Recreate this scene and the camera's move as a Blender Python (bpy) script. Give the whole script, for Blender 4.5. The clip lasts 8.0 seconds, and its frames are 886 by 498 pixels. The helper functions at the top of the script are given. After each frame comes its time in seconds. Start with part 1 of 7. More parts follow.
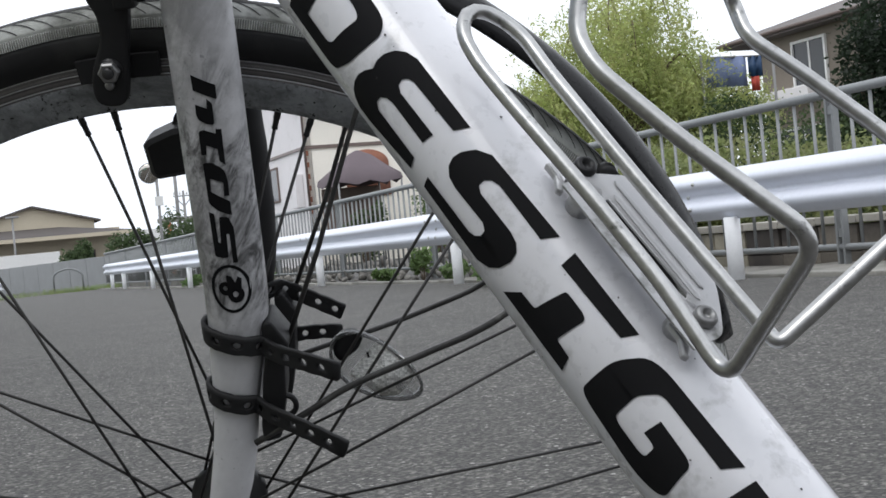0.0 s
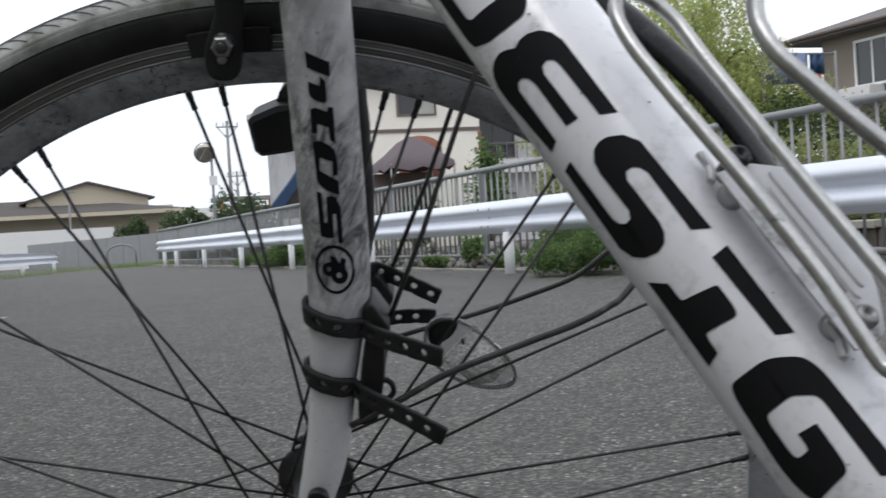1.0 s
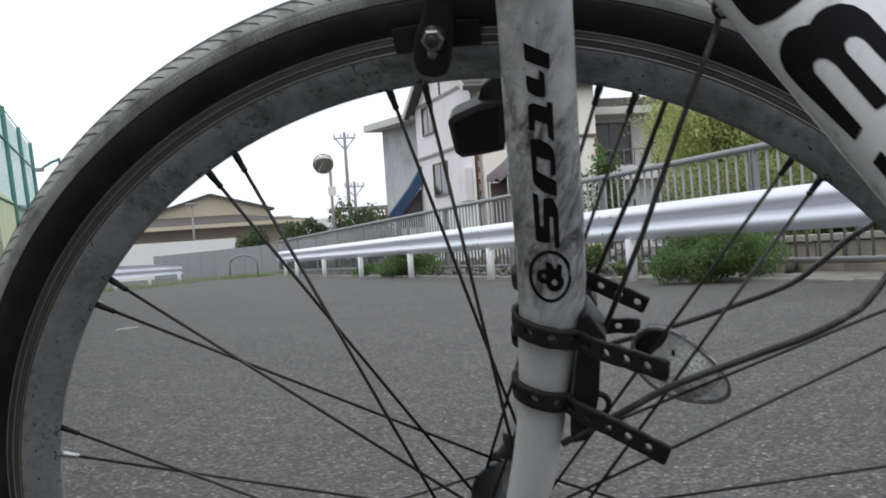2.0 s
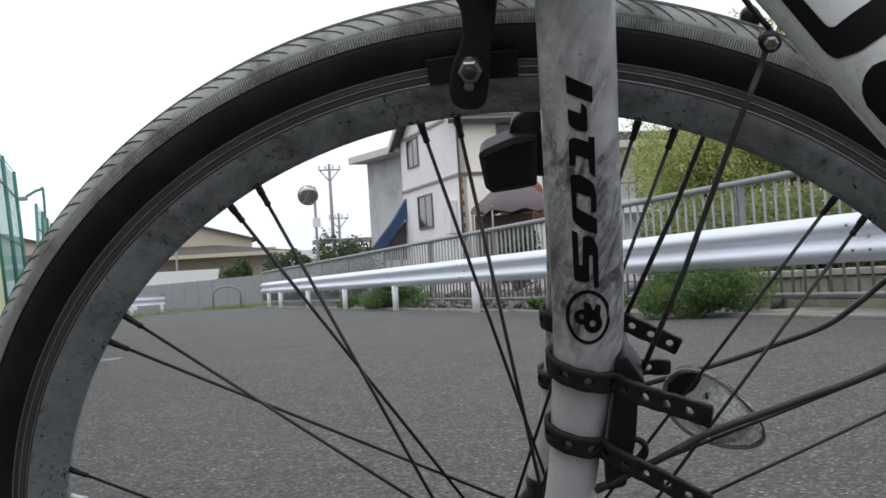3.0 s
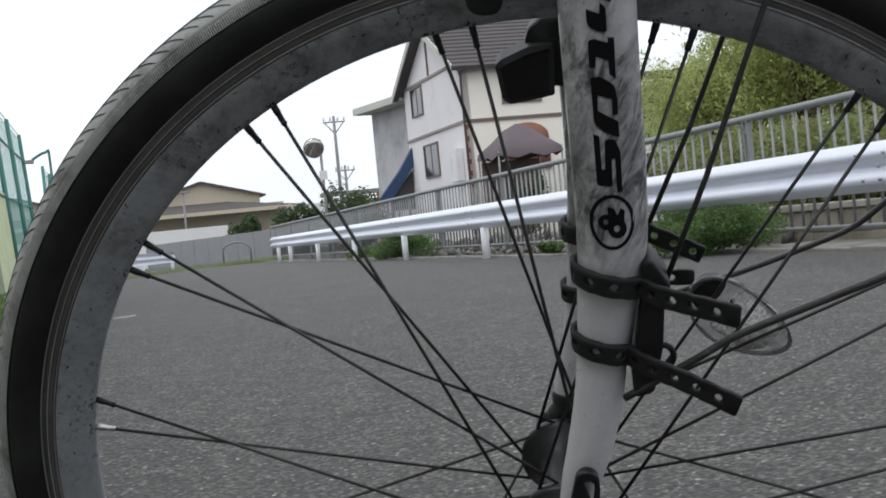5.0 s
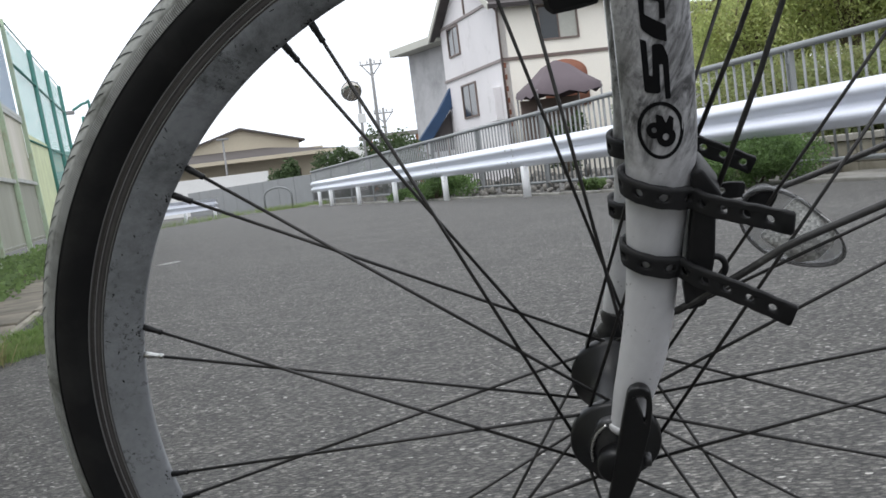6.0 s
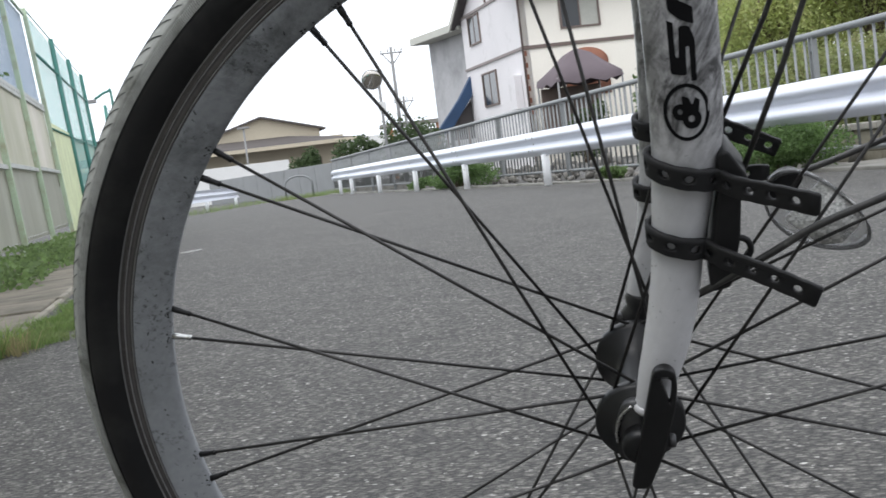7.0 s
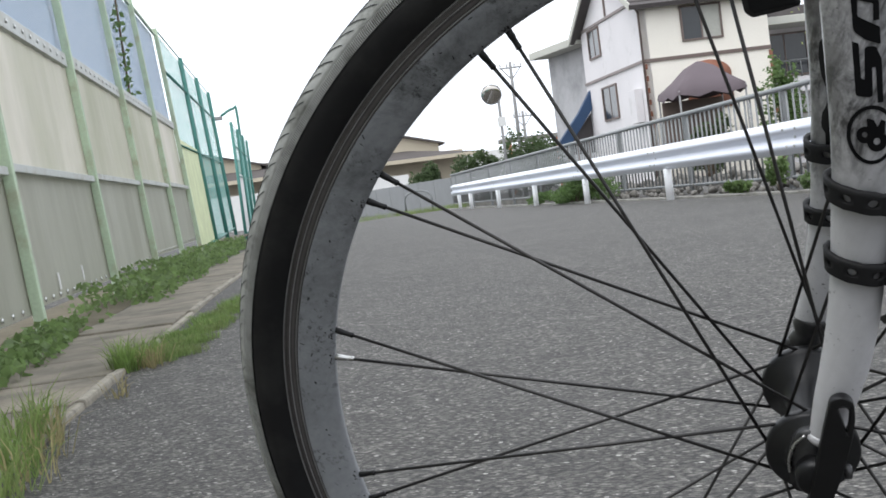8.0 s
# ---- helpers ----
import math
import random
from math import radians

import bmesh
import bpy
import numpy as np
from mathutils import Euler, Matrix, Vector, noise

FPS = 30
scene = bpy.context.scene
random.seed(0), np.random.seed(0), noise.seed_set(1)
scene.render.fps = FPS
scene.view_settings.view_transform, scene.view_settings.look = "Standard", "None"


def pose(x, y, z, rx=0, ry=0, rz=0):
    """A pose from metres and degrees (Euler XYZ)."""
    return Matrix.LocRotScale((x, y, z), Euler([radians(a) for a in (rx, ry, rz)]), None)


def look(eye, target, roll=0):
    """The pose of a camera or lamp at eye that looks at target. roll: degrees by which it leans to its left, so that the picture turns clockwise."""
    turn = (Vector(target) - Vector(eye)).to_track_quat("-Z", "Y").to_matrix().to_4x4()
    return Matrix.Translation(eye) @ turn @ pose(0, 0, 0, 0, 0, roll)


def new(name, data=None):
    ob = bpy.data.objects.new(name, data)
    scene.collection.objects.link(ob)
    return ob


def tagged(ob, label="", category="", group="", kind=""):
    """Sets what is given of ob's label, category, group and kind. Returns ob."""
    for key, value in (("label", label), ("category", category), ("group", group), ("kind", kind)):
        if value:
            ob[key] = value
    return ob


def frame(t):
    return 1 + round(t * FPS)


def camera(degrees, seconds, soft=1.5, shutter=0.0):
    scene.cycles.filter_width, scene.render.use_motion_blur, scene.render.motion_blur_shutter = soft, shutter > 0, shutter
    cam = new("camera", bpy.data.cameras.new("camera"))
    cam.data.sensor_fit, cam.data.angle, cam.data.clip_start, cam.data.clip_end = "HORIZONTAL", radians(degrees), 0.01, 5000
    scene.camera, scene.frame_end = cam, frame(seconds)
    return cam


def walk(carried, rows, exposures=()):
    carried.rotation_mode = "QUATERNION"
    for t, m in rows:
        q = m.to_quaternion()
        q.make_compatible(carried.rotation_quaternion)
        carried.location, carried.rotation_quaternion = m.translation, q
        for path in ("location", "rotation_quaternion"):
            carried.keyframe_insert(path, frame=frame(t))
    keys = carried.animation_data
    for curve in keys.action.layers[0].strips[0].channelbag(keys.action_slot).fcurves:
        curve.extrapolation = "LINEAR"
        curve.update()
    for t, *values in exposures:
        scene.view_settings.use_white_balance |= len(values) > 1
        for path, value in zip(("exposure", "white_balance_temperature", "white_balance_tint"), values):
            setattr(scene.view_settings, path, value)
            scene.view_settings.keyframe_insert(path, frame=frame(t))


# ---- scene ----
# camera and its path
cam = camera(39.6, 8.0, soft=1.6, shutter=0.3)
ROWS = [
    (0, 0.1553, -0.9524, 0.4918, -0.70, -0.77, 5.52),
    (0.5, 0.1442, -0.9521, 0.4955, -0.35, -0.40, 4.28),
    (1, 0.1230, -0.9405, 0.4930, 1.63, -1.14, 3.53),
    (1.5, 0.0919, -0.9243, 0.4892, 6.06, -1.19, 4.58),
    (2, 0.0662, -0.8999, 0.4941, 7.01, -0.38, 4.04),
    (2.2, 0.0515, -0.8910, 0.4980, 6.48, 0.60, 3.19),
    (3.3, 0.0380, -0.8790, 0.4987, 5.84, 1.35, 4.22),
    (3.5, 0.0394, -0.8841, 0.4986, 5.82, 1.62, 5.02),
    (4, 0.0406, -0.8837, 0.4947, 5.84, 1.21, 5.48),
    (4.5, 0.0381, -0.8824, 0.4907, 5.84, 0.70, 5.45),
    (5, 0.0295, -0.8754, 0.4803, 6.63, -1.27, 5.64),
    (5.2, 0.0285, -0.8714, 0.4769, 7.17, -1.99, 6.13),
    (6.3, 0.0240, -0.8659, 0.4662, 8.69, -4.10, 7.27),
    (6.5, 0.0261, -0.8695, 0.4664, 8.77, -4.18, 7.36),
    (7, 0.0219, -0.8720, 0.4643, 9.44, -4.22, 7.14),
    (7.5, 0.0048, -0.8749, 0.4696, 12.99, -3.82, 6.71),
    (8, -0.0044, -0.8744, 0.4726, 14.98, -2.85, 7.28),
]
walk(cam, [(t, pose(x, y, z, 90 + pitch, roll, yaw)) for t, x, y, z, yaw, pitch, roll in ROWS],
     [(0.0, -0.28), (0.5, -0.38), (1.5, -0.41), (5.0, -0.48), (6.5, 0.0), (8.0, 0.04)])

# ---- light: bright overcast sky and a broad weak sun ----
world = bpy.data.worlds.new("overcast_sky")
scene.world = world
world.use_nodes = True
wn, wl = world.node_tree.nodes, world.node_tree.links
wn.clear()
sky = wn.new("ShaderNodeTexSky")
sky.sky_type, sky.sun_disc = "NISHITA", False
sky.sun_elevation, sky.sun_rotation = radians(50), radians(200)
sky.dust_density, sky.ozone_density, sky.air_density = 3.0, 1.0, 1.0
grey = wn.new("ShaderNodeHueSaturation")
grey.inputs["Saturation"].default_value = 0.25
veil = wn.new("ShaderNodeMix")             # a closed layer of pale cloud before the sky
veil.data_type = "RGBA"
veil.inputs["Factor"].default_value = 0.80
cloud = wn.new("ShaderNodeTexNoise")
cloud.inputs["Scale"].default_value, cloud.inputs["Detail"].default_value = 2.2, 5
cramp = wn.new("ShaderNodeValToRGB")
cramp.color_ramp.elements[0].position, cramp.color_ramp.elements[0].color = 0.3, (10.2, 10.85, 11.9, 1)
cramp.color_ramp.elements[1].position, cramp.color_ramp.elements[1].color = 0.7, (13.5, 13.95, 14.7, 1)
back = wn.new("ShaderNodeBackground")
back.inputs["Strength"].default_value = 0.15
wout = wn.new("ShaderNodeOutputWorld")
wl.new(sky.outputs[0], grey.inputs["Color"])
wl.new(cloud.outputs["Fac"], cramp.inputs["Fac"])
wl.new(grey.outputs[0], veil.inputs["A"])
wl.new(cramp.outputs[0], veil.inputs["B"])
wl.new(veil.outputs["Result"], back.inputs["Color"])
wl.new(back.outputs[0], wout.inputs["Surface"])
sun = new("sun", bpy.data.lights.new("sun", "SUN"))
sun.data.energy, sun.data.angle, sun.data.color = 1.0, radians(25), (1.0, 0.985, 0.97)
sun.matrix_world = look((0, 0, 30), (8, 14, 0))

# ---- materials ----
def mat(name, color, rough=0.6, metal=0.0, vary=0.12, scale=8.0, fine=60.0, bump=0.15, dist=0.002, dirt=None, dirt_at=0.55, dirt_scale=3.0,
        dirt_soft=0.12, coat=0.0, coords="Object", stretch=(1, 1, 1), alpha=1.0, each=0.0, through_light=0.0):
    m = bpy.data.materials.new(name)
    m.use_nodes = True
    n, k = m.node_tree.nodes, m.node_tree.links
    b = n["Principled BSDF"]
    tc = n.new("ShaderNodeTexCoord")
    mp = n.new("ShaderNodeMapping")
    mp.inputs["Scale"].default_value = stretch
    k.new(tc.outputs[coords], mp.inputs["Vector"])
    big = n.new("ShaderNodeTexNoise")
    big.inputs["Scale"].default_value, big.inputs["Detail"].default_value = scale, 4
    small = n.new("ShaderNodeTexNoise")
    small.inputs["Scale"].default_value, small.inputs["Detail"].default_value = fine, 6
    k.new(mp.outputs[0], big.inputs["Vector"])
    k.new(mp.outputs[0], small.inputs["Vector"])
    add = n.new("ShaderNodeMath")
    add.operation = "MULTIPLY_ADD"
    add.inputs[1].default_value = 0.5
    k.new(small.outputs["Fac"], add.inputs[0])
    half = n.new("ShaderNodeMath")
    half.operation = "MULTIPLY"
    half.inputs[1].default_value = 0.5
    k.new(big.outputs["Fac"], half.inputs[0])
    k.new(half.outputs[0], add.inputs[2])
    rng = n.new("ShaderNodeMapRange")
    rng.inputs["From Min"].default_value, rng.inputs["From Max"].default_value = 0.3, 0.7
    rng.inputs["To Min"].default_value, rng.inputs["To Max"].default_value = 1 - vary, 1 + vary
    k.new(add.outputs[0], rng.inputs["Value"])
    col = n.new("ShaderNodeMix")
    col.data_type, col.blend_type = "RGBA", "MULTIPLY"
    col.inputs["Factor"].default_value = 1
    col.inputs["A"].default_value = (*color, 1)
    k.new(rng.outputs[0], col.inputs["B"])
    out = col.outputs["Result"]
    if each:
        info = n.new("ShaderNodeObjectInfo")
        er = n.new("ShaderNodeMapRange")
        er.inputs["To Min"].default_value, er.inputs["To Max"].default_value = 1 - each, 1 + each
        k.new(info.outputs["Random"], er.inputs["Value"])
        em = n.new("ShaderNodeMix")
        em.data_type, em.blend_type = "RGBA", "MULTIPLY"
        em.inputs["Factor"].default_value = 1
        k.new(out, em.inputs["A"])
        k.new(er.outputs[0], em.inputs["B"])
        out = em.outputs["Result"]
    if dirt:
        dn = n.new("ShaderNodeTexNoise")
        dn.inputs["Scale"].default_value, dn.inputs["Detail"].default_value, dn.inputs["Roughness"].default_value = dirt_scale, 8, 0.65
        k.new(mp.outputs[0], dn.inputs["Vector"])
        dr = n.new("ShaderNodeMapRange")
        dr.inputs["From Min"].default_value, dr.inputs["From Max"].default_value = dirt_at - dirt_soft, dirt_at + dirt_soft
        k.new(dn.outputs["Fac"], dr.inputs["Value"])
        dm = n.new("ShaderNodeMix")
        dm.data_type = "RGBA"
        dm.inputs["B"].default_value = (*dirt, 1)
        k.new(dr.outputs[0], dm.inputs["Factor"])
        k.new(out, dm.inputs["A"])
        out = dm.outputs["Result"]
    k.new(out, b.inputs["Base Color"])
    rr = n.new("ShaderNodeMapRange")
    rr.inputs["To Min"].default_value, rr.inputs["To Max"].default_value = max(0.02, rough - 0.12), min(1, rough + 0.12)
    k.new(small.outputs["Fac"], rr.inputs["Value"])
    k.new(rr.outputs[0], b.inputs["Roughness"])
    b.inputs["Metallic"].default_value = metal
    b.inputs["Coat Weight"].default_value = coat
    b.inputs["Alpha"].default_value = alpha
    if bump:
        bp = n.new("ShaderNodeBump")
        bp.inputs["Strength"].default_value, bp.inputs["Distance"].default_value = bump, dist
        k.new(add.outputs[0], bp.inputs["Height"])
        k.new(bp.outputs[0], b.inputs["Normal"])
    if through_light:
        tr = n.new("ShaderNodeBsdfTranslucent")
        k.new(out, tr.inputs["Color"])
        ms = n.new("ShaderNodeMixShader")
        ms.inputs["Fac"].default_value = through_light
        k.new(b.outputs[0], ms.inputs[1])
        k.new(tr.outputs[0], ms.inputs[2])
        k.new(ms.outputs[0], n["Material Output"].inputs["Surface"])
    return m


def layer(m, fac, color):
    """Lays a colour over a material's own by a factor socket."""
    n, k = m.node_tree.nodes, m.node_tree.links
    b = n["Principled BSDF"]
    mx = n.new("ShaderNodeMix")
    mx.data_type = "RGBA"
    mx.inputs["B"].default_value = (*color, 1)
    k.new(fac, mx.inputs["Factor"])
    k.new(b.inputs["Base Color"].links[0].from_socket, mx.inputs["A"])
    k.new(mx.outputs["Result"], b.inputs["Base Color"])


def noise_range(m, vector, scale, lo, hi, detail=5, distortion=0.0, rough=0.6, to=1.0):
    """A noise cut to a soft range: the factor of a stain."""
    n, k = m.node_tree.nodes, m.node_tree.links
    no = n.new("ShaderNodeTexNoise")
    no.inputs["Scale"].default_value, no.inputs["Detail"].default_value = scale, detail
    no.inputs["Distortion"].default_value, no.inputs["Roughness"].default_value = distortion, rough
    k.new(vector, no.inputs["Vector"])
    rg = n.new("ShaderNodeMapRange")
    rg.inputs["From Min"].default_value, rg.inputs["From Max"].default_value = lo, hi
    rg.inputs["To Max"].default_value = to
    k.new(no.outputs["Fac"], rg.inputs["Value"])
    return rg.outputs[0]


def times(m, a, b):
    n, k = m.node_tree.nodes, m.node_tree.links
    x = n.new("ShaderNodeMath")
    x.operation = "MULTIPLY"
    k.new(a, x.inputs[0])
    k.new(b, x.inputs[1])
    return x.outputs[0]


def asphalt_material():
    """Worn asphalt: dark tar with uneven brown-grey stones, sparse pale chips, small pits and broad wear."""
    m = bpy.data.materials.new("asphalt")
    m.use_nodes = True
    n, k = m.node_tree.nodes, m.node_tree.links
    b = n["Principled BSDF"]
    tc = n.new("ShaderNodeTexCoord")

    def noise(scale, detail, rough, lo, hi, a, z):
        no = n.new("ShaderNodeTexNoise")
        no.inputs["Scale"].default_value, no.inputs["Detail"].default_value, no.inputs["Roughness"].default_value = scale, detail, rough
        k.new(tc.outputs["Object"], no.inputs["Vector"])
        rg = n.new("ShaderNodeMapRange")
        rg.inputs["From Min"].default_value, rg.inputs["From Max"].default_value = lo, hi
        rg.inputs["To Min"].default_value, rg.inputs["To Max"].default_value = a, z
        k.new(no.outputs["Fac"], rg.inputs["Value"])
        return rg.outputs[0]

    def chips(scale, rare, size, jitter):
        """Stones of a Voronoi field that come up pale: few, and smaller than their cell."""
        vo = n.new("ShaderNodeTexVoronoi")
        vo.voronoi_dimensions = "2D"
        vo.inputs["Scale"].default_value, vo.inputs["Randomness"].default_value = scale, 1.0
        mp = n.new("ShaderNodeMapping")
        mp.inputs["Rotation"].default_value = (0, 0, jitter)
        mp.inputs["Scale"].default_value = (0.75, 1.2, 1.0)
        wob = n.new("ShaderNodeTexNoise")              # broken, not round
        wob.inputs["Scale"].default_value, wob.inputs["Detail"].default_value = scale * 2.5, 2
        k.new(tc.outputs["Object"], wob.inputs["Vector"])
        off = n.new("ShaderNodeVectorMath")
        off.operation = "MULTIPLY_ADD"
        off.inputs[1].default_value = (0.34 / scale,) * 3
        k.new(wob.outputs["Color"], off.inputs[0])
        k.new(tc.outputs["Object"], off.inputs[2])
        k.new(off.outputs[0], mp.inputs["Vector"])
        k.new(mp.outputs[0], vo.inputs["Vector"])
        sep = n.new("ShaderNodeSeparateColor")
        k.new(vo.outputs["Color"], sep.inputs[0])
        pick = n.new("ShaderNodeMapRange")
        pick.inputs["From Min"].default_value, pick.inputs["From Max"].default_value = rare, 1.0
        k.new(sep.outputs[0], pick.inputs["Value"])
        core = n.new("ShaderNodeMapRange")
        core.inputs["From Min"].default_value, core.inputs["From Max"].default_value = size, size * 0.55
        k.new(vo.outputs["Distance"], core.inputs["Value"])
        return times(m, pick.outputs[0], core.outputs[0]), sep.outputs[1], vo.outputs["Distance"]

    _, tone, dist = chips(95, 0.0, 0.6, 0.4)
    stone = n.new("ShaderNodeValToRGB")
    e = stone.color_ramp.elements
    e[0].position, e[0].color = 0.0, (0.054, 0.0515, 0.047, 1)
    e[1].position, e[1].color = 1.0, (0.186, 0.177, 0.162, 1)
    e.new(0.72).color = (0.101, 0.096, 0.088, 1)
    k.new(tone, stone.inputs["Fac"])
    gap = n.new("ShaderNodeMapRange")                  # tar between the stones
    gap.inputs["From Min"].default_value, gap.inputs["From Max"].default_value = 0.62, 0.30
    gap.inputs["To Min"].default_value, gap.inputs["To Max"].default_value = 0.30, 1.10
    k.new(dist, gap.inputs["Value"])
    shade = times(m, gap.outputs[0], noise(30, 7, 0.75, 0.36, 0.64, 0.60, 1.42))
    shade = times(m, shade, noise(240, 3, 0.70, 0.36, 0.64, 0.66, 1.38))
    shade = times(m, shade, noise(0.9, 7, 0.6, 0.3, 0.7, 0.86, 1.16))
    shade = times(m, shade, noise(7.0, 6, 0.70, 0.33, 0.67, 0.78, 1.22))
    mul = n.new("ShaderNodeMix")
    mul.data_type, mul.blend_type = "RGBA", "MULTIPLY"
    mul.inputs["Factor"].default_value = 1
    k.new(stone.outputs[0], mul.inputs["A"])
    k.new(shade, mul.inputs["B"])
    k.new(mul.outputs["Result"], b.inputs["Base Color"])
    pits = noise(21, 4, 0.7, 0.66, 0.72, 0.0, 0.75)    # small dark pits and short cracks
    layer(m, pits, (0.030, 0.029, 0.027))
    for scale, rare, size, jitter, c in ((110, 0.986, 0.42, 1.1, 0.50), (165, 0.984, 0.45, 0.2, 0.46), (62, 0.992, 0.28, 2.0, 0.58)):
        f, _, _ = chips(scale, rare, size, jitter)
        up = n.new("ShaderNodeMath")
        up.operation, up.use_clamp = "MULTIPLY", True
        up.inputs[1].default_value = 3.0
        k.new(f, up.inputs[0])
        layer(m, up.outputs[0], (c, c * 0.97, c * 0.91))
    b.inputs["Roughness"].default_value = 0.72
    b.inputs["Specular IOR Level"].default_value = 0.5
    bp = n.new("ShaderNodeBump")
    bp.inputs["Strength"].default_value, bp.inputs["Distance"].default_value = 0.6, 0.004
    k.new(shade, bp.inputs["Height"])
    k.new(bp.outputs[0], b.inputs["Normal"])
    return m


def tread_material():
    """Grey worn rubber; fine cross ribs on the shoulder, by the tyre's own coordinates."""
    m = mat("worn_grey_tread", (0.43, 0.44, 0.42), 0.75, vary=0.16, scale=40, fine=400, bump=0.3, dist=0.0006, dirt=(0.12, 0.125, 0.11), dirt_at=0.58, dirt_scale=28, dirt_soft=0.10)
    n, k = m.node_tree.nodes, m.node_tree.links
    b = n["Principled BSDF"]
    uv = n.new("ShaderNodeTexCoord")
    sp = n.new("ShaderNodeSeparateXYZ")
    k.new(uv.outputs["UV"], sp.inputs[0])
    sn = n.new("ShaderNodeMath")
    sn.operation = "MULTIPLY"
    sn.inputs[1].default_value = 2 * math.pi * 1560
    k.new(sp.outputs["X"], sn.inputs[0])
    si = n.new("ShaderNodeMath")
    si.operation = "SINE"
    k.new(sn.outputs[0], si.inputs[0])
    lo = n.new("ShaderNodeMath")
    lo.operation = "LESS_THAN"
    lo.inputs[1].default_value = 4.0 / 28
    k.new(sp.outputs["Y"], lo.inputs[0])
    pr = n.new("ShaderNodeMath")
    pr.operation = "MULTIPLY"
    k.new(si.outputs[0], pr.inputs[0])
    k.new(lo.outputs[0], pr.inputs[1])
    bp = n.new("ShaderNodeBump")
    bp.inputs["Strength"].default_value, bp.inputs["Distance"].default_value = 0.9, 0.0007
    k.new(pr.outputs[0], bp.inputs["Height"])
    k.new(b.inputs["Normal"].links[0].from_socket, bp.inputs["Normal"])
    k.new(bp.outputs[0], b.inputs["Normal"])
    cut = n.new("ShaderNodeMapRange")              # dirt lies between the ribs
    cut.inputs["From Min"].default_value, cut.inputs["From Max"].default_value = 0.1, -0.6
    cut.inputs["To Max"].default_value = 0.75
    k.new(pr.outputs[0], cut.inputs["Value"])
    layer(m, cut.outputs[0], (0.11, 0.11, 0.095))
    return m


def lined_metal(name, color, freq, rough):
    """Machined metal with turned lines round the wheel."""
    m = mat(name, color, rough, 0.6, vary=0.2, scale=25, fine=300, bump=0.1, dist=0.0004)
    n, k = m.node_tree.nodes, m.node_tree.links
    b = n["Principled BSDF"]
    uv = n.new("ShaderNodeTexCoord")
    sp = n.new("ShaderNodeSeparateXYZ")
    k.new(uv.outputs["UV"], sp.inputs[0])
    a = n.new("ShaderNodeMath")
    a.operation = "MULTIPLY"
    a.inputs[1].default_value = freq
    k.new(sp.outputs["Y"], a.inputs[0])
    no = n.new("ShaderNodeTexNoise")
    no.noise_dimensions = "1D"
    no.inputs["Scale"].default_value, no.inputs["Detail"].default_value = 1.0, 3
    k.new(a.outputs[0], no.inputs["W"])
    mx = n.new("ShaderNodeMix")
    mx.data_type, mx.blend_type = "RGBA", "MULTIPLY"
    mx.inputs["Factor"].default_value = 1
    rg = n.new("ShaderNodeMapRange")
    rg.inputs["From Min"].default_value, rg.inputs["From Max"].default_value = 0.35, 0.65
    rg.inputs["To Min"].default_value, rg.inputs["To Max"].default_value = 0.45, 1.6
    k.new(no.outputs["Fac"], rg.inputs["Value"])
    k.new(b.inputs["Base Color"].links[0].from_socket, mx.inputs["A"])
    k.new(rg.outputs[0], mx.inputs["B"])
    k.new(mx.outputs["Result"], b.inputs["Base Color"])
    return m


def glass_material(name, color, rough=0.0, ior=1.45):
    m = bpy.data.materials.new(name)
    m.use_nodes = True
    b = m.node_tree.nodes["Principled BSDF"]
    b.inputs["Base Color"].default_value = (*color, 1)
    b.inputs["Roughness"].default_value, b.inputs["IOR"].default_value = rough, ior
    b.inputs["Transmission Weight"].default_value = 1.0
    return m


def net_material(name, color, cell, wire, sheen=0.0):
    """A woven net: a square mesh of strings with open cells between."""
    m = bpy.data.materials.new(name)
    m.use_nodes = True
    n, k = m.node_tree.nodes, m.node_tree.links
    b = n["Principled BSDF"]
    b.inputs["Base Color"].default_value = (*color, 1)
    b.inputs["Roughness"].default_value = 0.7
    tc = n.new("ShaderNodeTexCoord")
    sp = n.new("ShaderNodeSeparateXYZ")
    k.new(tc.outputs["UV"], sp.inputs[0])
    tests = []
    for sign in (1, -1):
        a = n.new("ShaderNodeMath")
        a.operation = "ADD" if sign > 0 else "SUBTRACT"
        k.new(sp.outputs["X"], a.inputs[0])
        k.new(sp.outputs["Y"], a.inputs[1])
        mo = n.new("ShaderNodeMath")
        mo.operation = "FLOORED_MODULO"
        mo.inputs[1].default_value = cell
        k.new(a.outputs[0], mo.inputs[0])
        ls = n.new("ShaderNodeMath")
        ls.operation = "LESS_THAN"
        ls.inputs[1].default_value = wire
        k.new(mo.outputs[0], ls.inputs[0])
        tests.append(ls)
    mx = n.new("ShaderNodeMath")
    mx.operation = "MAXIMUM"
    k.new(tests[0].outputs[0], mx.inputs[0])
    k.new(tests[1].outputs[0], mx.inputs[1])
    k.new(mx.outputs[0], b.inputs["Alpha"])
    return m


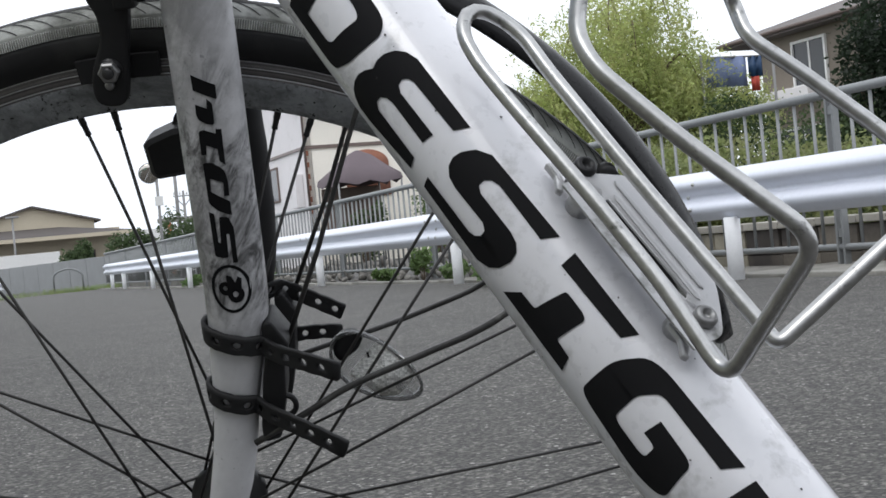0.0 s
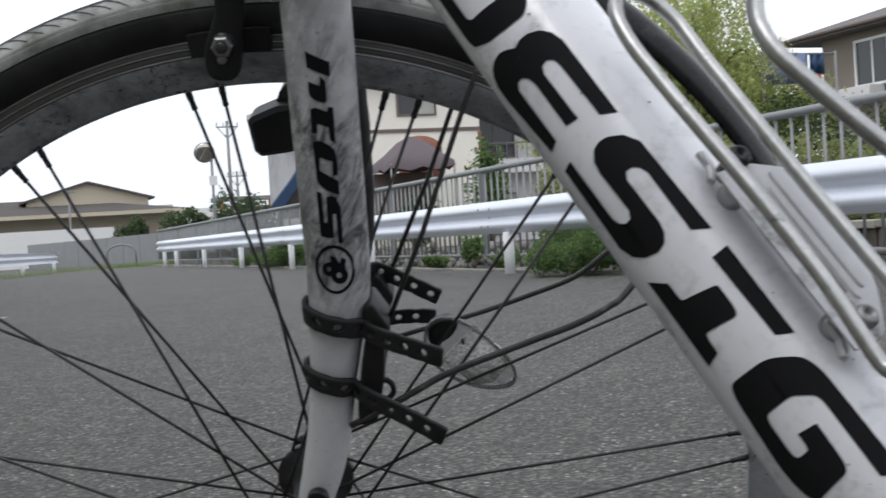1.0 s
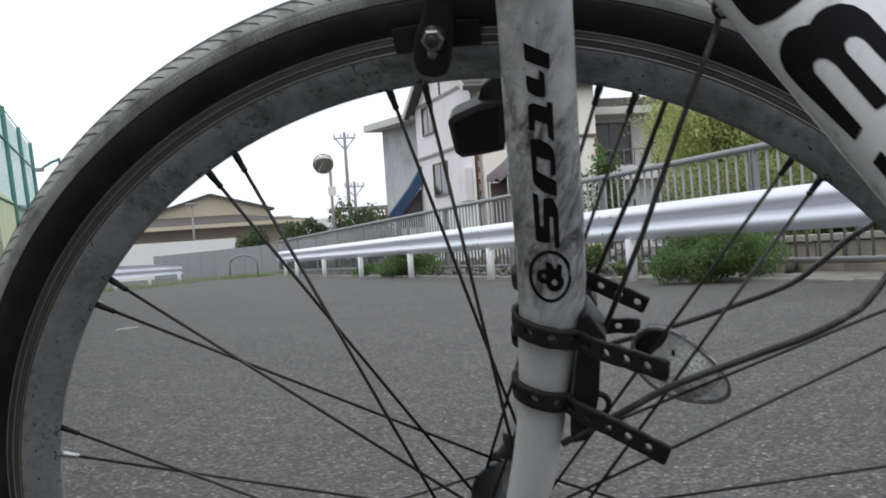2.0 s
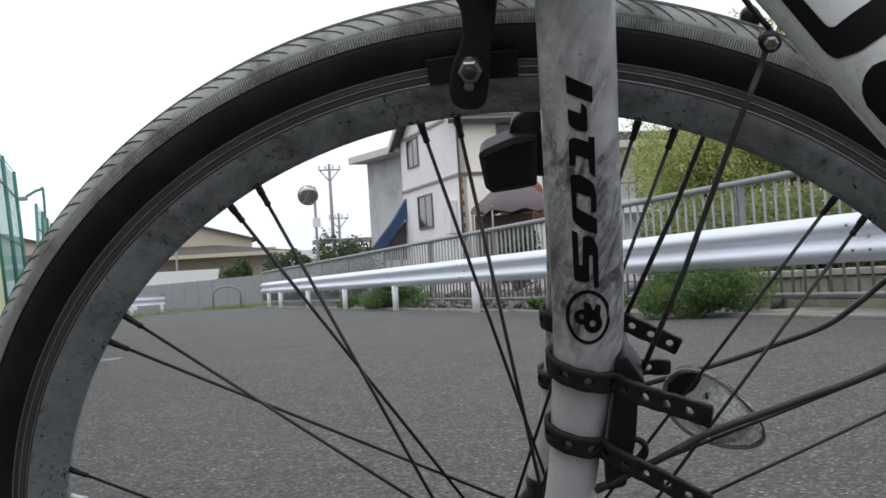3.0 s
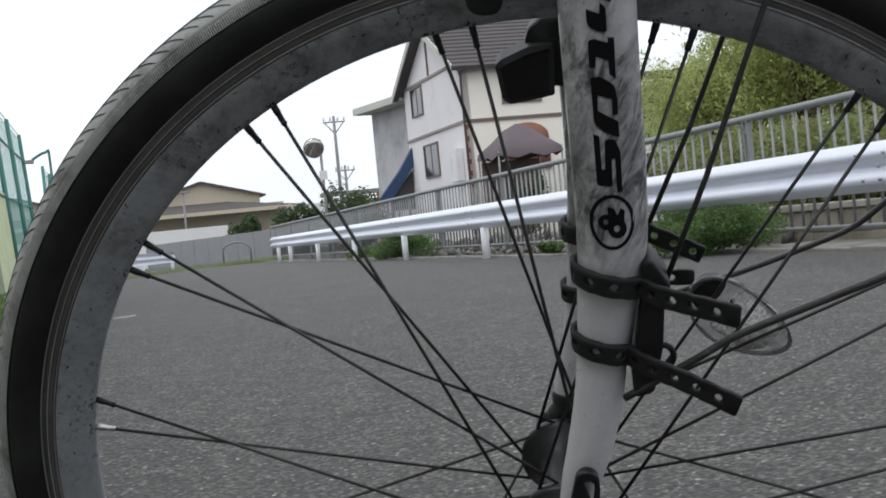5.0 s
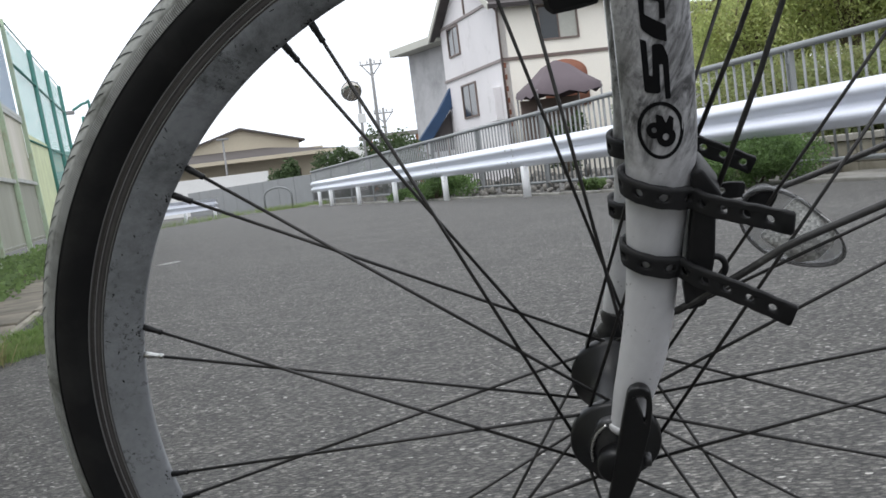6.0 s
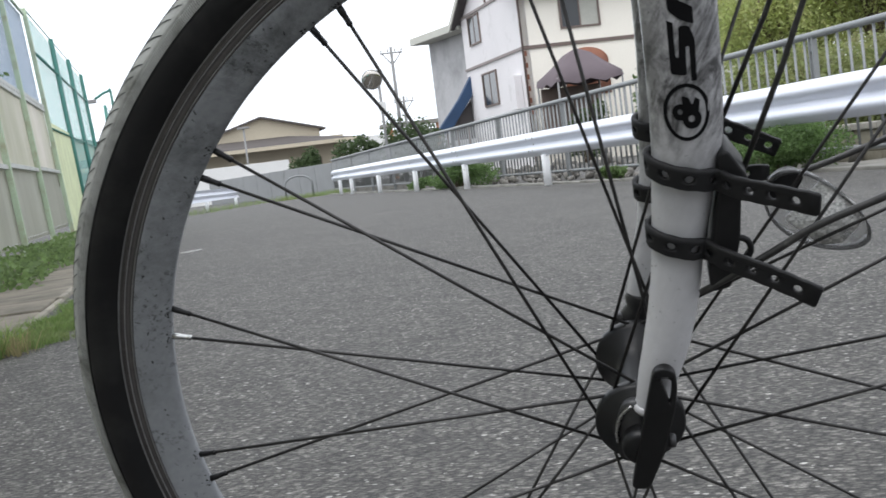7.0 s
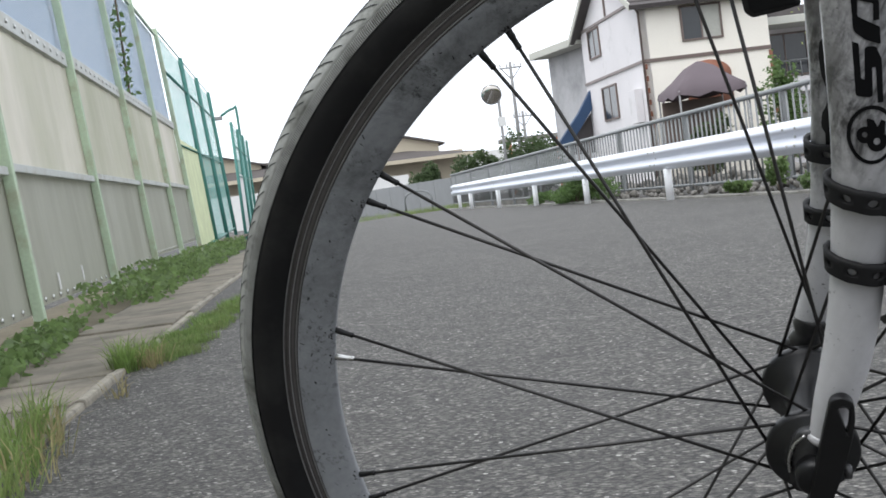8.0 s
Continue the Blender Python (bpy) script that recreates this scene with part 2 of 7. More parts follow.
def smudged_paint():
    """White fork paint under grey sweeping smears and splashes of old dirt."""
    m = mat("smudged_white_paint", (0.64, 0.64, 0.66), 0.36, vary=0.06, scale=12, fine=180, bump=0.06, dist=0.0008, coat=0.25)
    n, k = m.node_tree.nodes, m.node_tree.links
    tc = n.new("ShaderNodeTexCoord")
    sp = n.new("ShaderNodeSeparateXYZ")
    k.new(tc.outputs["Object"], sp.inputs[0])

    def ramp(socket, stops):
        r = n.new("ShaderNodeValToRGB")
        e = r.color_ramp.elements
        e[0].position, e[1].position = stops[0][0], stops[-1][0]
        e[0].color, e[1].color = (*[stops[0][1]] * 3, 1), (*[stops[-1][1]] * 3, 1)
        for p, c in stops[1:-1]:
            e.new(p).color = (c, c, c, 1)
        k.new(socket, r.inputs["Fac"])
        return r.outputs[0]

    span = ramp(sp.outputs["Z"], ((0.435, 0.04), (0.465, 0.9), (0.53, 1.0), (0.60, 0.9), (0.645, 0.72), (0.70, 0.6)))
    front = n.new("ShaderNodeMapRange")            # the leading side is the dirtier one
    front.inputs["From Min"].default_value, front.inputs["From Max"].default_value = 0.062, 0.026
    front.inputs["To Min"].default_value, front.inputs["To Max"].default_value = 0.25, 1.0
    k.new(sp.outputs["X"], front.inputs["Value"])
    # broad grey film
    film = noise_range(m, tc.outputs["Object"], 34, 0.33, 0.58, 8, 0.15, 0.70, 0.82)
    layer(m, times(m, times(m, film, front.outputs[0]), span), (0.14, 0.14, 0.142))
    # long strokes that sweep down across the leg
    turn = n.new("ShaderNodeMapping")
    turn.inputs["Rotation"].default_value = (0, radians(-30), 0)
    stretch = n.new("ShaderNodeMapping")
    stretch.inputs["Scale"].default_value = (105, 60, 24)
    k.new(tc.outputs["Object"], turn.inputs[0])
    k.new(turn.outputs[0], stretch.inputs[0])
    stroke = noise_range(m, stretch.outputs[0], 1.0, 0.44, 0.59, 8, 0.7, 0.70, 0.95)
    where = noise_range(m, tc.outputs["Object"], 26, 0.33, 0.54, 4, 0.4)
    low = ramp(sp.outputs["Z"], ((0.44, 0.05), (0.465, 1.0), (0.55, 1.0), (0.61, 0.35), (0.66, 0.0)))
    layer(m, times(m, times(m, stroke, where), low), (0.06, 0.06, 0.062))
    # splashes and grit
    grit = noise_range(m, tc.outputs["Object"], 330, 0.62, 0.68, 3, 0.3, 0.6, 0.9)
    gpatch = noise_range(m, tc.outputs["Object"], 60, 0.48, 0.62, 3)
    layer(m, times(m, times(m, grit, gpatch), front.outputs[0]), (0.05, 0.05, 0.05))
    return m


def rim_paint():
    """Blue-grey rim paint with mottled dirt and dark runs."""
    m = mat("dirty_grey_rim_paint", (0.315, 0.330, 0.345), 0.5, 0.08, vary=0.16, scale=14, fine=220, bump=0.2, dist=0.0005)
    n, k = m.node_tree.nodes, m.node_tree.links
    tc = n.new("ShaderNodeTexCoord")
    sp = n.new("ShaderNodeSeparateXYZ")
    k.new(tc.outputs["Object"], sp.inputs[0])
    height_mask = n.new("ShaderNodeMapRange")            # mottling grows stronger towards the top of the wheel
    height_mask.inputs["From Min"].default_value, height_mask.inputs["From Max"].default_value = 0.30, 0.56
    height_mask.inputs["To Min"].default_value, height_mask.inputs["To Max"].default_value = 0.12, 0.92
    k.new(sp.outputs["Z"], height_mask.inputs["Value"])
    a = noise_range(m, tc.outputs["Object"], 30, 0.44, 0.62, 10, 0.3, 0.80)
    layer(m, times(m, a, height_mask.outputs[0]), (0.125, 0.132, 0.136))
    d = noise_range(m, tc.outputs["Object"], 46, 0.60, 0.66, 10, 0.9, 0.80, 0.75)
    layer(m, d, (0.055, 0.057, 0.058))
    b = noise_range(m, tc.outputs["Object"], 260, 0.54, 0.62, 5, 0.2, 0.75, 0.9)
    c = noise_range(m, tc.outputs["Object"], 22, 0.47, 0.58, 4)
    layer(m, times(m, b, c), (0.03, 0.031, 0.032))
    return m


ASPHALT = asphalt_material()
TREAD = tread_material()
SIDEWALL = mat("black_tyre_wall", (0.013, 0.013, 0.014), 0.55, vary=0.2, scale=30, fine=300, bump=0.1, dist=0.0005, dirt=(0.035, 0.035, 0.034), dirt_at=0.62, dirt_scale=14)
RIM = rim_paint()
TRACK = lined_metal("worn_brake_track", (0.115, 0.109, 0.107), 26, 0.45)
TRACK_EDGE = mat("bare_rim_metal", (0.52, 0.52, 0.53), 0.35, 0.8, vary=0.2, scale=30, fine=300, bump=0.1, dist=0.0003)
TUBE_PAINT = mat("pearl_white_paint", (0.70, 0.70, 0.735), 0.30, vary=0.05, scale=10, fine=150, bump=0.03, dist=0.0005, coat=0.7, dirt=(0.42, 0.42, 0.43), dirt_at=0.64, dirt_scale=45, dirt_soft=0.08)
FORK_PAINT = smudged_paint()
DECAL = mat("black_decal", (0.009, 0.009, 0.010), 0.7, vary=0.1, scale=20, fine=200, bump=0.03)
BLACK = mat("black_plastic", (0.014, 0.014, 0.015), 0.5, vary=0.25, scale=40, fine=300, bump=0.2, dist=0.0005)
GLOSS_BLACK = mat("glossy_black_plastic", (0.014, 0.014, 0.015), 0.30, vary=0.3, scale=30, fine=220, bump=0.12, dist=0.0004, dirt=(0.05, 0.05, 0.048), dirt_at=0.64, dirt_scale=50, dirt_soft=0.05)
RUBBER = mat("black_rubber_strap", (0.015, 0.015, 0.016), 0.62, vary=0.25, scale=60, fine=400, bump=0.3, dist=0.0005)
ALLOY_BLACK = mat("black_anodised", (0.012, 0.012, 0.013), 0.4, 0.3, vary=0.2, scale=50, fine=300, bump=0.1, dist=0.0004)
SPOKE = mat("dark_steel_spoke", (0.055, 0.053, 0.052), 0.42, 0.7, vary=0.2, scale=60, fine=400, bump=0.0)
STAY = mat("dull_grey_wire", (0.070, 0.069, 0.068), 0.45, 0.6, vary=0.3, scale=40, fine=300, bump=0.1, dist=0.0003, dirt=(0.20, 0.20, 0.19), dirt_at=0.64, dirt_scale=40, dirt_soft=0.06)
GUNMETAL = mat("dark_scuffed_metal", (0.07, 0.07, 0.072), 0.4, 0.7, vary=0.3, scale=60, fine=300, bump=0.2, dist=0.0003)
DULL_STEEL = mat("dull_zinc_steel", (0.26, 0.26, 0.26), 0.42, 0.8, vary=0.2, scale=60, fine=300, bump=0.2, dist=0.0003)
STEEL = mat("bright_steel", (0.55, 0.55, 0.54), 0.28, 1.0, vary=0.12, scale=40, fine=300, bump=0.1, dist=0.0003)
WIRE = mat("brushed_aluminium_wire", (0.46, 0.46, 0.455), 0.36, 1.0, vary=0.22, scale=22, fine=320, bump=0.25, dist=0.0005, dirt=(0.15, 0.15, 0.145), dirt_at=0.66, dirt_scale=120, dirt_soft=0.05)
PLATE = mat("scuffed_silver_plate", (0.50, 0.50, 0.51), 0.4, 0.5, vary=0.1, scale=25, fine=160, bump=0.2, dist=0.0008, dirt=(0.22, 0.22, 0.21), dirt_at=0.60, dirt_scale=45, dirt_soft=0.05)
GUARD = mat("white_guardrail_paint", (0.74, 0.77, 0.86), 0.35, 0.1, vary=0.05, scale=1.5, fine=30, bump=0.05, dirt=(0.36, 0.36, 0.35), dirt_at=0.74, dirt_scale=5, dirt_soft=0.05, coat=0.2)
RAILING = mat("weathered_grey_railing", (0.235, 0.245, 0.25), 0.5, 0.3, vary=0.12, scale=2, fine=30, bump=0.1)
CONCRETE = mat("weathered_concrete", (0.27, 0.26, 0.235), 0.9, vary=0.18, scale=2.5, fine=45, bump=0.4, dist=0.004, dirt=(0.12, 0.115, 0.10), dirt_at=0.58, dirt_scale=1.6, each=0.12)
# rail white made paler for the posts, to offset the beam's shade on them
POST_BRIGHTENED = mat("brightened_post_white", (0.84, 0.85, 0.87), 0.4, vary=0.05, scale=3, fine=40, bump=0.05, dirt=(0.45, 0.44, 0.42), dirt_at=0.72, dirt_scale=8, dirt_soft=0.05)
STONE = mat("grey_stone", (0.19, 0.18, 0.165), 0.9, vary=0.3, scale=4, fine=40, bump=0.4, dist=0.006, each=0.3)
SOIL = mat("dry_soil", (0.13, 0.115, 0.08), 0.95, vary=0.25, scale=3, fine=40, bump=0.5, dist=0.01)
for _m, _s in ((DECAL, 0.10), (BLACK, 0.3), (SIDEWALL, 0.3), (RUBBER, 0.3), (GLOSS_BLACK, 0.16)):
    _m.node_tree.nodes["Principled BSDF"].inputs["Specular IOR Level"].default_value = _s
GUTTER = mat("old_gutter_concrete", (0.215, 0.19, 0.15), 0.9, vary=0.22, scale=5, fine=60, bump=0.5, dist=0.004, dirt=(0.10, 0.09, 0.07), dirt_at=0.56, dirt_scale=4, each=0.14)
KERBSTONE = mat("pale_worn_kerb", (0.33, 0.305, 0.25), 0.9, vary=0.28, scale=9, fine=70, bump=0.6, dist=0.005, dirt=(0.14, 0.125, 0.10), dirt_at=0.56, dirt_scale=9, each=0.16)
LINE_PAINT = mat("worn_line_paint", (0.42, 0.42, 0.40), 0.8, vary=0.3, scale=12, fine=80, bump=0.3, dirt=(0.07, 0.07, 0.07), dirt_at=0.52, dirt_scale=30)
GREEN_STEEL = mat("faded_green_steel", (0.44, 0.545, 0.40), 0.55, 0.1, vary=0.15, scale=3, fine=60, bump=0.1, dirt=(0.33, 0.32, 0.22), dirt_at=0.60, dirt_scale=5)
RAIL_PALE = mat("pale_galvanised_strip", (0.46, 0.48, 0.46), 0.5, 0.4, vary=0.15, scale=3, fine=40, bump=0.1, dirt=(0.30, 0.29, 0.25), dirt_at=0.60, dirt_scale=6)
GREEN_NETPOST = mat("sea_green_steel", (0.055, 0.20, 0.17), 0.5, 0.1, vary=0.15, scale=3, fine=60, bump=0.1)
PANEL = mat("clouded_plastic_sheet", (0.80, 0.775, 0.73), 0.45, vary=0.06, scale=1.2, fine=14, bump=0.05, dist=0.01, stretch=(1, 1, 0.30), dirt=(0.52, 0.535, 0.42), dirt_at=0.54, dirt_scale=0.8, dirt_soft=0.22, each=0.06, through_light=0.62)
PANEL_LOW = mat("darker_plastic_sheet", (0.58, 0.585, 0.525), 0.5, vary=0.09, scale=1.2, fine=24, bump=0.08, dist=0.01, stretch=(1, 1, 0.22), dirt=(0.38, 0.385, 0.32), dirt_at=0.55, dirt_scale=1.2, dirt_soft=0.25, each=0.06, through_light=0.5)
BLUE_NET = net_material("blue_net", (0.24, 0.33, 0.44), 0.035, 0.0245)
GREEN_NET = net_material("green_net", (0.24, 0.50, 0.45), 0.06, 0.027)
GREEN_SHEET = mat("green_mesh_sheet", (0.62, 0.68, 0.42), 0.7, vary=0.2, scale=3, fine=40, bump=0.3, dist=0.01)
STUCCO = mat("white_stucco", (0.72, 0.70, 0.71), 0.85, vary=0.05, scale=0.6, fine=20, bump=0.2, dist=0.01, dirt=(0.5, 0.49, 0.48), dirt_at=0.7, dirt_scale=0.8)
CREAM = mat("cream_stucco", (0.84, 0.80, 0.72), 0.85, vary=0.05, scale=0.6, fine=20, bump=0.2, dist=0.01)
GREYWALL = mat("stained_grey_render", (0.44, 0.44, 0.45), 0.85, vary=0.10, scale=0.8, fine=15, bump=0.2, dist=0.01, dirt=(0.29, 0.29, 0.30), dirt_at=0.58, dirt_scale=0.7)
BROWN = mat("brown_trim", (0.150, 0.112, 0.098), 0.6, vary=0.15, scale=2, fine=30, bump=0.1)
GREYTRIM = mat("grey_brown_trim", (0.24, 0.205, 0.195), 0.6, vary=0.15, scale=2, fine=30, bump=0.1)
ROOFTILE = mat("dark_roof_tiles", (0.085, 0.075, 0.075), 0.7, vary=0.2, scale=2, fine=18, bump=0.4, dist=0.02)
BRICK = mat("red_brown_brick", (0.27, 0.115, 0.075), 0.85, vary=0.25, scale=4, fine=30, bump=0.3)
TENT = mat("mauve_tent_cloth", (0.125, 0.10, 0.112), 0.85, vary=0.12, scale=1, fine=25, bump=0.2, dist=0.01)
BLUE = mat("blue_tarpaulin", (0.02, 0.055, 0.125), 0.6, vary=0.2, scale=2, fine=20, bump=0.2)
RED = mat("red_cloth", (0.42, 0.06, 0.04), 0.7, vary=0.2, scale=2, fine=20, bump=0.2)
PANE = mat("dark_window_glass", (0.03, 0.035, 0.04), 0.08, vary=0.1, scale=1, fine=5, bump=0.0)
CURTAIN = mat("pale_curtain", (0.42, 0.42, 0.38), 0.8, vary=0.1, scale=3, fine=20, bump=0.2)
BEIGE = mat("beige_hall_wall", (0.50, 0.445, 0.345), 0.85, vary=0.06, scale=0.4, fine=8, bump=0.1)
HALLROOF = mat("brown_grey_sheet_roof", (0.10, 0.09, 0.086), 0.95, vary=0.12, scale=0.5, fine=8, bump=0.1)
WHITEWALL = mat("white_painted_wall", (0.72, 0.72, 0.71), 0.8, vary=0.06, scale=0.5, fine=10, bump=0.1)
TANWALL = mat("tan_house_wall", (0.21, 0.18, 0.15), 0.85, vary=0.08, scale=1, fine=20, bump=0.1)
POLE = mat("grey_pole", (0.24, 0.24, 0.24), 0.7, vary=0.1, scale=2, fine=20, bump=0.1)
ORANGE = mat("faded_orange_steel", (0.50, 0.20, 0.10), 0.6, vary=0.15, scale=1, fine=20, bump=0.1)
BARK = mat("bark", (0.12, 0.09, 0.065), 0.9, vary=0.3, scale=6, fine=40, bump=0.6, dist=0.01)
MIRROR = mat("convex_mirror", (0.52, 0.49, 0.45), 0.06, 1.0, vary=0.02, scale=1, fine=4, bump=0.0)


def leaf_material(name, color, dry=None):
    m = mat(name, color, 0.55, vary=0.35, scale=3, fine=30, bump=0.0, dirt=dry, dirt_at=0.56, dirt_scale=2.0, through_light=0.55)
    n, k = m.node_tree.nodes, m.node_tree.links
    g = n.new("ShaderNodeNewGeometry")
    rg = n.new("ShaderNodeMapRange")
    rg.inputs["To Min"].default_value, rg.inputs["To Max"].default_value = 0.75, 1.3
    k.new(g.outputs["Random Per Island"], rg.inputs["Value"])
    b = n["Principled BSDF"]
    mx = n.new("ShaderNodeMix")
    mx.data_type, mx.blend_type = "RGBA", "MULTIPLY"
    mx.inputs["Factor"].default_value = 1
    k.new(b.inputs["Base Color"].links[0].from_socket, mx.inputs["A"])
    k.new(rg.outputs[0], mx.inputs["B"])
    k.new(mx.outputs["Result"], b.inputs["Base Color"])
    for o in n:
        if o.type == "BSDF_TRANSLUCENT":
            k.new(mx.outputs["Result"], o.inputs["Color"])
    return m


LEAF = leaf_material("hedge_leaves", (0.130, 0.208, 0.072))
LEAF_DARK = leaf_material("dark_leaves", (0.080, 0.120, 0.052))
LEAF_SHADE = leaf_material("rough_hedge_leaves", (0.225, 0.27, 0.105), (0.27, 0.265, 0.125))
LEAF_CONIFER = leaf_material("conifer_needles", (0.022, 0.036, 0.020))
LEAF_WILLOW = leaf_material("willow_leaves", (0.40, 0.465, 0.175), (0.46, 0.455, 0.19))
LEAF_WEED = leaf_material("weed_leaves", (0.165, 0.245, 0.092))
GRASS = leaf_material("grass_blades", (0.20, 0.295, 0.088), (0.26, 0.29, 0.12))
GRASS_SHORT = leaf_material("short_grass_blades", (0.20, 0.295, 0.095), (0.22, 0.255, 0.11))
STRAW = leaf_material("dry_grass_blades", (0.34, 0.30, 0.16))

HALLROOF.node_tree.nodes["Principled BSDF"].inputs["Specular IOR Level"].default_value = 0.15

# ---- mesh tools ----
GZ = -0.013          # the ground under the wheel
ROAD = 22.0          # the lot runs this many degrees to the left of the y axis
RC, RSN = math.cos(radians(ROAD)), math.sin(radians(ROAD))


def ground_z(x, y):
    d = max(0.0, y - 6.0)
    return GZ - 0.0083 * min(d, 70.0)


def road(r, s):
    """Plan place of a point r metres to the right and s metres along the lot."""
    return r * RC - s * RSN, r * RSN + s * RC


def on_road(r, s, up=0.0, turn=0.0):
    x, y = road(r, s)
    return pose(x, y, ground_z(x, y) + up, 0, 0, ROAD + turn)


def mesh_of(name, bm, material, smooth=True):
    me = bpy.data.meshes.new(name)
    bm.normal_update()
    bm.to_mesh(me)
    bm.free()
    for m in (material if isinstance(material, (list, tuple)) else [material]):
        me.materials.append(m)
    if smooth:
        me.shade_smooth()
    return me


def part(name, bm, material, parent=None, label="", smooth=True, at=None):
    ob = new(name, mesh_of(name, bm, material, smooth))
    if at is not None:
        ob.matrix_basis = at
    ob.parent = parent
    if label:
        ob["label"] = label
    return ob


def thing(name, label, category, at=None, group="", kind=""):
    ob = new(name)
    ob.empty_display_size = 0.1
    if at is not None:
        ob.matrix_basis = at
    return tagged(ob, label, category, group, kind)


def box(bm, lo, hi, bevel=0.0, m=None):
    c = [(a + b) / 2 for a, b in zip(lo, hi)]
    d = [max(abs(b - a), 1e-5) for a, b in zip(lo, hi)]
    t = Matrix.Translation(c) @ Matrix.Diagonal((*d, 1))
    made = bmesh.ops.create_cube(bm, size=1.0, matrix=t)["verts"]
    if bevel:
        edges = list({e for v in made for e in v.link_edges})
        made = bmesh.ops.bevel(bm, geom=edges, offset=bevel, segments=2, profile=0.6, affect="EDGES", clamp_overlap=True)["verts"]
    if m is not None:
        bmesh.ops.transform(bm, matrix=m, verts=list({v for v in made}))
    return made


def boxed(lo, hi, bevel=0.0):
    bm = bmesh.new()
    box(bm, lo, hi, bevel)
    return bm


def smooth_path(pts, steps=8, closed=False):
    """Catmull-Rom through the points."""
    p = [Vector(a) for a in pts]
    out, n = [], len(p)
    for i in range(n if closed else n - 1):
        a, b, c, d = (p[(i - 1) % n] if closed or i else p[0] * 2 - p[1], p[i], p[(i + 1) % n],
                      p[(i + 2) % n] if closed or i + 2 < n else p[-1] * 2 - p[-2])
        for j in range(steps):
            t = j / steps
            out.append(0.5 * (2 * b + (c - a) * t + (2 * a - 5 * b + 4 * c - d) * t * t + (3 * b - a - 3 * c + d) * t ** 3))
    if not closed:
        out.append(p[-1])
    return out


def sweep(bm, pts, radius, seg=10, flat=1.0, ref=None, closed=False, caps=True):
    """A rod along pts; radius is a number or one for each point; flat squeezes it across ref."""
    pts = [Vector(p) for p in pts]
    rings, n = [], len(pts)
    up = Vector(ref) if ref is not None else Vector((0.31, 0.17, 0.93))
    for i, p in enumerate(pts):
        d = (pts[(i + 1) % n] - pts[i - 1]) if closed or 0 < i < n - 1 else (pts[1] - pts[0] if i == 0 else pts[-1] - pts[-2])
        d.normalize()
        side = up.cross(d)
        if side.length < 1e-4:
            side = d.orthogonal()
        side.normalize()
        v = d.cross(side)
        if ref is None:
            up = v
        r = radius[i] if isinstance(radius, (list, tuple)) else radius
        ra, rb = r if isinstance(r, tuple) else (r, r * flat)
        rings.append([bm.verts.new(p + side * (ra * math.cos(a)) + v * (rb * math.sin(a))) for a in (2 * math.pi * k / seg for k in range(seg))])
    for i in range(n if closed else n - 1):
        a, b = rings[i], rings[(i + 1) % n]
        for k in range(seg):
            bm.faces.new((a[k], a[(k + 1) % seg], b[(k + 1) % seg], b[k]))
    if caps and not closed:
        bm.faces.new(rings[0][::-1])
        bm.faces.new(rings[-1])
    return bm


def rod(pts, radius, seg=10, **k):
    return sweep(bmesh.new(), pts, radius, seg, **k)


def lathe(profile, seg=64, closed=False, start=0.0, stop=360.0, m=None):
    """Turns (radius, along) round the y axis; angle 0 is +x, 90 is +z. UV: share of the turn, share of the profile."""
    bm = bmesh.new()
    uv = bm.loops.layers.uv.new("UVMap")
    full = stop - start >= 359.9
    count = seg if full else seg + 1
    rings = []
    for i in range(count):
        a = radians(start + (stop - start) * i / seg)
        rings.append([bm.verts.new((r * math.cos(a), y, r * math.sin(a))) for r, y in profile])
    n = len(profile)
    for i in range(seg):
        a, b = rings[i], rings[(i + 1) % count]
        for j in range(n if closed else n - 1):
            q = (j + 1) % n
            f = bm.faces.new((a[j], b[j], b[q], a[q]))
            for lp, (u, v) in zip(f.loops, ((i, j), (i + 1, j), (i + 1, j + 1), (i, j + 1))):
                lp[uv].uv = (u / seg, v / max(1, n - 1))
    if m is not None:
        bm.transform(m)
    return bm


def disc_stack(bm, profile, seg, m):
    """A closed turned body: (radius, height) from bottom to top along z."""
    rings = [[bm.verts.new(m @ Vector((r * math.cos(a), r * math.sin(a), z))) for a in (2 * math.pi * k / seg for k in range(seg))] for r, z in profile]
    for a, b in zip(rings, rings[1:]):
        for k in range(seg):
            bm.faces.new((a[k], a[(k + 1) % seg], b[(k + 1) % seg], b[k]))
    bm.faces.new(rings[0][::-1])
    bm.faces.new(rings[-1])
    return bm


def turned(profile, seg=16, m=Matrix()):
    return disc_stack(bmesh.new(), profile, seg, m)


def towards(origin, direction):
    """A pose at origin whose z looks along direction."""
    return Matrix.Translation(origin) @ Vector(direction).to_track_quat("Z", "Y").to_matrix().to_4x4()


def flat_shape(loops, name="shape"):
    """A filled outline with holes, as a bmesh in the plane z = 0."""
    cu = bpy.data.curves.new(name, "CURVE")
    cu.dimensions, cu.fill_mode = "2D", "BOTH"
    for loop in loops:
        sp = cu.splines.new("POLY")
        sp.points.add(len(loop) - 1)
        for q, (x, y) in zip(sp.points, loop):
            q.co = (x, y, 0, 1)
        sp.use_cyclic_u = True
    ob = bpy.data.objects.new(name, cu)
    me = bpy.data.meshes.new_from_object(ob)
    bm = bmesh.new()
    bm.from_mesh(me)
    bpy.data.meshes.remove(me)
    bpy.data.objects.remove(ob)
    bpy.data.curves.remove(cu)
    return bm


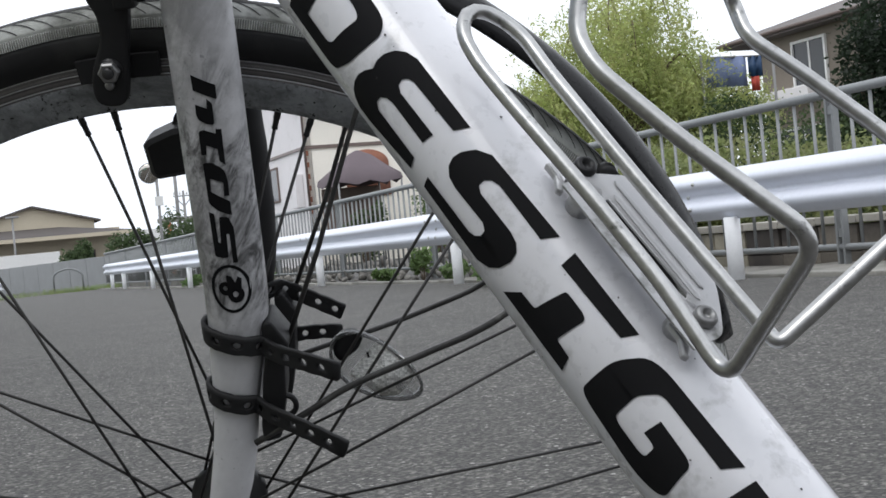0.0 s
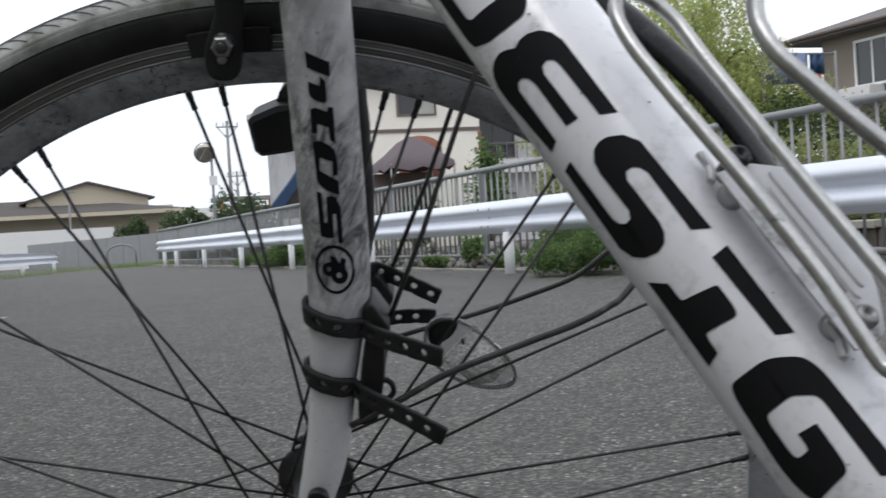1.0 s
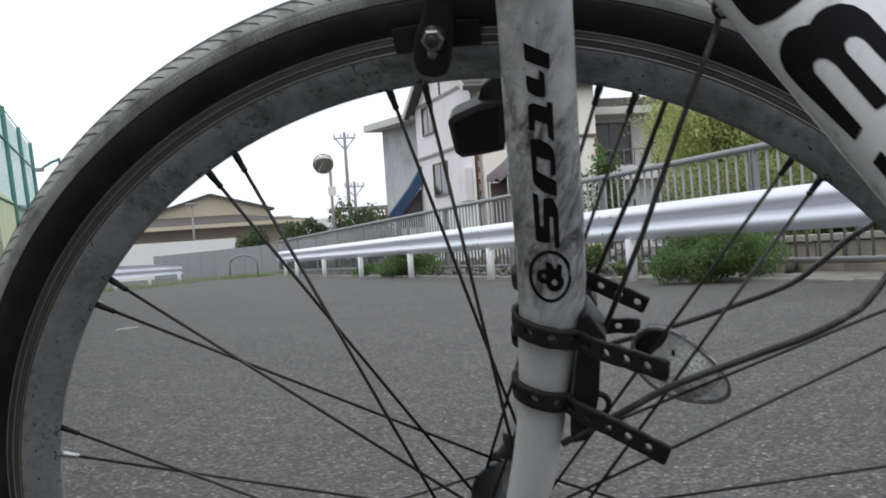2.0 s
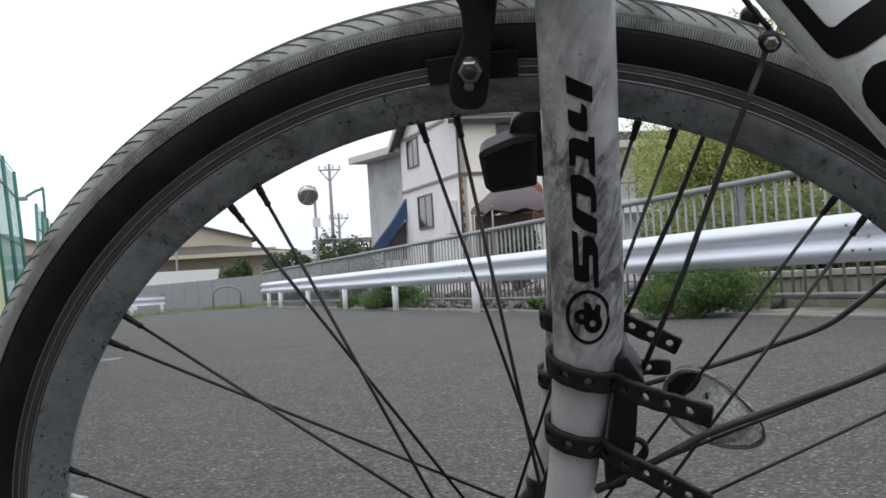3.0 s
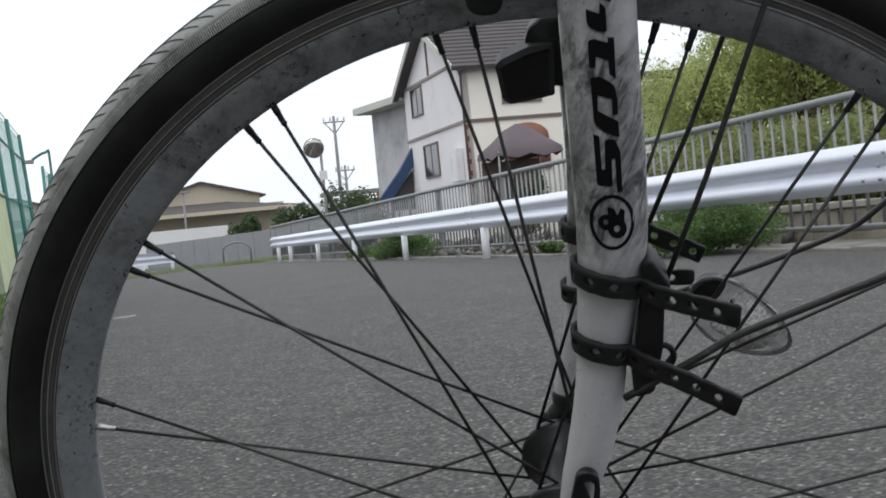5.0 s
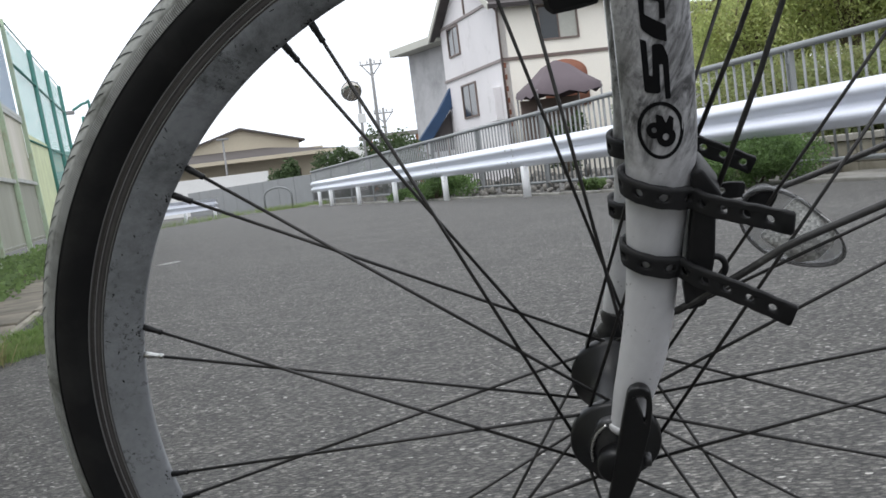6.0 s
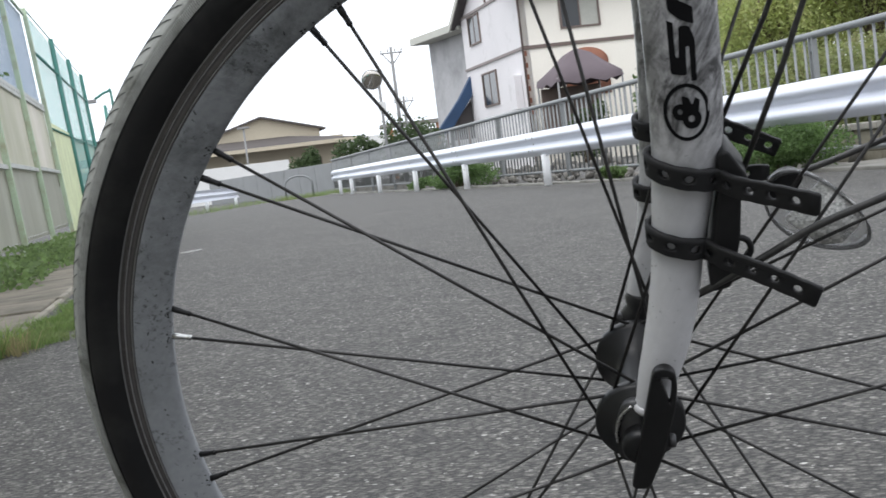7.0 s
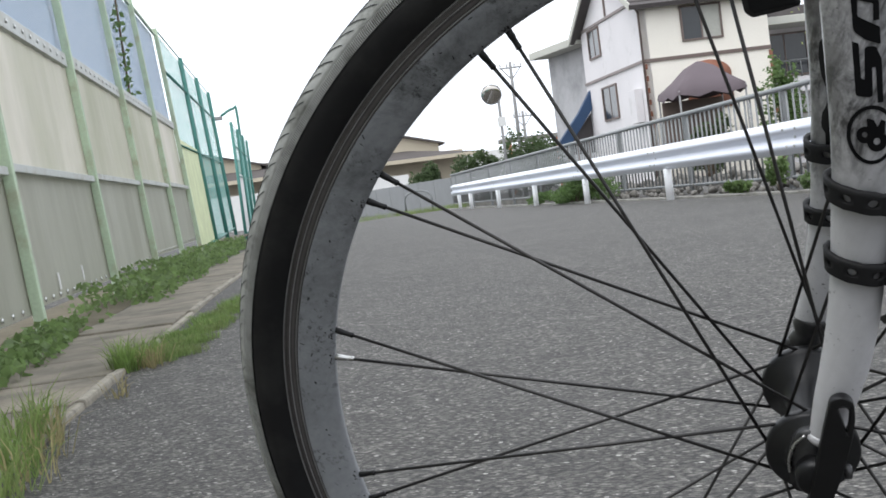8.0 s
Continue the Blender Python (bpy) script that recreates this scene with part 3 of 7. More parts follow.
def round_corners(pts, radii, steps=5):
    """Outline with each corner rounded by its radius."""
    out, n = [], len(pts)
    for i, p in enumerate(pts):
        p, a, b = Vector(p), Vector(pts[i - 1]), Vector(pts[(i + 1) % n])
        r = radii[i] if isinstance(radii, (list, tuple)) else radii
        if r <= 0:
            out.append(tuple(p))
            continue
        da, db = a - p, b - p
        r = min(r, da.length * 0.49, db.length * 0.49)
        p0, p1 = p + da.normalized() * r, p + db.normalized() * r
        for j in range(steps + 1):
            t = j / steps
            q = (1 - t) ** 2 * p0 + 2 * t * (1 - t) * p + t * t * p1
            out.append(tuple(q))
    return out


def slabbed(bm, height):
    """Thickens a flat shape upwards."""
    top = bmesh.ops.extrude_face_region(bm, geom=list(bm.faces))["geom"]
    bmesh.ops.translate(bm, vec=(0, 0, height), verts=[v for v in top if isinstance(v, bmesh.types.BMVert)])
    bmesh.ops.recalc_face_normals(bm, faces=list(bm.faces))
    return bm


def leaves(bm, places, size, rng, long=1.6, droop=0.0):
    """One small folded leaf at each place."""
    for p in places:
        d = Vector((rng.gauss(0, 1), rng.gauss(0, 1), rng.gauss(0, 0.7) - droop)).normalized()
        w = d.orthogonal().normalized()
        w.rotate(Matrix.Rotation(rng.uniform(0, 6.28), 3, d))
        s = size * rng.uniform(0.6, 1.35)
        a, b = p - d * s * long / 2, p + d * s * long / 2
        vs = [bm.verts.new(v) for v in (a, p + w * s * 0.42, b, p - w * s * 0.42)]
        bm.faces.new(vs)
    return bm


def clump(rng, n, size, centres, leaf, droop=0.0):
    """Leaves massed round several centres (place, (rx, ry, rz))."""
    bm = bmesh.new()
    places = []
    for _ in range(n):
        c, (a, b, h) = rng.choice(centres)
        v = Vector((rng.gauss(0, 1), rng.gauss(0, 1), rng.gauss(0, 1))).normalized() * rng.uniform(0.35, 1.0) ** 0.6
        v *= rng.uniform(0.85, 1.12)
        places.append(Vector(c) + Vector((v.x * a, v.y * b, v.z * h)))
    return leaves(bm, places, leaf * size, rng, droop=droop)


# ---- the ground: one sheet to the horizon ----
def build_ground():
    bm = bmesh.new()
    steps = [-400, -120, -40, -15, -6, -2, 2, 6, 10, 16, 24, 34, 46, 60, 76, 120, 300, 900]
    side = [-900, -300, -120, -60, -30, -15, -6, 0, 6, 15, 30, 60, 120, 300, 900]
    grid = [[bm.verts.new((x, y, ground_z(x, y))) for x in side] for y in steps]
    for a, b in zip(grid, grid[1:]):
        for i in range(len(side) - 1):
            bm.faces.new((a[i], a[i + 1], b[i + 1], b[i]))
    ob = part("ground", bm, ASPHALT)
    return tagged(ob, "worn grey asphalt ground of an open car park", "asphalt", kind="structure")


build_ground()
# ---- the bicycle ----
LEAN = 21.41                                   # it leans towards the camera on its stand, the wheel turned
HUB = 0.336
WHEEL = Matrix.Rotation(radians(LEAN), 4, "X") @ Matrix.Translation((0, 0, HUB))   # x along the wheel, y along the axle, z up in the wheel's plane
bicycle = thing("bicycle", "white bicycle with black lettering leaning on the asphalt", "bicycle", pose(-0.0010, 0.0007, 0.0002, 0.567, 0.334, -0.356))


def wpart(name, bm, material, parent, label="", smooth=True):
    """A part given in the wheel's own frame."""
    bm.transform(WHEEL)
    return part(name, bm, material, parent, label, smooth)


FORK_SET = Matrix(((1, 0, 0.008, 0), (0, 1, 0, 0), (0, 0, 1.0105, 0.0006), (0, 0, 0, 1)))   # rake of the fork against the wheel's frame


def fpart(name, bm, material, parent, label="", smooth=True):
    """A part given in the fork's frame."""
    bm.transform(FORK_SET)
    return wpart(name, bm, material, parent, label, smooth)


front_wheel = new("front_wheel")
front_wheel.parent = bicycle
front_wheel["label"] = "front wheel with deep grey rim and paired dark spokes"
R_TYRE, R_SEC = 0.3320, 0.0174


CROWN = 0.0196                                 # the tread stands higher than half its width
BEAD = 0.0150                                  # and the bead sits in the rim


def tyre_at(deg, lift=0.0):
    """(radius, along the axle) of the tyre's skin at an angle from straight outwards, near side positive."""
    c, q = math.cos(radians(deg)), math.sin(radians(deg))
    return R_TYRE + (CROWN if c > 0 else BEAD) * c + lift * c, -(R_SEC + lift) * q


def section(a0, a1, n):
    return [tyre_at(a0 + (a1 - a0) * i / n) for i in range(n + 1)]


wpart("tyre", lathe(section(148, 66, 10) + section(-66, -148, 10), 220), SIDEWALL, front_wheel, "smooth black tyre sidewall")
TREAD_HALF = [(67, 0.5), (63, 0.6), (59, 0.6), (55, 0.6), (50.6, 0.5), (49.6, -0.2), (48.2, -0.2), (47.2, 0.4), (42, 0.5), (36, 0.5), (30, 0.5), (22, 0.5), (15, 0.5), (7, 0.5)]
TREAD_SECTION = [tyre_at(a, h / 1000) for a, h in TREAD_HALF + [(0, 0.5)] + [(-a, h) for a, h in TREAD_HALF[::-1]]]
wpart("tread", lathe(TREAD_SECTION, 360), TREAD, front_wheel, "worn pale grey tyre tread")


wpart("centre_tread", lathe([tyre_at(a, 0.0008) for a in (13, 8, 0, -8, -13)], 300), SIDEWALL, front_wheel, "dark worn centre of the tread")


def tread_cuts():
    """Slanting curved cuts that run in from the dark centre of the tread, joined."""
    bm = bmesh.new()
    rng = random.Random(14)
    n = 208
    for i in range(n):
        for sgn in (1, -1):
            a = 2 * math.pi * (i + (0.5 if sgn < 0 else 0)) / n
            reach = rng.uniform(0.86, 1.06)
            rows = []
            for j in range(11):
                t = j / 10
                rr, yy = tyre_at(sgn * (6 + 37 * t * reach), 0.0008)
                aa = a + 0.022 - 0.066 * t + 0.014 * t * t
                w = 0.0068 * (1 - 0.66 * t)
                rows.append([bm.verts.new((rr * math.cos(aa + q), yy, rr * math.sin(aa + q))) for q in (-w / 2, w / 2)])
            for p, q in zip(rows, rows[1:]):
                bm.faces.new((p[0], p[1], q[1], q[0]))
    return bm


tagged(wpart("tread_cut", tread_cuts(), SIDEWALL, front_wheel), kind="stuff")
wpart("brake_track", lathe([(0.3252, -0.0100), (0.3248, -0.0119), (0.3236, -0.0123), (0.3230, -0.0113), (0.3186, -0.0113), (0.3182, -0.0119), (0.3172, -0.0119), (0.3168, -0.0113), (0.3120, -0.0115), (0.3112, -0.0124)], 200), TRACK, front_wheel, "dark worn metal brake track")
wpart("brake_track", lathe([(0.3118, 0.0124), (0.3125, 0.0118), (0.3190, 0.0116), (0.3240, 0.0114), (0.3250, 0.0100)], 160), TRACK, front_wheel, "dark worn metal brake track")
for r in (0.3240, 0.3206, 0.3168, 0.3124):
    y = float(np.interp(r, [0.3112, 0.3168, 0.3236, 0.3252], [0.0122, 0.0116, 0.0119, 0.0112]))
    wpart("track_line", lathe([(r + 0.00035, -y + 0.0004), (r + 0.0002, -y - 0.0004), (r - 0.0002, -y - 0.0004), (r - 0.00035, -y + 0.0004)], 200), TRACK_EDGE, front_wheel, "thin bare metal line")
RIMP = [(0.3112, 0.0123), (0.3088, 0.0121), (0.3040, 0.0098), (0.2990, 0.0072), (0.2940, 0.0046), (0.2905, 0.0024)]
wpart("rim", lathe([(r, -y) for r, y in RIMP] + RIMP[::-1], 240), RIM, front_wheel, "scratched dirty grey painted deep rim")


PAIR0 = 96.0
UNEVEN = {0: 0.05, 1: 0.8, 2: 1.23, 3: 1.28, 4: 0.7, 5: 1.0, 6: 1.0, 15: -0.2}   # pairs that sit off the even pitch


def rim_scratches():
    """Short dark nicks along the painted rim, joined."""
    rng = random.Random(5)
    bm = bmesh.new()
    for _ in range(150):
        a, r = rng.uniform(0, 6.283), rng.uniform(0.2965, 0.3095)
        y = -np.interp(r, [p[0] for p in RIMP[::-1]], [p[1] for p in RIMP[::-1]]) - 0.0003
        ln, w, tw = rng.uniform(0.0003, 0.0022), rng.uniform(0.00015, 0.0005), rng.uniform(-1.5, 1.5)
        t, n = Vector((-math.sin(a), 0, math.cos(a))), Vector((math.cos(a), 0, math.sin(a)))
        d = t * math.cos(tw) + n * math.sin(tw)
        e = n * math.cos(tw) - t * math.sin(tw)
        c = n * r + Vector((0, y, 0))
        bm.faces.new([bm.verts.new(c + d * math.cos(k) * ln * rng.uniform(0.5, 1.3) + e * math.sin(k) * w * rng.uniform(0.4, 1.7)) for k in (0, 0.8, 1.6, 2.5, 3.3, 4.2, 5.2)])
    for p in range(16):                                # grime crusted round the spoke holes
        for q in (-1.95, 1.95):
            for _ in range(7):
                a = radians(PAIR0 + 22.5 * p + UNEVEN.get(p, 0.0) + q) + rng.gauss(0, 0.008)
                r = 0.2914 + abs(rng.gauss(0, 0.0014))
                y = -np.interp(r, [z[0] for z in RIMP[::-1]], [z[1] for z in RIMP[::-1]]) - 0.0003
                w = rng.uniform(0.0003, 0.0008)
                t, n = Vector((-math.sin(a), 0, math.cos(a))), Vector((math.cos(a), 0, math.sin(a)))
                bm.faces.new([bm.verts.new(n * (r + w * math.sin(k) * rng.uniform(0.4, 1.5)) + t * w * math.cos(k) * rng.uniform(0.4, 1.5) + Vector((0, y, 0))) for k in (0, 0.8, 1.6, 2.5, 3.3, 4.2, 5.2)])
    return bm


tagged(wpart("rim_nick", rim_scratches(), SIDEWALL, front_wheel), kind="stuff")
FLANGE_Y, FLANGE_R = 0.034, 0.0215


def build_spokes():
    for p in range(16):
        c = PAIR0 + 22.5 * p + UNEVEN.get(p, 0.0)
        turn = 66.0 if p % 2 else -66.0            # one spoke of a pair goes to each flange
        for q, y in ((-1.95, -FLANGE_Y), (1.95, FLANGE_Y)):
            a, h = radians(c + q), radians(c + q + turn)
            e0 = Vector((0.2890 * math.cos(a), 0, 0.2890 * math.sin(a)))
            e1 = Vector((FLANGE_R * math.cos(h), y, FLANGE_R * math.sin(h)))
            d = (e1 - e0).normalized()
            wpart("spoke", rod([e0 + d * 0.008, e1], 0.00105, 8), SPOKE, front_wheel)
            bm = turned([(0.0021, -0.003), (0.0021, 0.003), (0.0018, 0.0042), (0.0017, 0.0085), (0.0019, 0.0088), (0.0018, 0.0102), (0.0011, 0.0106)], 10, towards(e0, d))
            pale = p == 3 and q > 0
            wpart("nipple", bm, STEEL if pale else ALLOY_BLACK, front_wheel, "bare silver spoke nipple" if pale else "")


build_spokes()
AXLE = Matrix.Rotation(radians(-90), 4, "X")     # turned bodies along +y
hub_body = [(0.0100, -0.052), (0.0125, -0.0515), (0.0150, -0.046), (0.0165, -0.0405), (0.0250, -0.0385), (0.0262, -0.0365), (0.0262, -0.0315), (0.0245, -0.0295),
            (0.0150, -0.022), (0.0125, -0.012), (0.0125, 0.012), (0.0150, 0.022), (0.0245, 0.0295), (0.0262, 0.0315), (0.0262, 0.0365), (0.0250, 0.0385), (0.0165, 0.0405), (0.0150, 0.046), (0.0125, 0.0515), (0.0100, 0.052)]
wpart("hub", turned(hub_body, 40, AXLE), ALLOY_BLACK, front_wheel, "black anodised hub shell")

# fork
LEG = [(0.0058, 0.0170), (0.0082, 0.024), (0.0135, 0.040), (0.0205, 0.063), (0.0265, 0.090), (0.0305, 0.117), (0.0355, 0.150), (0.0398, 0.180), (0.0408, 0.215), (0.0408, 0.270), (0.0412, 0.310), (0.0416, 0.360), (0.0420, 0.405)]
WID = [0.0082, 0.0088, 0.0112, 0.0128, 0.0133, 0.0136, 0.0160, 0.0181, 0.0185, 0.0187, 0.0188, 0.0188, 0.0188]
OFF = [0.0500, 0.0500, 0.0495, 0.0490, 0.0485, 0.0480, 0.0480, 0.0485, 0.0490, 0.0465, 0.0445, 0.0435, 0.0430]


def fork_leg(sgn, dx):
    raw = smooth_path([(x + dx, sgn * o, z) for (x, z), o in zip(LEG, OFF)], 6)
    ws = np.interp(np.linspace(0, 1, len(raw)), np.linspace(0, 1, len(WID)), WID)
    return rod(raw, [(float(w), float(w) * 0.80) for w in ws], 26, ref=(0, 1, 0))


fork = fpart("fork", fork_leg(-1, 0.0), FORK_PAINT, bicycle, "white fork leg under grey smears of dirt")
fpart("collar", rod([(0.0052, -0.0500, 0.0152), (0.0058, -0.0500, 0.0168), (0.0066, -0.0500, 0.0190), (0.0070, -0.0500, 0.0202)], [(0.0080, 0.0066), (0.0094, 0.0078), (0.0094, 0.0078), (0.0084, 0.0070)], 24, ref=(0, 1, 0)), FORK_PAINT, fork, "rounded white lip at the foot of the leg")
fpart("fork_leg", fork_leg(1, -0.004), FORK_PAINT, fork)
fpart("fork_crown", rod(smooth_path([(0.0420, -0.0430, 0.402), (0.0430, -0.040, 0.418), (0.0435, -0.025, 0.428), (0.0435, 0.025, 0.428), (0.0410, 0.040, 0.418), (0.0385, 0.0430, 0.402)], 6), 0.0185, 20), TUBE_PAINT, fork)
fpart("steerer", rod([(0.0435, 0, 0.428), (0.030, 0, 0.470)], 0.0155, 20), TUBE_PAINT, fork)


def dropout(sgn, dx):
    y0, y1 = sorted((sgn * 0.0470, sgn * 0.0525))
    bm = flat_shape([round_corners([(-0.013, -0.016), (0.012, -0.016), (0.016, 0.004), (0.012, 0.024), (-0.008, 0.024), (-0.015, 0.004)], 0.007)])
    slabbed(bm, y1 - y0)
    bm.transform(Matrix.Translation((dx, y1, 0)) @ Matrix.Rotation(radians(90), 4, "X"))
    return bm


fpart("dropout", dropout(-1, 0.0), GUNMETAL, fork, "dark scuffed metal dropout")
fpart("worn_edge", rod(smooth_path([(-0.0035, -0.0525, 0.0215), (-0.0095, -0.0527, 0.0160), (-0.0130, -0.0527, 0.0070), (-0.0135, -0.0525, -0.0020)], 4), 0.0010, 8), STEEL, fork, "bare metal edge of the dropout")
fpart("dropout", dropout(1, -0.004), GUNMETAL, fork, "dark scuffed metal dropout")

# quick release: a slotted black lever with its pivot, and the nut on the other side
quick_release = new("quick_release")
quick_release.parent = bicycle


def lever():
    outer = round_corners([(9.1, 44.7), (11.2, 52.6), (17.7, 54.8), (22.9, 51.0), (23.5, 41.4), (20.5, 25.0), (11.2, -4.7), (1.8, -26.0), (-8.4, -25.0), (2.5, 19.2)], [4, 4, 5, 4, 6, 8, 10, 4, 4, 8])
    slot = round_corners([(14.4, 47.0), (17.7, 48.2), (20.5, 45.7), (19.8, 38.1), (18.2, 30.6), (17.2, 35.7)], [1.5, 2, 1.5, 2, 0.8, 2])
    bm = flat_shape([[(x / 1000, z / 1000) for x, z in outer], [(x / 1000, z / 1000) for x, z in slot]])
    slabbed(bm, 0.0065)
    bmesh.ops.bevel(bm, geom=[e for e in bm.edges if e.calc_face_angle(0) > 1.0], offset=0.0012, segments=2, affect="EDGES", profile=0.6)
    bm.transform(Matrix.Translation((0, -0.0600, 0)) @ Matrix.Rotation(radians(90), 4, "X"))
    return bm


wpart("lever", lever(), ALLOY_BLACK, quick_release, "black slotted quick release lever")
wpart("cam_housing", turned([(0.0085, 0.0), (0.0110, 0.002), (0.0110, 0.0105), (0.0090, 0.0125)], 24, towards((0, -0.0520, 0), (0, -1, 0))), ALLOY_BLACK, quick_release)
wpart("adjusting_nut", turned([(0.0095, 0.0), (0.0095, 0.007), (0.0060, 0.013), (0.0045, 0.014)], 18, towards((-0.004, 0.0530, 0), (0, 1, 0))), ALLOY_BLACK, quick_release)
wpart("axle_end", turned([(0.0042, 0.0), (0.0042, 0.0035), (0.0030, 0.0045)], 12, towards((0.0150, -0.0585, 0.0012), (1, 0, 0))), GUNMETAL, quick_release)

# brake: arm, shoe and its bolt
brake = new("brake_caliper")
brake.parent = bicycle
brake["label"] = "black rim brake arm with rubber shoe"


def brake_arm(sgn):
    outline = round_corners([(-0.0215, 0.3000), (-0.0050, 0.2985), (-0.0020, 0.312), (0.0005, 0.330), (0.0050, 0.350), (0.0065, 0.420), (-0.0200, 0.420), (-0.0175, 0.3575), (-0.0130, 0.3490), (-0.0125, 0.336), (-0.0220, 0.316)], [0.011, 0.011, 0.01, 0.01, 0.01, 0.005, 0.005, 0.004, 0.004, 0.01, 0.01])
    bm = flat_shape([outline])
    slabbed(bm, 0.011)
    bmesh.ops.bevel(bm, geom=[e for e in bm.edges if e.calc_face_angle(0) > 1.0], offset=0.002, segments=2, affect="EDGES", profile=0.6)
    bm.transform(Matrix.Translation((0, sgn * 0.036 + 0.0055, 0)) @ Matrix.Rotation(radians(90), 4, "X"))
    return bm


for sgn in (-1, 1):
    fpart("brake_arm", brake_arm(sgn), BLACK, brake)
    bm = bmesh.new()
    for i in range(12):
        a0, a1 = (radians(96.2 - 8.3 * k / 12) for k in (i, i + 1))
        vs = [bm.verts.new((r * math.cos(a), sgn * y, r * math.sin(a))) for a in (a0, a1) for r, y in ((0.3228, 0.0130), (0.3222, 0.0195), (0.3095, 0.0195), (0.3100, 0.0130))]
        for q in range(4):
            bm.faces.new((vs[q], vs[(q + 1) % 4], vs[4 + (q + 1) % 4], vs[4 + q]))
        if i in (0, 11):
            bm.faces.new(vs[0:4] if i == 0 else vs[4:8])
    bmesh.ops.remove_doubles(bm, verts=bm.verts, dist=1e-5)
    bmesh.ops.recalc_face_normals(bm, faces=bm.faces)
    fpart("brake_shoe", bm, RUBBER, brake, smooth=False)
BOLT = Vector((-0.0103, -0.0415, 0.3192))
fpart("shoe_arm", boxed((-0.0165, -0.0310, 0.3120), (-0.0035, -0.0190, 0.3240), 0.002), BLACK, brake)
fpart("washer", turned([(0.0068, 0.0), (0.0068, 0.0012)], 24, towards(BOLT, (0, -1, 0))), ALLOY_BLACK, brake)
fpart("bolt", turned([(0.0057, 0.0), (0.0059, 0.0006), (0.0059, 0.0042), (0.0050, 0.0052), (0.0037, 0.0052), (0.0036, 0.0040)], 6, towards(BOLT + Vector((0, -0.0010, 0)), (0, -1, 0))), DULL_STEEL, brake, "dull hexagon bolt", False)
fpart("bolt_thread", turned([(0.0031, 0.0), (0.0031, 0.0062), (0.0026, 0.0068)], 18, towards(BOLT + Vector((0, -0.0010, 0)), (0, -1, 0))), GUNMETAL, brake)
fpart("stud", turned([(0.0026, 0.0), (0.0026, 0.003), (0.0018, 0.0036)], 14, towards((-0.0115, -0.0412, 0.3118), (0, -1, 0))), DULL_STEEL, brake)
fpart("pivot_body", boxed((-0.0015, -0.0480, 0.3520), (0.0100, -0.0260, 0.4100), 0.0015), BLACK, brake)
fpart("pivot_bolt", turned([(0.0048, 0.0), (0.0048, 0.0036), (0.0036, 0.0050)], 6, towards((0.0098, -0.0370, 0.3580), (1, 0, 0))), ALLOY_BLACK, brake, smooth=False)

# ---- down tube with its lettering ----
D0 = Vector((0.1490, -0.4583, 0.5663))
DD = Vector((0.4683, -0.4076, -0.7839)).normalized()
D_OUT = Vector((-0.2668, -0.9111, 0.3143))
D_OUT = (D_OUT - DD * D_OUT.dot(DD)).normalized()
D_SIDE = DD.cross(D_OUT).normalized()
D_R = 0.0262
FRAME = pose(0.0133, 0.0104, 0.0192, 1.020, -0.651, -0.544) @ Matrix.Scale(0.986, 4)   # the frame, turned against the steered wheel
frame_tube = part("down_tube", rod([D0 + DD * s for s in (-0.362, -0.2, -0.1, 0.0, 0.1, 0.2, 0.38)], D_R, 64), TUBE_PAINT, bicycle, "pearl white round down tube with black letters", at=FRAME)
part("head_tube", rod([WHEEL @ Vector((0.034, 0, 0.455)), WHEEL @ Vector((-0.010, 0, 0.600))], 0.0235, 32), TUBE_PAINT, bicycle)
part("bottom_bracket", turned([(0.0205, -0.036), (0.022, -0.034), (0.022, 0.034), (0.0205, 0.036)], 28, towards(D0 + DD * 0.395, D_OUT * 0.77 + D_SIDE * 0.64)), TUBE_PAINT, bicycle, at=FRAME)


def wrap(bm, lift=0.00035):
    """Lays a flat shape in millimetres (along the tube, degrees round it) on the tube."""
    for th in range(-40, 90, 4):
        bmesh.ops.bisect_plane(bm, geom=list(bm.verts) + list(bm.edges) + list(bm.faces), plane_co=(0, th, 0), plane_no=(0, 1, 0))
    for v in bm.verts:
        s, th = v.co.x / 1000, radians(v.co.y)
        v.co = D0 + DD * s + (D_OUT * math.cos(th) + D_SIDE * math.sin(th)) * (D_R + lift)
    bmesh.ops.recalc_face_normals(bm, faces=list(bm.faces))
    return bm


LETTERS = {}
LETTERS["letter_d"] = [round_corners([(-39, 57), (-39, -13), (-4, -12), (2, -9.5), (6.7, 0), (6.0, 18), (3.8, 38), (-1.5, 56), (-6, 60)], [0, 0, 3, 4, 6, 4, 5, 5, 3]),
                       round_corners([(-27, 42.5), (-27, 3), (-11, 2.5), (-6, 6), (-6.2, 12), (-8.7, 39), (-11, 43)], [1, 1, 3, 4, 3, 3, 2])]
LETTERS["letter_e"] = [[(52.8, 43.1), (53.4, 55.7), (40.9, 59.4), (24, 65), (16.5, 65), (13.0, 60), (11.2, 54), (10.2, 46), (10.3, 37.5), (12.0, 29.6), (14.5, 22.3), (13.4, 15.0), (13.7, 6.9), (15.7, -2.2), (19.2, -8.7), (24.5, -12.4),
                        (60.8, -12.2), (57.7, 0.4), (31.5, 1.6), (28.8, 3.6), (27.3, 8.0), (28.0, 13.0), (31.0, 15.8), (53.4, 15.3), (52.2, 26.9), (31.4, 26.9), (27.8, 28.6), (25.1, 33.3), (24.8, 39.0), (27.2, 43.2)]]
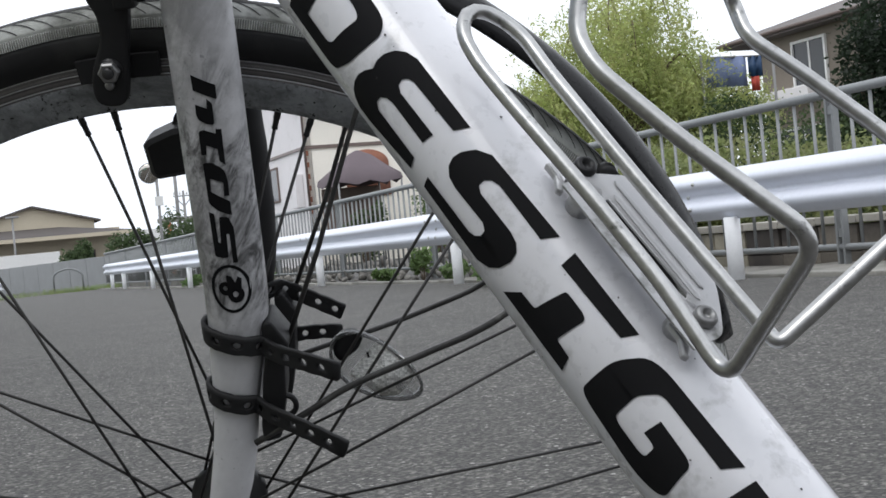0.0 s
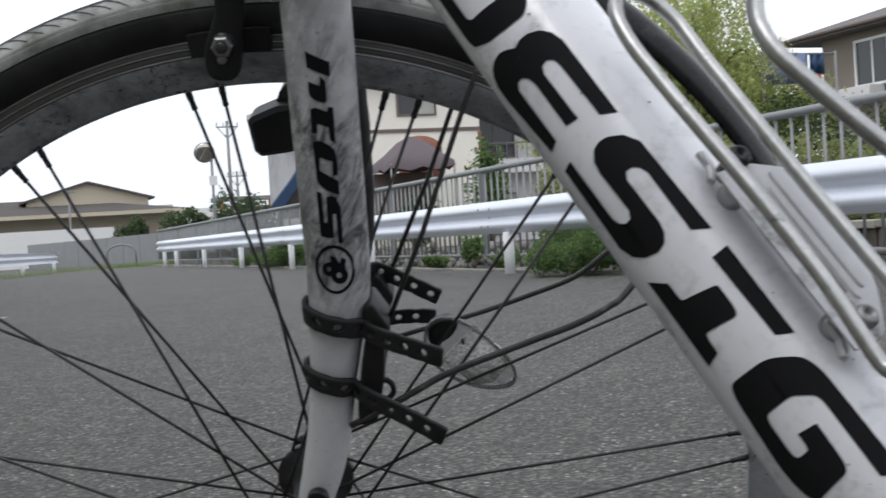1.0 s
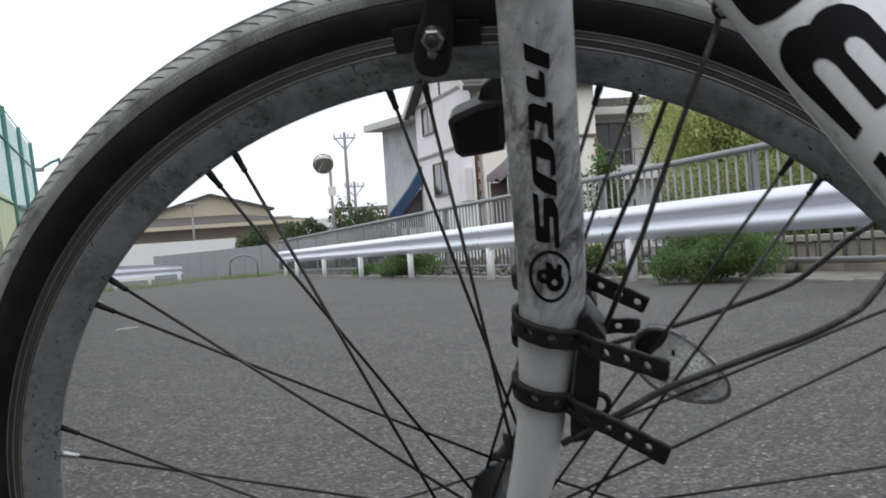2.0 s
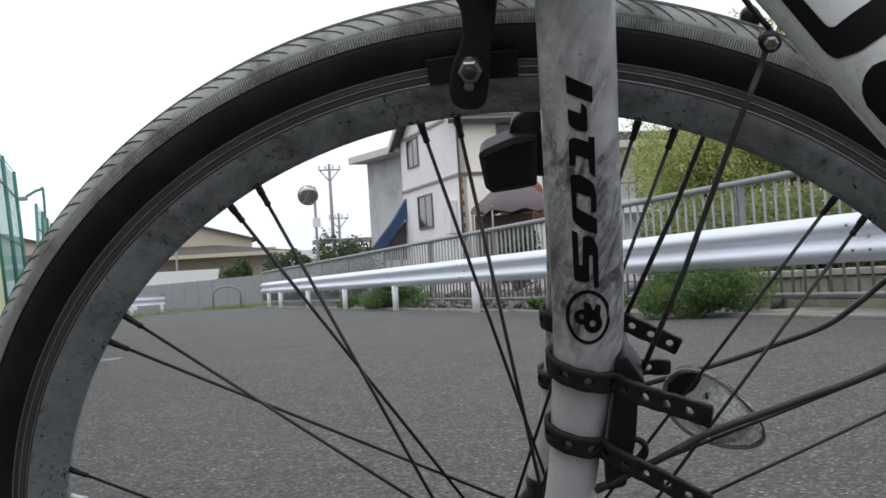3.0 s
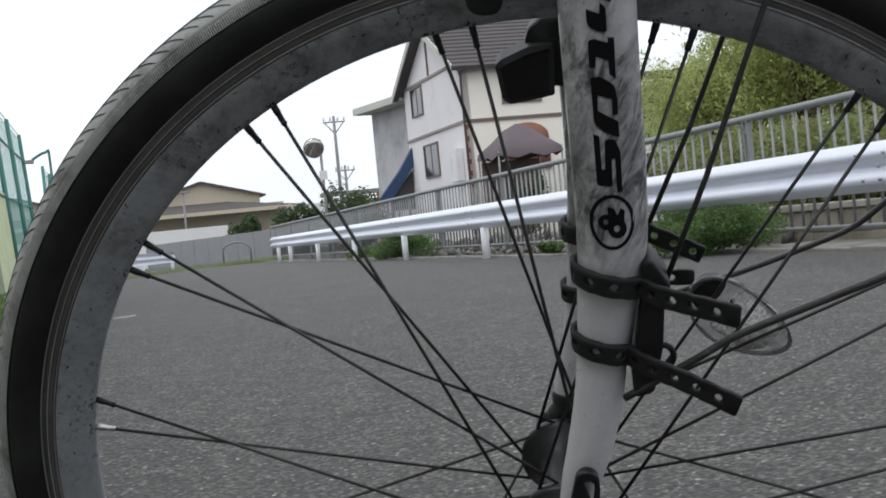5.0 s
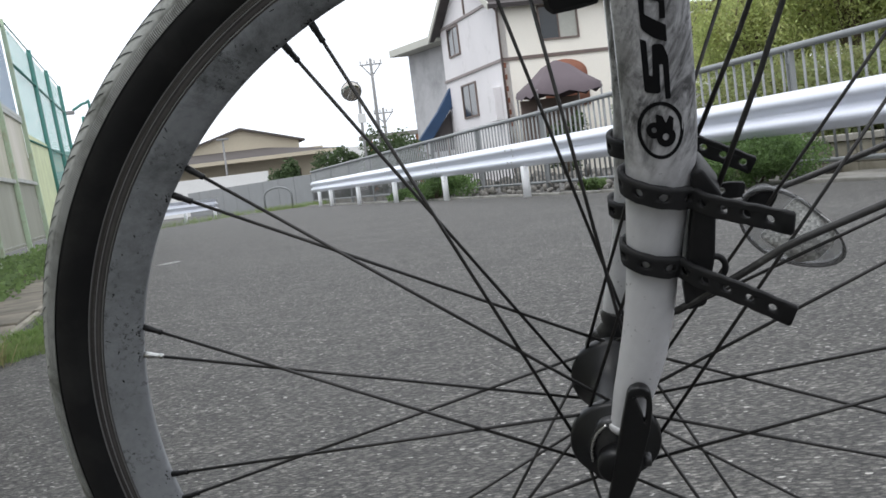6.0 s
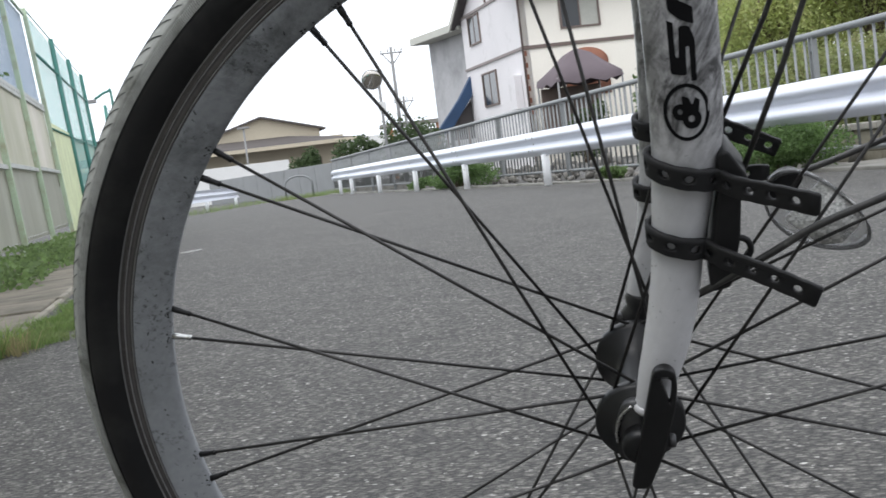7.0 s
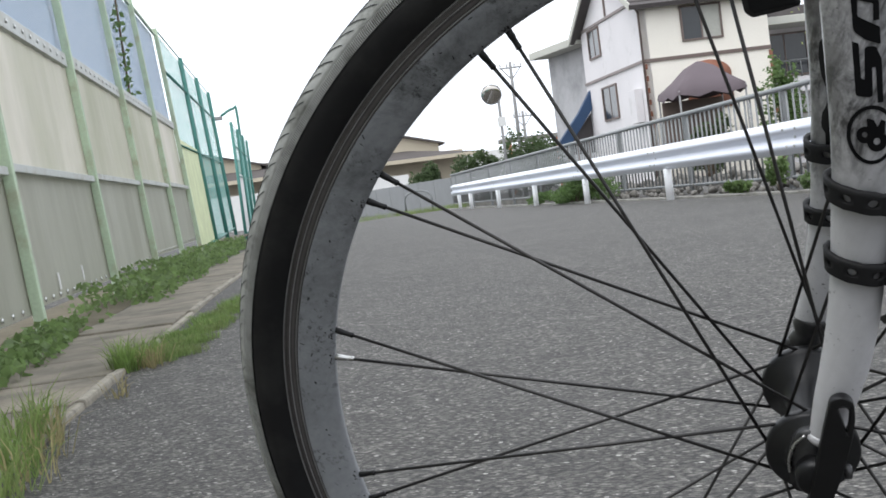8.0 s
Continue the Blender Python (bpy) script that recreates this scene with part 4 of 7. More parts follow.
LETTERS["letter_s"] = [[(62.5, 43.8), (90.0, 43.5), (93.2, 41.0), (95.2, 36.0), (95.2, 30.2), (92.6, 26.9), (75.0, 28.0), (70.2, 26.4), (66.9, 20.8), (65.7, 13.6), (66.4, 5.6), (69.4, -4.8), (75.0, -12.4),
                        (115.7, -14.9), (112.2, -1.8), (86.4, -2.2), (83.0, 0.2), (81.1, 4.8), (81.1, 10.2), (83.9, 13.4), (102.8, 12.9), (107.3, 14.6), (110.2, 19.5), (111.0, 28.3), (109.0, 40.2), (105.0, 50.7), (98.6, 57.8), (62.6, 56.1)]]
LETTERS["letter_i"] = [[(123.7, -16.4), (160.6, -16.6), (157.8, -4.2), (124.5, -2.1)], round_corners([(115.3, 54), (121.6, 37), (129.4, 36.5), (133.1, 6.5), (145.7, 6.5), (143.1, 37), (150.9, 38.2), (151.8, 54)], [0, 0, 2, 2, 5, 2, 0, 0])]
LETTERS["letter_g"] = [round_corners([(161.4, 50), (162.4, 10), (169.8, -15.5), (215.9, -18), (211.9, -3.2), (181.3, -3.0), (176.6, 12), (176.6, 38), (193.4, 38.5), (193.4, 25), (187.4, 25), (188.2, 9.5), (205.4, 10.5), (207.8, 48), (194.9, 57.5)],
                               [8, 8, 10, 0, 0, 4, 4, 5, 4, 3, 0, 0, 5, 9, 8])]
LETTERS["letter_n"] = [[(219.0, 58), (221.1, -18), (234.8, -18), (255.7, 25), (257.8, -18), (270.4, -18), (268.3, 58), (255.7, 58), (236.8, 18), (233.7, 58)]]
for name, loops in LETTERS.items():
    part(name, wrap(flat_shape(loops)), DECAL, frame_tube, "black painted letter")


def tube_specks():
    """Chips in the paint, joined."""
    rng = random.Random(9)
    bm = bmesh.new()
    for _ in range(30):
        s, th, r = rng.uniform(-0.02, 0.3), radians(rng.uniform(-45, 75)), rng.uniform(0.00015, 0.00055)
        c = D0 + DD * s + (D_OUT * math.cos(th) + D_SIDE * math.sin(th)) * (D_R + 0.0006)
        t = (-D_OUT * math.sin(th) + D_SIDE * math.cos(th))
        bm.faces.new([bm.verts.new(c + DD * r * math.cos(a) * rng.uniform(0.6, 1.6) + t * r * math.sin(a)) for a in (0, 1.1, 2.2, 3.3, 4.4, 5.4)])
    return bm


tagged(part("paint_chip", tube_specks(), BLACK, frame_tube), kind="stuff")
# ---- plain dark marks on the fork leg ----
def leg_at(z):
    zs = [p[1] for p in LEG]
    return np.interp(z, zs, [p[0] for p in LEG]), np.interp(z, zs, WID), np.interp(z, zs, OFF)


def on_leg(bm, lift=0.0004):
    """Lays a flat shape (x, z in millimetres) on the near face of the near leg."""
    for x in range(20, 62, 2):
        bmesh.ops.bisect_plane(bm, geom=list(bm.verts) + list(bm.edges) + list(bm.faces), plane_co=(x, 0, 0), plane_no=(1, 0, 0))
    for z in range(175, 330, 6):
        bmesh.ops.bisect_plane(bm, geom=list(bm.verts) + list(bm.edges) + list(bm.faces), plane_co=(0, z, 0), plane_no=(0, 1, 0))
    for v in bm.verts:
        x, z = v.co.x / 1000, v.co.y / 1000
        c, w, o = leg_at(z)
        q = min(0.98, abs(x - c) / w)
        v.co = (x, -o - 0.80 * w * math.sqrt(1 - q * q) - lift, z)
    bmesh.ops.recalc_face_normals(bm, faces=list(bm.faces))
    return bm


def oval(cx, cy, a, b, n=40, turn=0.0):
    t = radians(turn)
    return [(cx + a * math.cos(k) * math.cos(t) - b * math.sin(k) * math.sin(t), cy + a * math.cos(k) * math.sin(t) + b * math.sin(k) * math.cos(t)) for k in (2 * math.pi * i / n for i in range(n))]


MARK_BAR = round_corners([(35.3, 317.5), (47.7, 311.0), (47.4, 303.3), (35.4, 309.0)], [0, 0, 1.2, 0])
MARK_HOOK = round_corners([(35.5, 301.6), (41.5, 299.0), (42.0, 304.2), (44.7, 301.4), (44.4, 289.9), (40.5, 290.5), (36.2, 293.1), (35.3, 295.8)], [0, 0, 0, 1, 1.6, 0.8, 1, 0.5])
MARK_TEE = round_corners([(44.6, 287.5), (47.6, 287.1), (47.1, 267.4), (44.3, 269.9), (44.2, 276.6), (38.5, 279.0), (37.8, 273.9), (35.0, 273.8), (35.2, 287.0), (38.4, 287.6), (44.4, 285.1)], [0, 0, 0, 0, 1, 0, 0, 0, 1.6, 0.5, 0])
MARK_RING = round_corners([(35.0, 269.4), (40.0, 269.6), (46.2, 265.0), (47.2, 258.0), (46.9, 250.0), (44.1, 250.2), (44.6, 258.0), (37.8, 260.6), (37.4, 253.2), (40.6, 251.1), (46.9, 246.8), (46.8, 238.8), (40.0, 242.0), (35.2, 246.5)],
                          [1.5, 2, 3, 1, 0, 0, 1, 0, 1, 0.5, 0, 0.8, 1.5, 2])
MARK_ESS = round_corners([(34.3, 241.8), (37.2, 240.6), (37.2, 224.1), (38.7, 223.4), (39.6, 238.8), (44.5, 238.4), (46.8, 231.9), (46.4, 211.3), (43.8, 211.4), (43.9, 228.6), (42.3, 228.6), (41.8, 214.4), (34.3, 215.8)],
                         [0, 0, 0.6, 0.6, 1.5, 1.5, 1.5, 0, 0, 0.6, 0.6, 2, 1.5])
for loop in (MARK_BAR, MARK_HOOK, MARK_TEE, MARK_RING, MARK_ESS):
    fpart("mark", on_leg(flat_shape([loop]), 0.0006), DECAL, fork)
BADGE = [
    [oval(40.3, 201.6, 11.0, 14.6), oval(40.3, 201.6, 9.2, 12.7)],
    [oval(37.4, 202.0, 3.9, 4.2, 24), oval(37.2, 202.2, 1.2, 1.4, 16)],
    [oval(42.6, 198.0, 4.6, 5.0, 24), oval(42.4, 198.2, 1.5, 1.7, 16)],
    [[(38.6, 210.2), (41.6, 209.0), (43.0, 205.4), (44.8, 208.8), (46.8, 207.2), (46.0, 200.6), (42.2, 201.4), (38.4, 205.6)]],
]
for loops in BADGE:
    loops = [[(40.4 + (x - 40.4) * 1.02, 1.0235 * z - 10.75) for x, z in loop] for loop in loops]
    fpart("mark", on_leg(flat_shape(loops), 0.0004 if len(loops) == 2 else 0.0006), DECAL, fork)


# ---- perforated straps, bracket block, lens, and the small black box ----
def strap(path, width, thick, holes):
    """A flat rubber band along path (x, y, z); width lies upright; holes: places as a share of the length near its free end."""
    pts = smooth_path(path, 5)
    ln = [0.0]
    for a, b in zip(pts, pts[1:]):
        ln.append(ln[-1] + (b - a).length)
    total = ln[-1]
    outline = [(0, -width / 2), (total - 0.001, -width / 2), (total, -width / 2 + 0.001), (total, width / 2 - 0.001), (total - 0.001, width / 2), (0, width / 2)]
    bm = flat_shape([outline] + [oval(h, 0, 0.0023, 0.0024, 14) for h in holes if h < total - 0.003])
    for k in range(1, int(total / 0.004)):
        bmesh.ops.bisect_plane(bm, geom=list(bm.verts) + list(bm.edges) + list(bm.faces), plane_co=(k * 0.004, 0, 0), plane_no=(1, 0, 0))
    slabbed(bm, thick)
    for v in bm.verts:
        u = min(max(v.co.x, 0), total - 1e-6)
        i = max(0, min(len(pts) - 2, next(k for k in range(len(ln) - 1) if ln[k + 1] >= u - 1e-9)))
        d = (pts[i + 1] - pts[i]).normalized()
        p = pts[i] + d * (u - ln[i])
        side = Vector((0, 0, 1)) - d * d.z
        side.normalize()
        out = side.cross(d)
        wav = 0.0006 * math.sin(u * 500) if abs(v.co.y) > width * 0.4 else 0
        v.co = p + side * (v.co.y + math.copysign(wav, v.co.y)) + out * (v.co.z - thick)
    bmesh.ops.recalc_face_normals(bm, faces=list(bm.faces))
    return bm


def strap_loop(z, c, w, o, sgn):
    """Points round a fork leg, from behind it to its right-hand side."""
    r = lambda a, e: (c + (w + e) * math.cos(a), sgn * o - (0.8 * w + e) * math.sin(a))
    return [(*r(a, 0.0012), z) for a in np.linspace(math.pi * 1.25, math.pi * 0.22, 9)]


bracket = new("lamp_bracket")
bracket.parent = bicycle
bracket["label"] = "black plastic bracket held to the fork by perforated rubber straps"


def dropped(pts, slope):
    """Lowers the points along x by slope."""
    x0 = pts[0][0]
    return [(x, y, z - (x - x0) * slope) for x, y, z in pts]


HOLES = [0.012 * k + 0.004 for k in range(20)]
c, w, o = leg_at(0.170)
up = dropped(strap_loop(0.1645, c, w, o, -1), 0.28)
fpart("strap", strap(up + [(0.0620, -0.0660, 0.1548), (0.080, -0.0780, 0.1535), (0.0985, -0.0885, 0.1512)], 0.0105, 0.0026, HOLES), RUBBER, bracket, "black perforated rubber strap")
c, w, o = leg_at(0.130)
lo = dropped(strap_loop(0.1250, c, w, o, -1), 0.30)
fpart("strap", strap(lo + [(0.0530, -0.0640, 0.1153), (0.072, -0.0755, 0.1103), (0.0970, -0.0865, 0.1000)], 0.0105, 0.0026, HOLES), RUBBER, bracket, "black perforated rubber strap")
c, w, o = leg_at(0.147)
fa = strap_loop(0.1480, c - 0.004, w, o, 1)
fpart("strap", strap(fa + [(0.055, 0.046, 0.1460), (0.072, 0.042, 0.1390), (0.0935, 0.038, 0.1285)], 0.0100, 0.0026, HOLES), RUBBER, bracket, "black perforated rubber strap")
c, w, o = leg_at(0.109)
fb = strap_loop(0.1085, c - 0.004, w, o, 1)
fpart("strap", strap(fb + [(0.055, 0.055, 0.1070), (0.072, 0.058, 0.1065), (0.0895, 0.058, 0.1055)], 0.0090, 0.0026, HOLES), RUBBER, bracket, "black perforated rubber strap")


def block(sgn):
    outline = round_corners([(0.0530, 0.1700), (0.0585, 0.1720), (0.0680, 0.1560), (0.0640, 0.1470), (0.0620, 0.1220), (0.0560, 0.0950), (0.0450, 0.0930), (0.0450, 0.1040), (0.0500, 0.1360), (0.0530, 0.1500)], 0.003)
    bm = flat_shape([outline])
    slabbed(bm, 0.026)
    bmesh.ops.bevel(bm, geom=[e for e in bm.edges if e.calc_face_angle(0) > 0.9], offset=0.0016, segments=2, affect="EDGES", profile=0.6)
    bm.transform(Matrix.Translation((0, sgn * 0.047 + 0.013, 0)) @ Matrix.Rotation(radians(90), 4, "X"))
    return bm


fpart("bracket_block", block(-1), BLACK, bracket)
bm = block(1)
bm.transform(Matrix.Translation((-0.004, 0, -0.025)))
fpart("bracket_block", bm, BLACK, bracket)
for z, y in ((0.116, -0.058),):
    ring = [(0.0615 + 0.0055 * math.cos(a), y, z + 0.0065 * math.sin(a)) for a in (2 * math.pi * k / 16 for k in range(16))]
    fpart("wire_loop", rod(ring, 0.0018, 8, closed=True), BLACK, bracket)

# oval clear lens with a dark backed end
lens = new("wheel_reflector")
lens.parent = bicycle
lens["label"] = "clear oval reflector lens with a fine prism pattern"
LM = Matrix.Translation((0.1125, 0.026, 0.0955)) @ Matrix.Rotation(radians(40), 4, "Y") @ Matrix.Rotation(radians(90), 4, "X")


def lens_outline(k):
    return [(0.0345 * k * math.cos(a) + 0.001, 0.0185 * k * math.sin(a) * (1.0 + 0.22 * math.cos(a + 2.4))) for a in (2 * math.pi * i / 44 for i in range(44))]


PRISM = glass_material("prism_with_painted_glints", (0.62, 0.63, 0.62), 0.12, 1.49)
_n, _k = PRISM.node_tree.nodes, PRISM.node_tree.links
_t = _n.new("ShaderNodeTexCoord")
_v = _n.new("ShaderNodeTexVoronoi")
_v.inputs["Scale"].default_value, _v.inputs["Randomness"].default_value = 640, 0.2
_b = _n.new("ShaderNodeBump")
_b.inputs["Strength"].default_value, _b.inputs["Distance"].default_value = 0.5, 0.0012
_k.new(_t.outputs["Object"], _v.inputs["Vector"])
_k.new(_v.outputs["Distance"], _b.inputs["Height"])
_k.new(_b.outputs[0], _n["Principled BSDF"].inputs["Normal"])
_n["Principled BSDF"].inputs["Transmission Weight"].default_value = 0.0
_n["Principled BSDF"].inputs["Metallic"].default_value = 0.0
# glitter of the prisms is put into the cell colours, grey to white
_c = _n.new("ShaderNodeSeparateColor")
_r = _n.new("ShaderNodeValToRGB")
_r.color_ramp.elements[0].color, _r.color_ramp.elements[1].color = (0.50, 0.50, 0.48, 1), (1.0, 1.0, 0.97, 1)
_k.new(_v.outputs["Color"], _c.inputs[0])
_k.new(_c.outputs[0], _r.inputs["Fac"])
_k.new(_r.outputs[0], _n["Principled BSDF"].inputs["Base Color"])
LENS_SHELL = mat("clear_shell_plastic", (0.42, 0.43, 0.43), 0.12, vary=0.05, scale=60, fine=300, bump=0.0, alpha=0.28)
LENS_RIM = mat("clear_edge_plastic", (0.08, 0.08, 0.08), 0.2, vary=0.1, scale=60, fine=300, bump=0.0, alpha=0.7)
bm = slabbed(flat_shape([lens_outline(0.94)]), 0.0022)
bmesh.ops.bevel(bm, geom=[e for e in bm.edges if e.calc_face_angle(0) > 1.2], offset=0.0006, segments=2, affect="EDGES", profile=0.6)
bm.transform(LM)
wpart("lens_shell", bm, LENS_SHELL, lens)
bm = slabbed(flat_shape([round_corners([(-0.014, -0.0150), (0.014, -0.0165), (0.0225, -0.009), (0.0235, 0.006), (0.0150, 0.0145), (-0.012, 0.0165)], 0.003)]), 0.0014)
bm.transform(LM @ Matrix.Translation((0.002, 0, 0.0024)))
wpart("prism_panel", bm, PRISM, lens)
bm = flat_shape([[p for p in lens_outline(1.02)], [p for p in lens_outline(0.955)]])
slabbed(bm, 0.0055)
bm.transform(LM @ Matrix.Translation((0, 0, -0.0006)))
wpart("lens_rim", bm, LENS_RIM, lens, "thin clear edge of the lens")
bm = slabbed(flat_shape([round_corners([(-0.0335, -0.004), (-0.0265, -0.0125), (-0.0175, -0.0150), (-0.0125, 0.004), (-0.0150, 0.0165), (-0.0260, 0.0155), (-0.0325, 0.008)], 0.004)]), 0.008)
bm.transform(LM @ Matrix.Translation((-0.0075, 0.0004, -0.0035)) @ Matrix.Scale(0.76, 4))
wpart("mount", bm, BLACK, lens, "dark plastic mount at the lens's end")
bm = slabbed(flat_shape([round_corners([(-0.0065, -0.0015), (0.0065, -0.003), (0.0055, 0.002), (-0.005, 0.003)], 0.001), ]), 0.002)
bm.transform(LM @ Matrix.Translation((0.0245, -0.003, 0.0045)))
wpart("clip", bm, LENS_SHELL, lens)
wpart("tick", rod([LM @ Vector((-0.0085, 0.0035, 0.0052)), LM @ Vector((-0.0115, 0.0062, 0.0052))], 0.0008, 6), BLACK, lens)

box_lamp = new("lamp_box")
box_lamp.parent = bicycle
box_lamp["label"] = "small black plastic box on the far fork leg"
outline = round_corners([(-0.0152, 0.2575), (-0.0128, 0.2385), (-0.0090, 0.2350), (0.0070, 0.2365), (0.0160, 0.2380), (0.0180, 0.2660), (0.0040, 0.2660), (-0.0115, 0.2605)], 0.0014)
bm = slabbed(flat_shape([outline]), 0.026)
bmesh.ops.bevel(bm, geom=[e for e in bm.edges if e.calc_face_angle(0) > 0.9], offset=0.0030, segments=1, affect="EDGES", profile=0.6)
bm.transform(Matrix.Translation((0, 0.046, 0)) @ Matrix.Rotation(radians(90), 4, "X"))
fpart("case", bm, BLACK, box_lamp, smooth=False)
bm = slabbed(flat_shape([round_corners([(0.0018, 0.2420), (0.0335, 0.2370), (0.0335, 0.2775), (0.0130, 0.2775), (0.0042, 0.2715), (0.0018, 0.2650)], 0.002)]), 0.022)
bm.transform(Matrix.Translation((0, 0.056, 0)) @ Matrix.Rotation(radians(90), 4, "X"))
fpart("clamp", bm, BLACK, box_lamp)

# added dark shell: shade and dirt of the far leg, built as a part
zs = [0.150 + 0.0135 * k for k in range(17)]
dark_leg_shell = [leg_at(z) for z in zs]
fpart("dark_leg_shell", rod([(c - 0.0028, o, z) for (c, w, o), z in zip(dark_leg_shell, zs)], [(w - 0.0006 + 0.0006 * (k % 3 == 1), w * 0.80 + 0.0012) for k, (c, w, o) in enumerate(dark_leg_shell)], 26, ref=(0, 1, 0)), RUBBER, box_lamp, "dark shell added for the shaded, dirty far leg")

# crumpled dirty tape low on the far leg
zs = [0.014 + 0.0035 * k for k in range(8)]
tape = [leg_at(z) for z in zs]
fpart("tape", rod([(c - 0.0045 + 0.0008 * math.sin(40 * k), o, z) for k, ((c, w, o), z) in enumerate(zip(tape, zs))], [(w + 0.0004 + 0.0016 * abs(math.sin(k * 2.3)) - 0.0003 * k, w * 0.80 + 0.0006 + 0.0014 * abs(math.sin(k * 1.7))) for k, (c, w, o) in enumerate(tape)], 22, ref=(0, 1, 0)), GUNMETAL, fork, "crumpled dark tape round the leg")

# mudguard behind the fork, with its wire stays
mudguard = new("mudguard")
mudguard.parent = bicycle
mudguard["label"] = "black plastic mudguard over the back of the front wheel"


def guard_shell():
    bm = bmesh.new()
    rows = []
    n = 40
    for i in range(n + 1):
        a = 70.0 - 52.5 * i / n
        r = 0.3975 - 0.0375 * i / n
        row = []
        wide = 0.021 * (1.0 if i < n - 3 else (0.92, 0.75, 0.4)[i - n + 2])
        for k in (0, 1):
            for j in range(11):
                y = -1 + 2 * j / 10
                rr = r - 0.012 * abs(y) ** 2.2 - 0.0022 * k
                row.append(bm.verts.new((rr * math.cos(radians(a)), y * wide * (1 if k == 0 else 0.93), rr * math.sin(radians(a)))))
        rows.append(row)
    for p, q in zip(rows, rows[1:]):
        for j in range(10):
            bm.faces.new((p[j], q[j], q[j + 1], p[j + 1]))
            bm.faces.new((p[11 + j], p[12 + j], q[12 + j], q[11 + j]))
        bm.faces.new((p[0], p[11], q[11], q[0]))
        bm.faces.new((p[10], q[10], q[21], p[21]))
    for p in (rows[0], rows[-1]):
        for j in range(10):
            bm.faces.new((p[j], p[j + 1], p[12 + j], p[11 + j]))
    bmesh.ops.recalc_face_normals(bm, faces=list(bm.faces))
    return bm


wpart("guard", guard_shell(), GLOSS_BLACK, mudguard, "glossy black curved guard")
for sgn in (-1, 1):
    y = sgn * 0.028
    wpart("stay", rod([(0.1370, y, 0.330), (0.1330, y * 1.05, 0.3136), (0.1143, sgn * 0.034, 0.2688), (0.0911, sgn * 0.040, 0.2089), (0.0649, sgn * 0.046, 0.1500)], 0.0015, 10), STAY, mudguard, "dull grey stay")
    wpart("stay_clamp", turned([(0.0050, -0.003), (0.0054, 0.0), (0.0054, 0.004), (0.0042, 0.0055)], 18, towards((0.1360, sgn * 0.030, 0.3240), (0, sgn, 0))), BLACK, mudguard)
    wpart("stay_bolt", turned([(0.0036, 0.0), (0.0036, 0.0018), (0.0026, 0.0026), (0.0018, 0.0026), (0.0016, 0.0012)], 6, towards((0.1360, sgn * 0.0355, 0.3240), (0, sgn, 0))), DULL_STEEL, mudguard, smooth=False)
near_stay = smooth_path([(0.0407, -0.058, 0.094), (0.0762, -0.060, 0.1139), (0.0992, -0.060, 0.1268), (0.1297, -0.060, 0.1384), (0.1527, -0.060, 0.1468), (0.1742, -0.060, 0.1546), (0.1931, -0.059, 0.1639), (0.209, -0.054, 0.176), (0.262, -0.020, 0.232)], 5)
wpart("stay", rod(near_stay, 0.0021, 10), STAY, mudguard, "dull grey stay")
far_stay = smooth_path([(0.040, 0.058, 0.085), (0.068, 0.060, 0.093), (0.116, 0.060, 0.1055), (0.152, 0.060, 0.117), (0.184, 0.060, 0.129), (0.204, 0.060, 0.144), (0.226, 0.058, 0.163), (0.285, 0.020, 0.215)], 5)
wpart("stay", rod(far_stay, 0.0019, 10), STAY, mudguard, "dull grey stay")
for pt, d in ((near_stay[-1], (0, -1, 0)), (far_stay[-1], (0, 1, 0))):
    wpart("stay_clamp", turned([(0.0055, -0.003), (0.0060, 0.0), (0.0060, 0.004), (0.0045, 0.006)], 14, towards(pt, d)), BLACK, mudguard)
wpart("brake_cable", rod(smooth_path([(0.080, -0.020, 0.450), (0.100, -0.024, 0.385), (0.1245, -0.028, 0.345), (0.1360, -0.030, 0.330)], 5), 0.0016, 8), BLACK, mudguard)

# ---- bottle cage on the down tube ----
C_0 = Vector((0.1522, -0.4810, 0.5629))
C_N = Vector((0.3343, -0.7395, 0.5842))
C_N = (C_N - DD * C_N.dot(DD)).normalized()
C_B = DD.cross(C_N)
cage = new("bottle_cage")
cage.parent = bicycle
cage.matrix_basis = FRAME
cage["label"] = "bent aluminium wire bottle cage on a scuffed silver plate"


def cp(s, n, b):
    return C_0 + DD * s + C_N * n + C_B * b


def bends(pts, steps=7, r=0.010):
    """A wire path with rounded bends."""
    out = [pts[0]]
    for a, p, b in zip(pts, pts[1:], pts[2:]):
        da, db = a - p, b - p
        q = min(r, da.length * 0.45, db.length * 0.45)
        p0, p1 = p + da.normalized() * q, p + db.normalized() * q
        for j in range(steps + 1):
            t = j / steps
            out.append((1 - t) ** 2 * p0 + 2 * t * (1 - t) * p + t * t * p1)
    out.append(pts[-1])
    return out


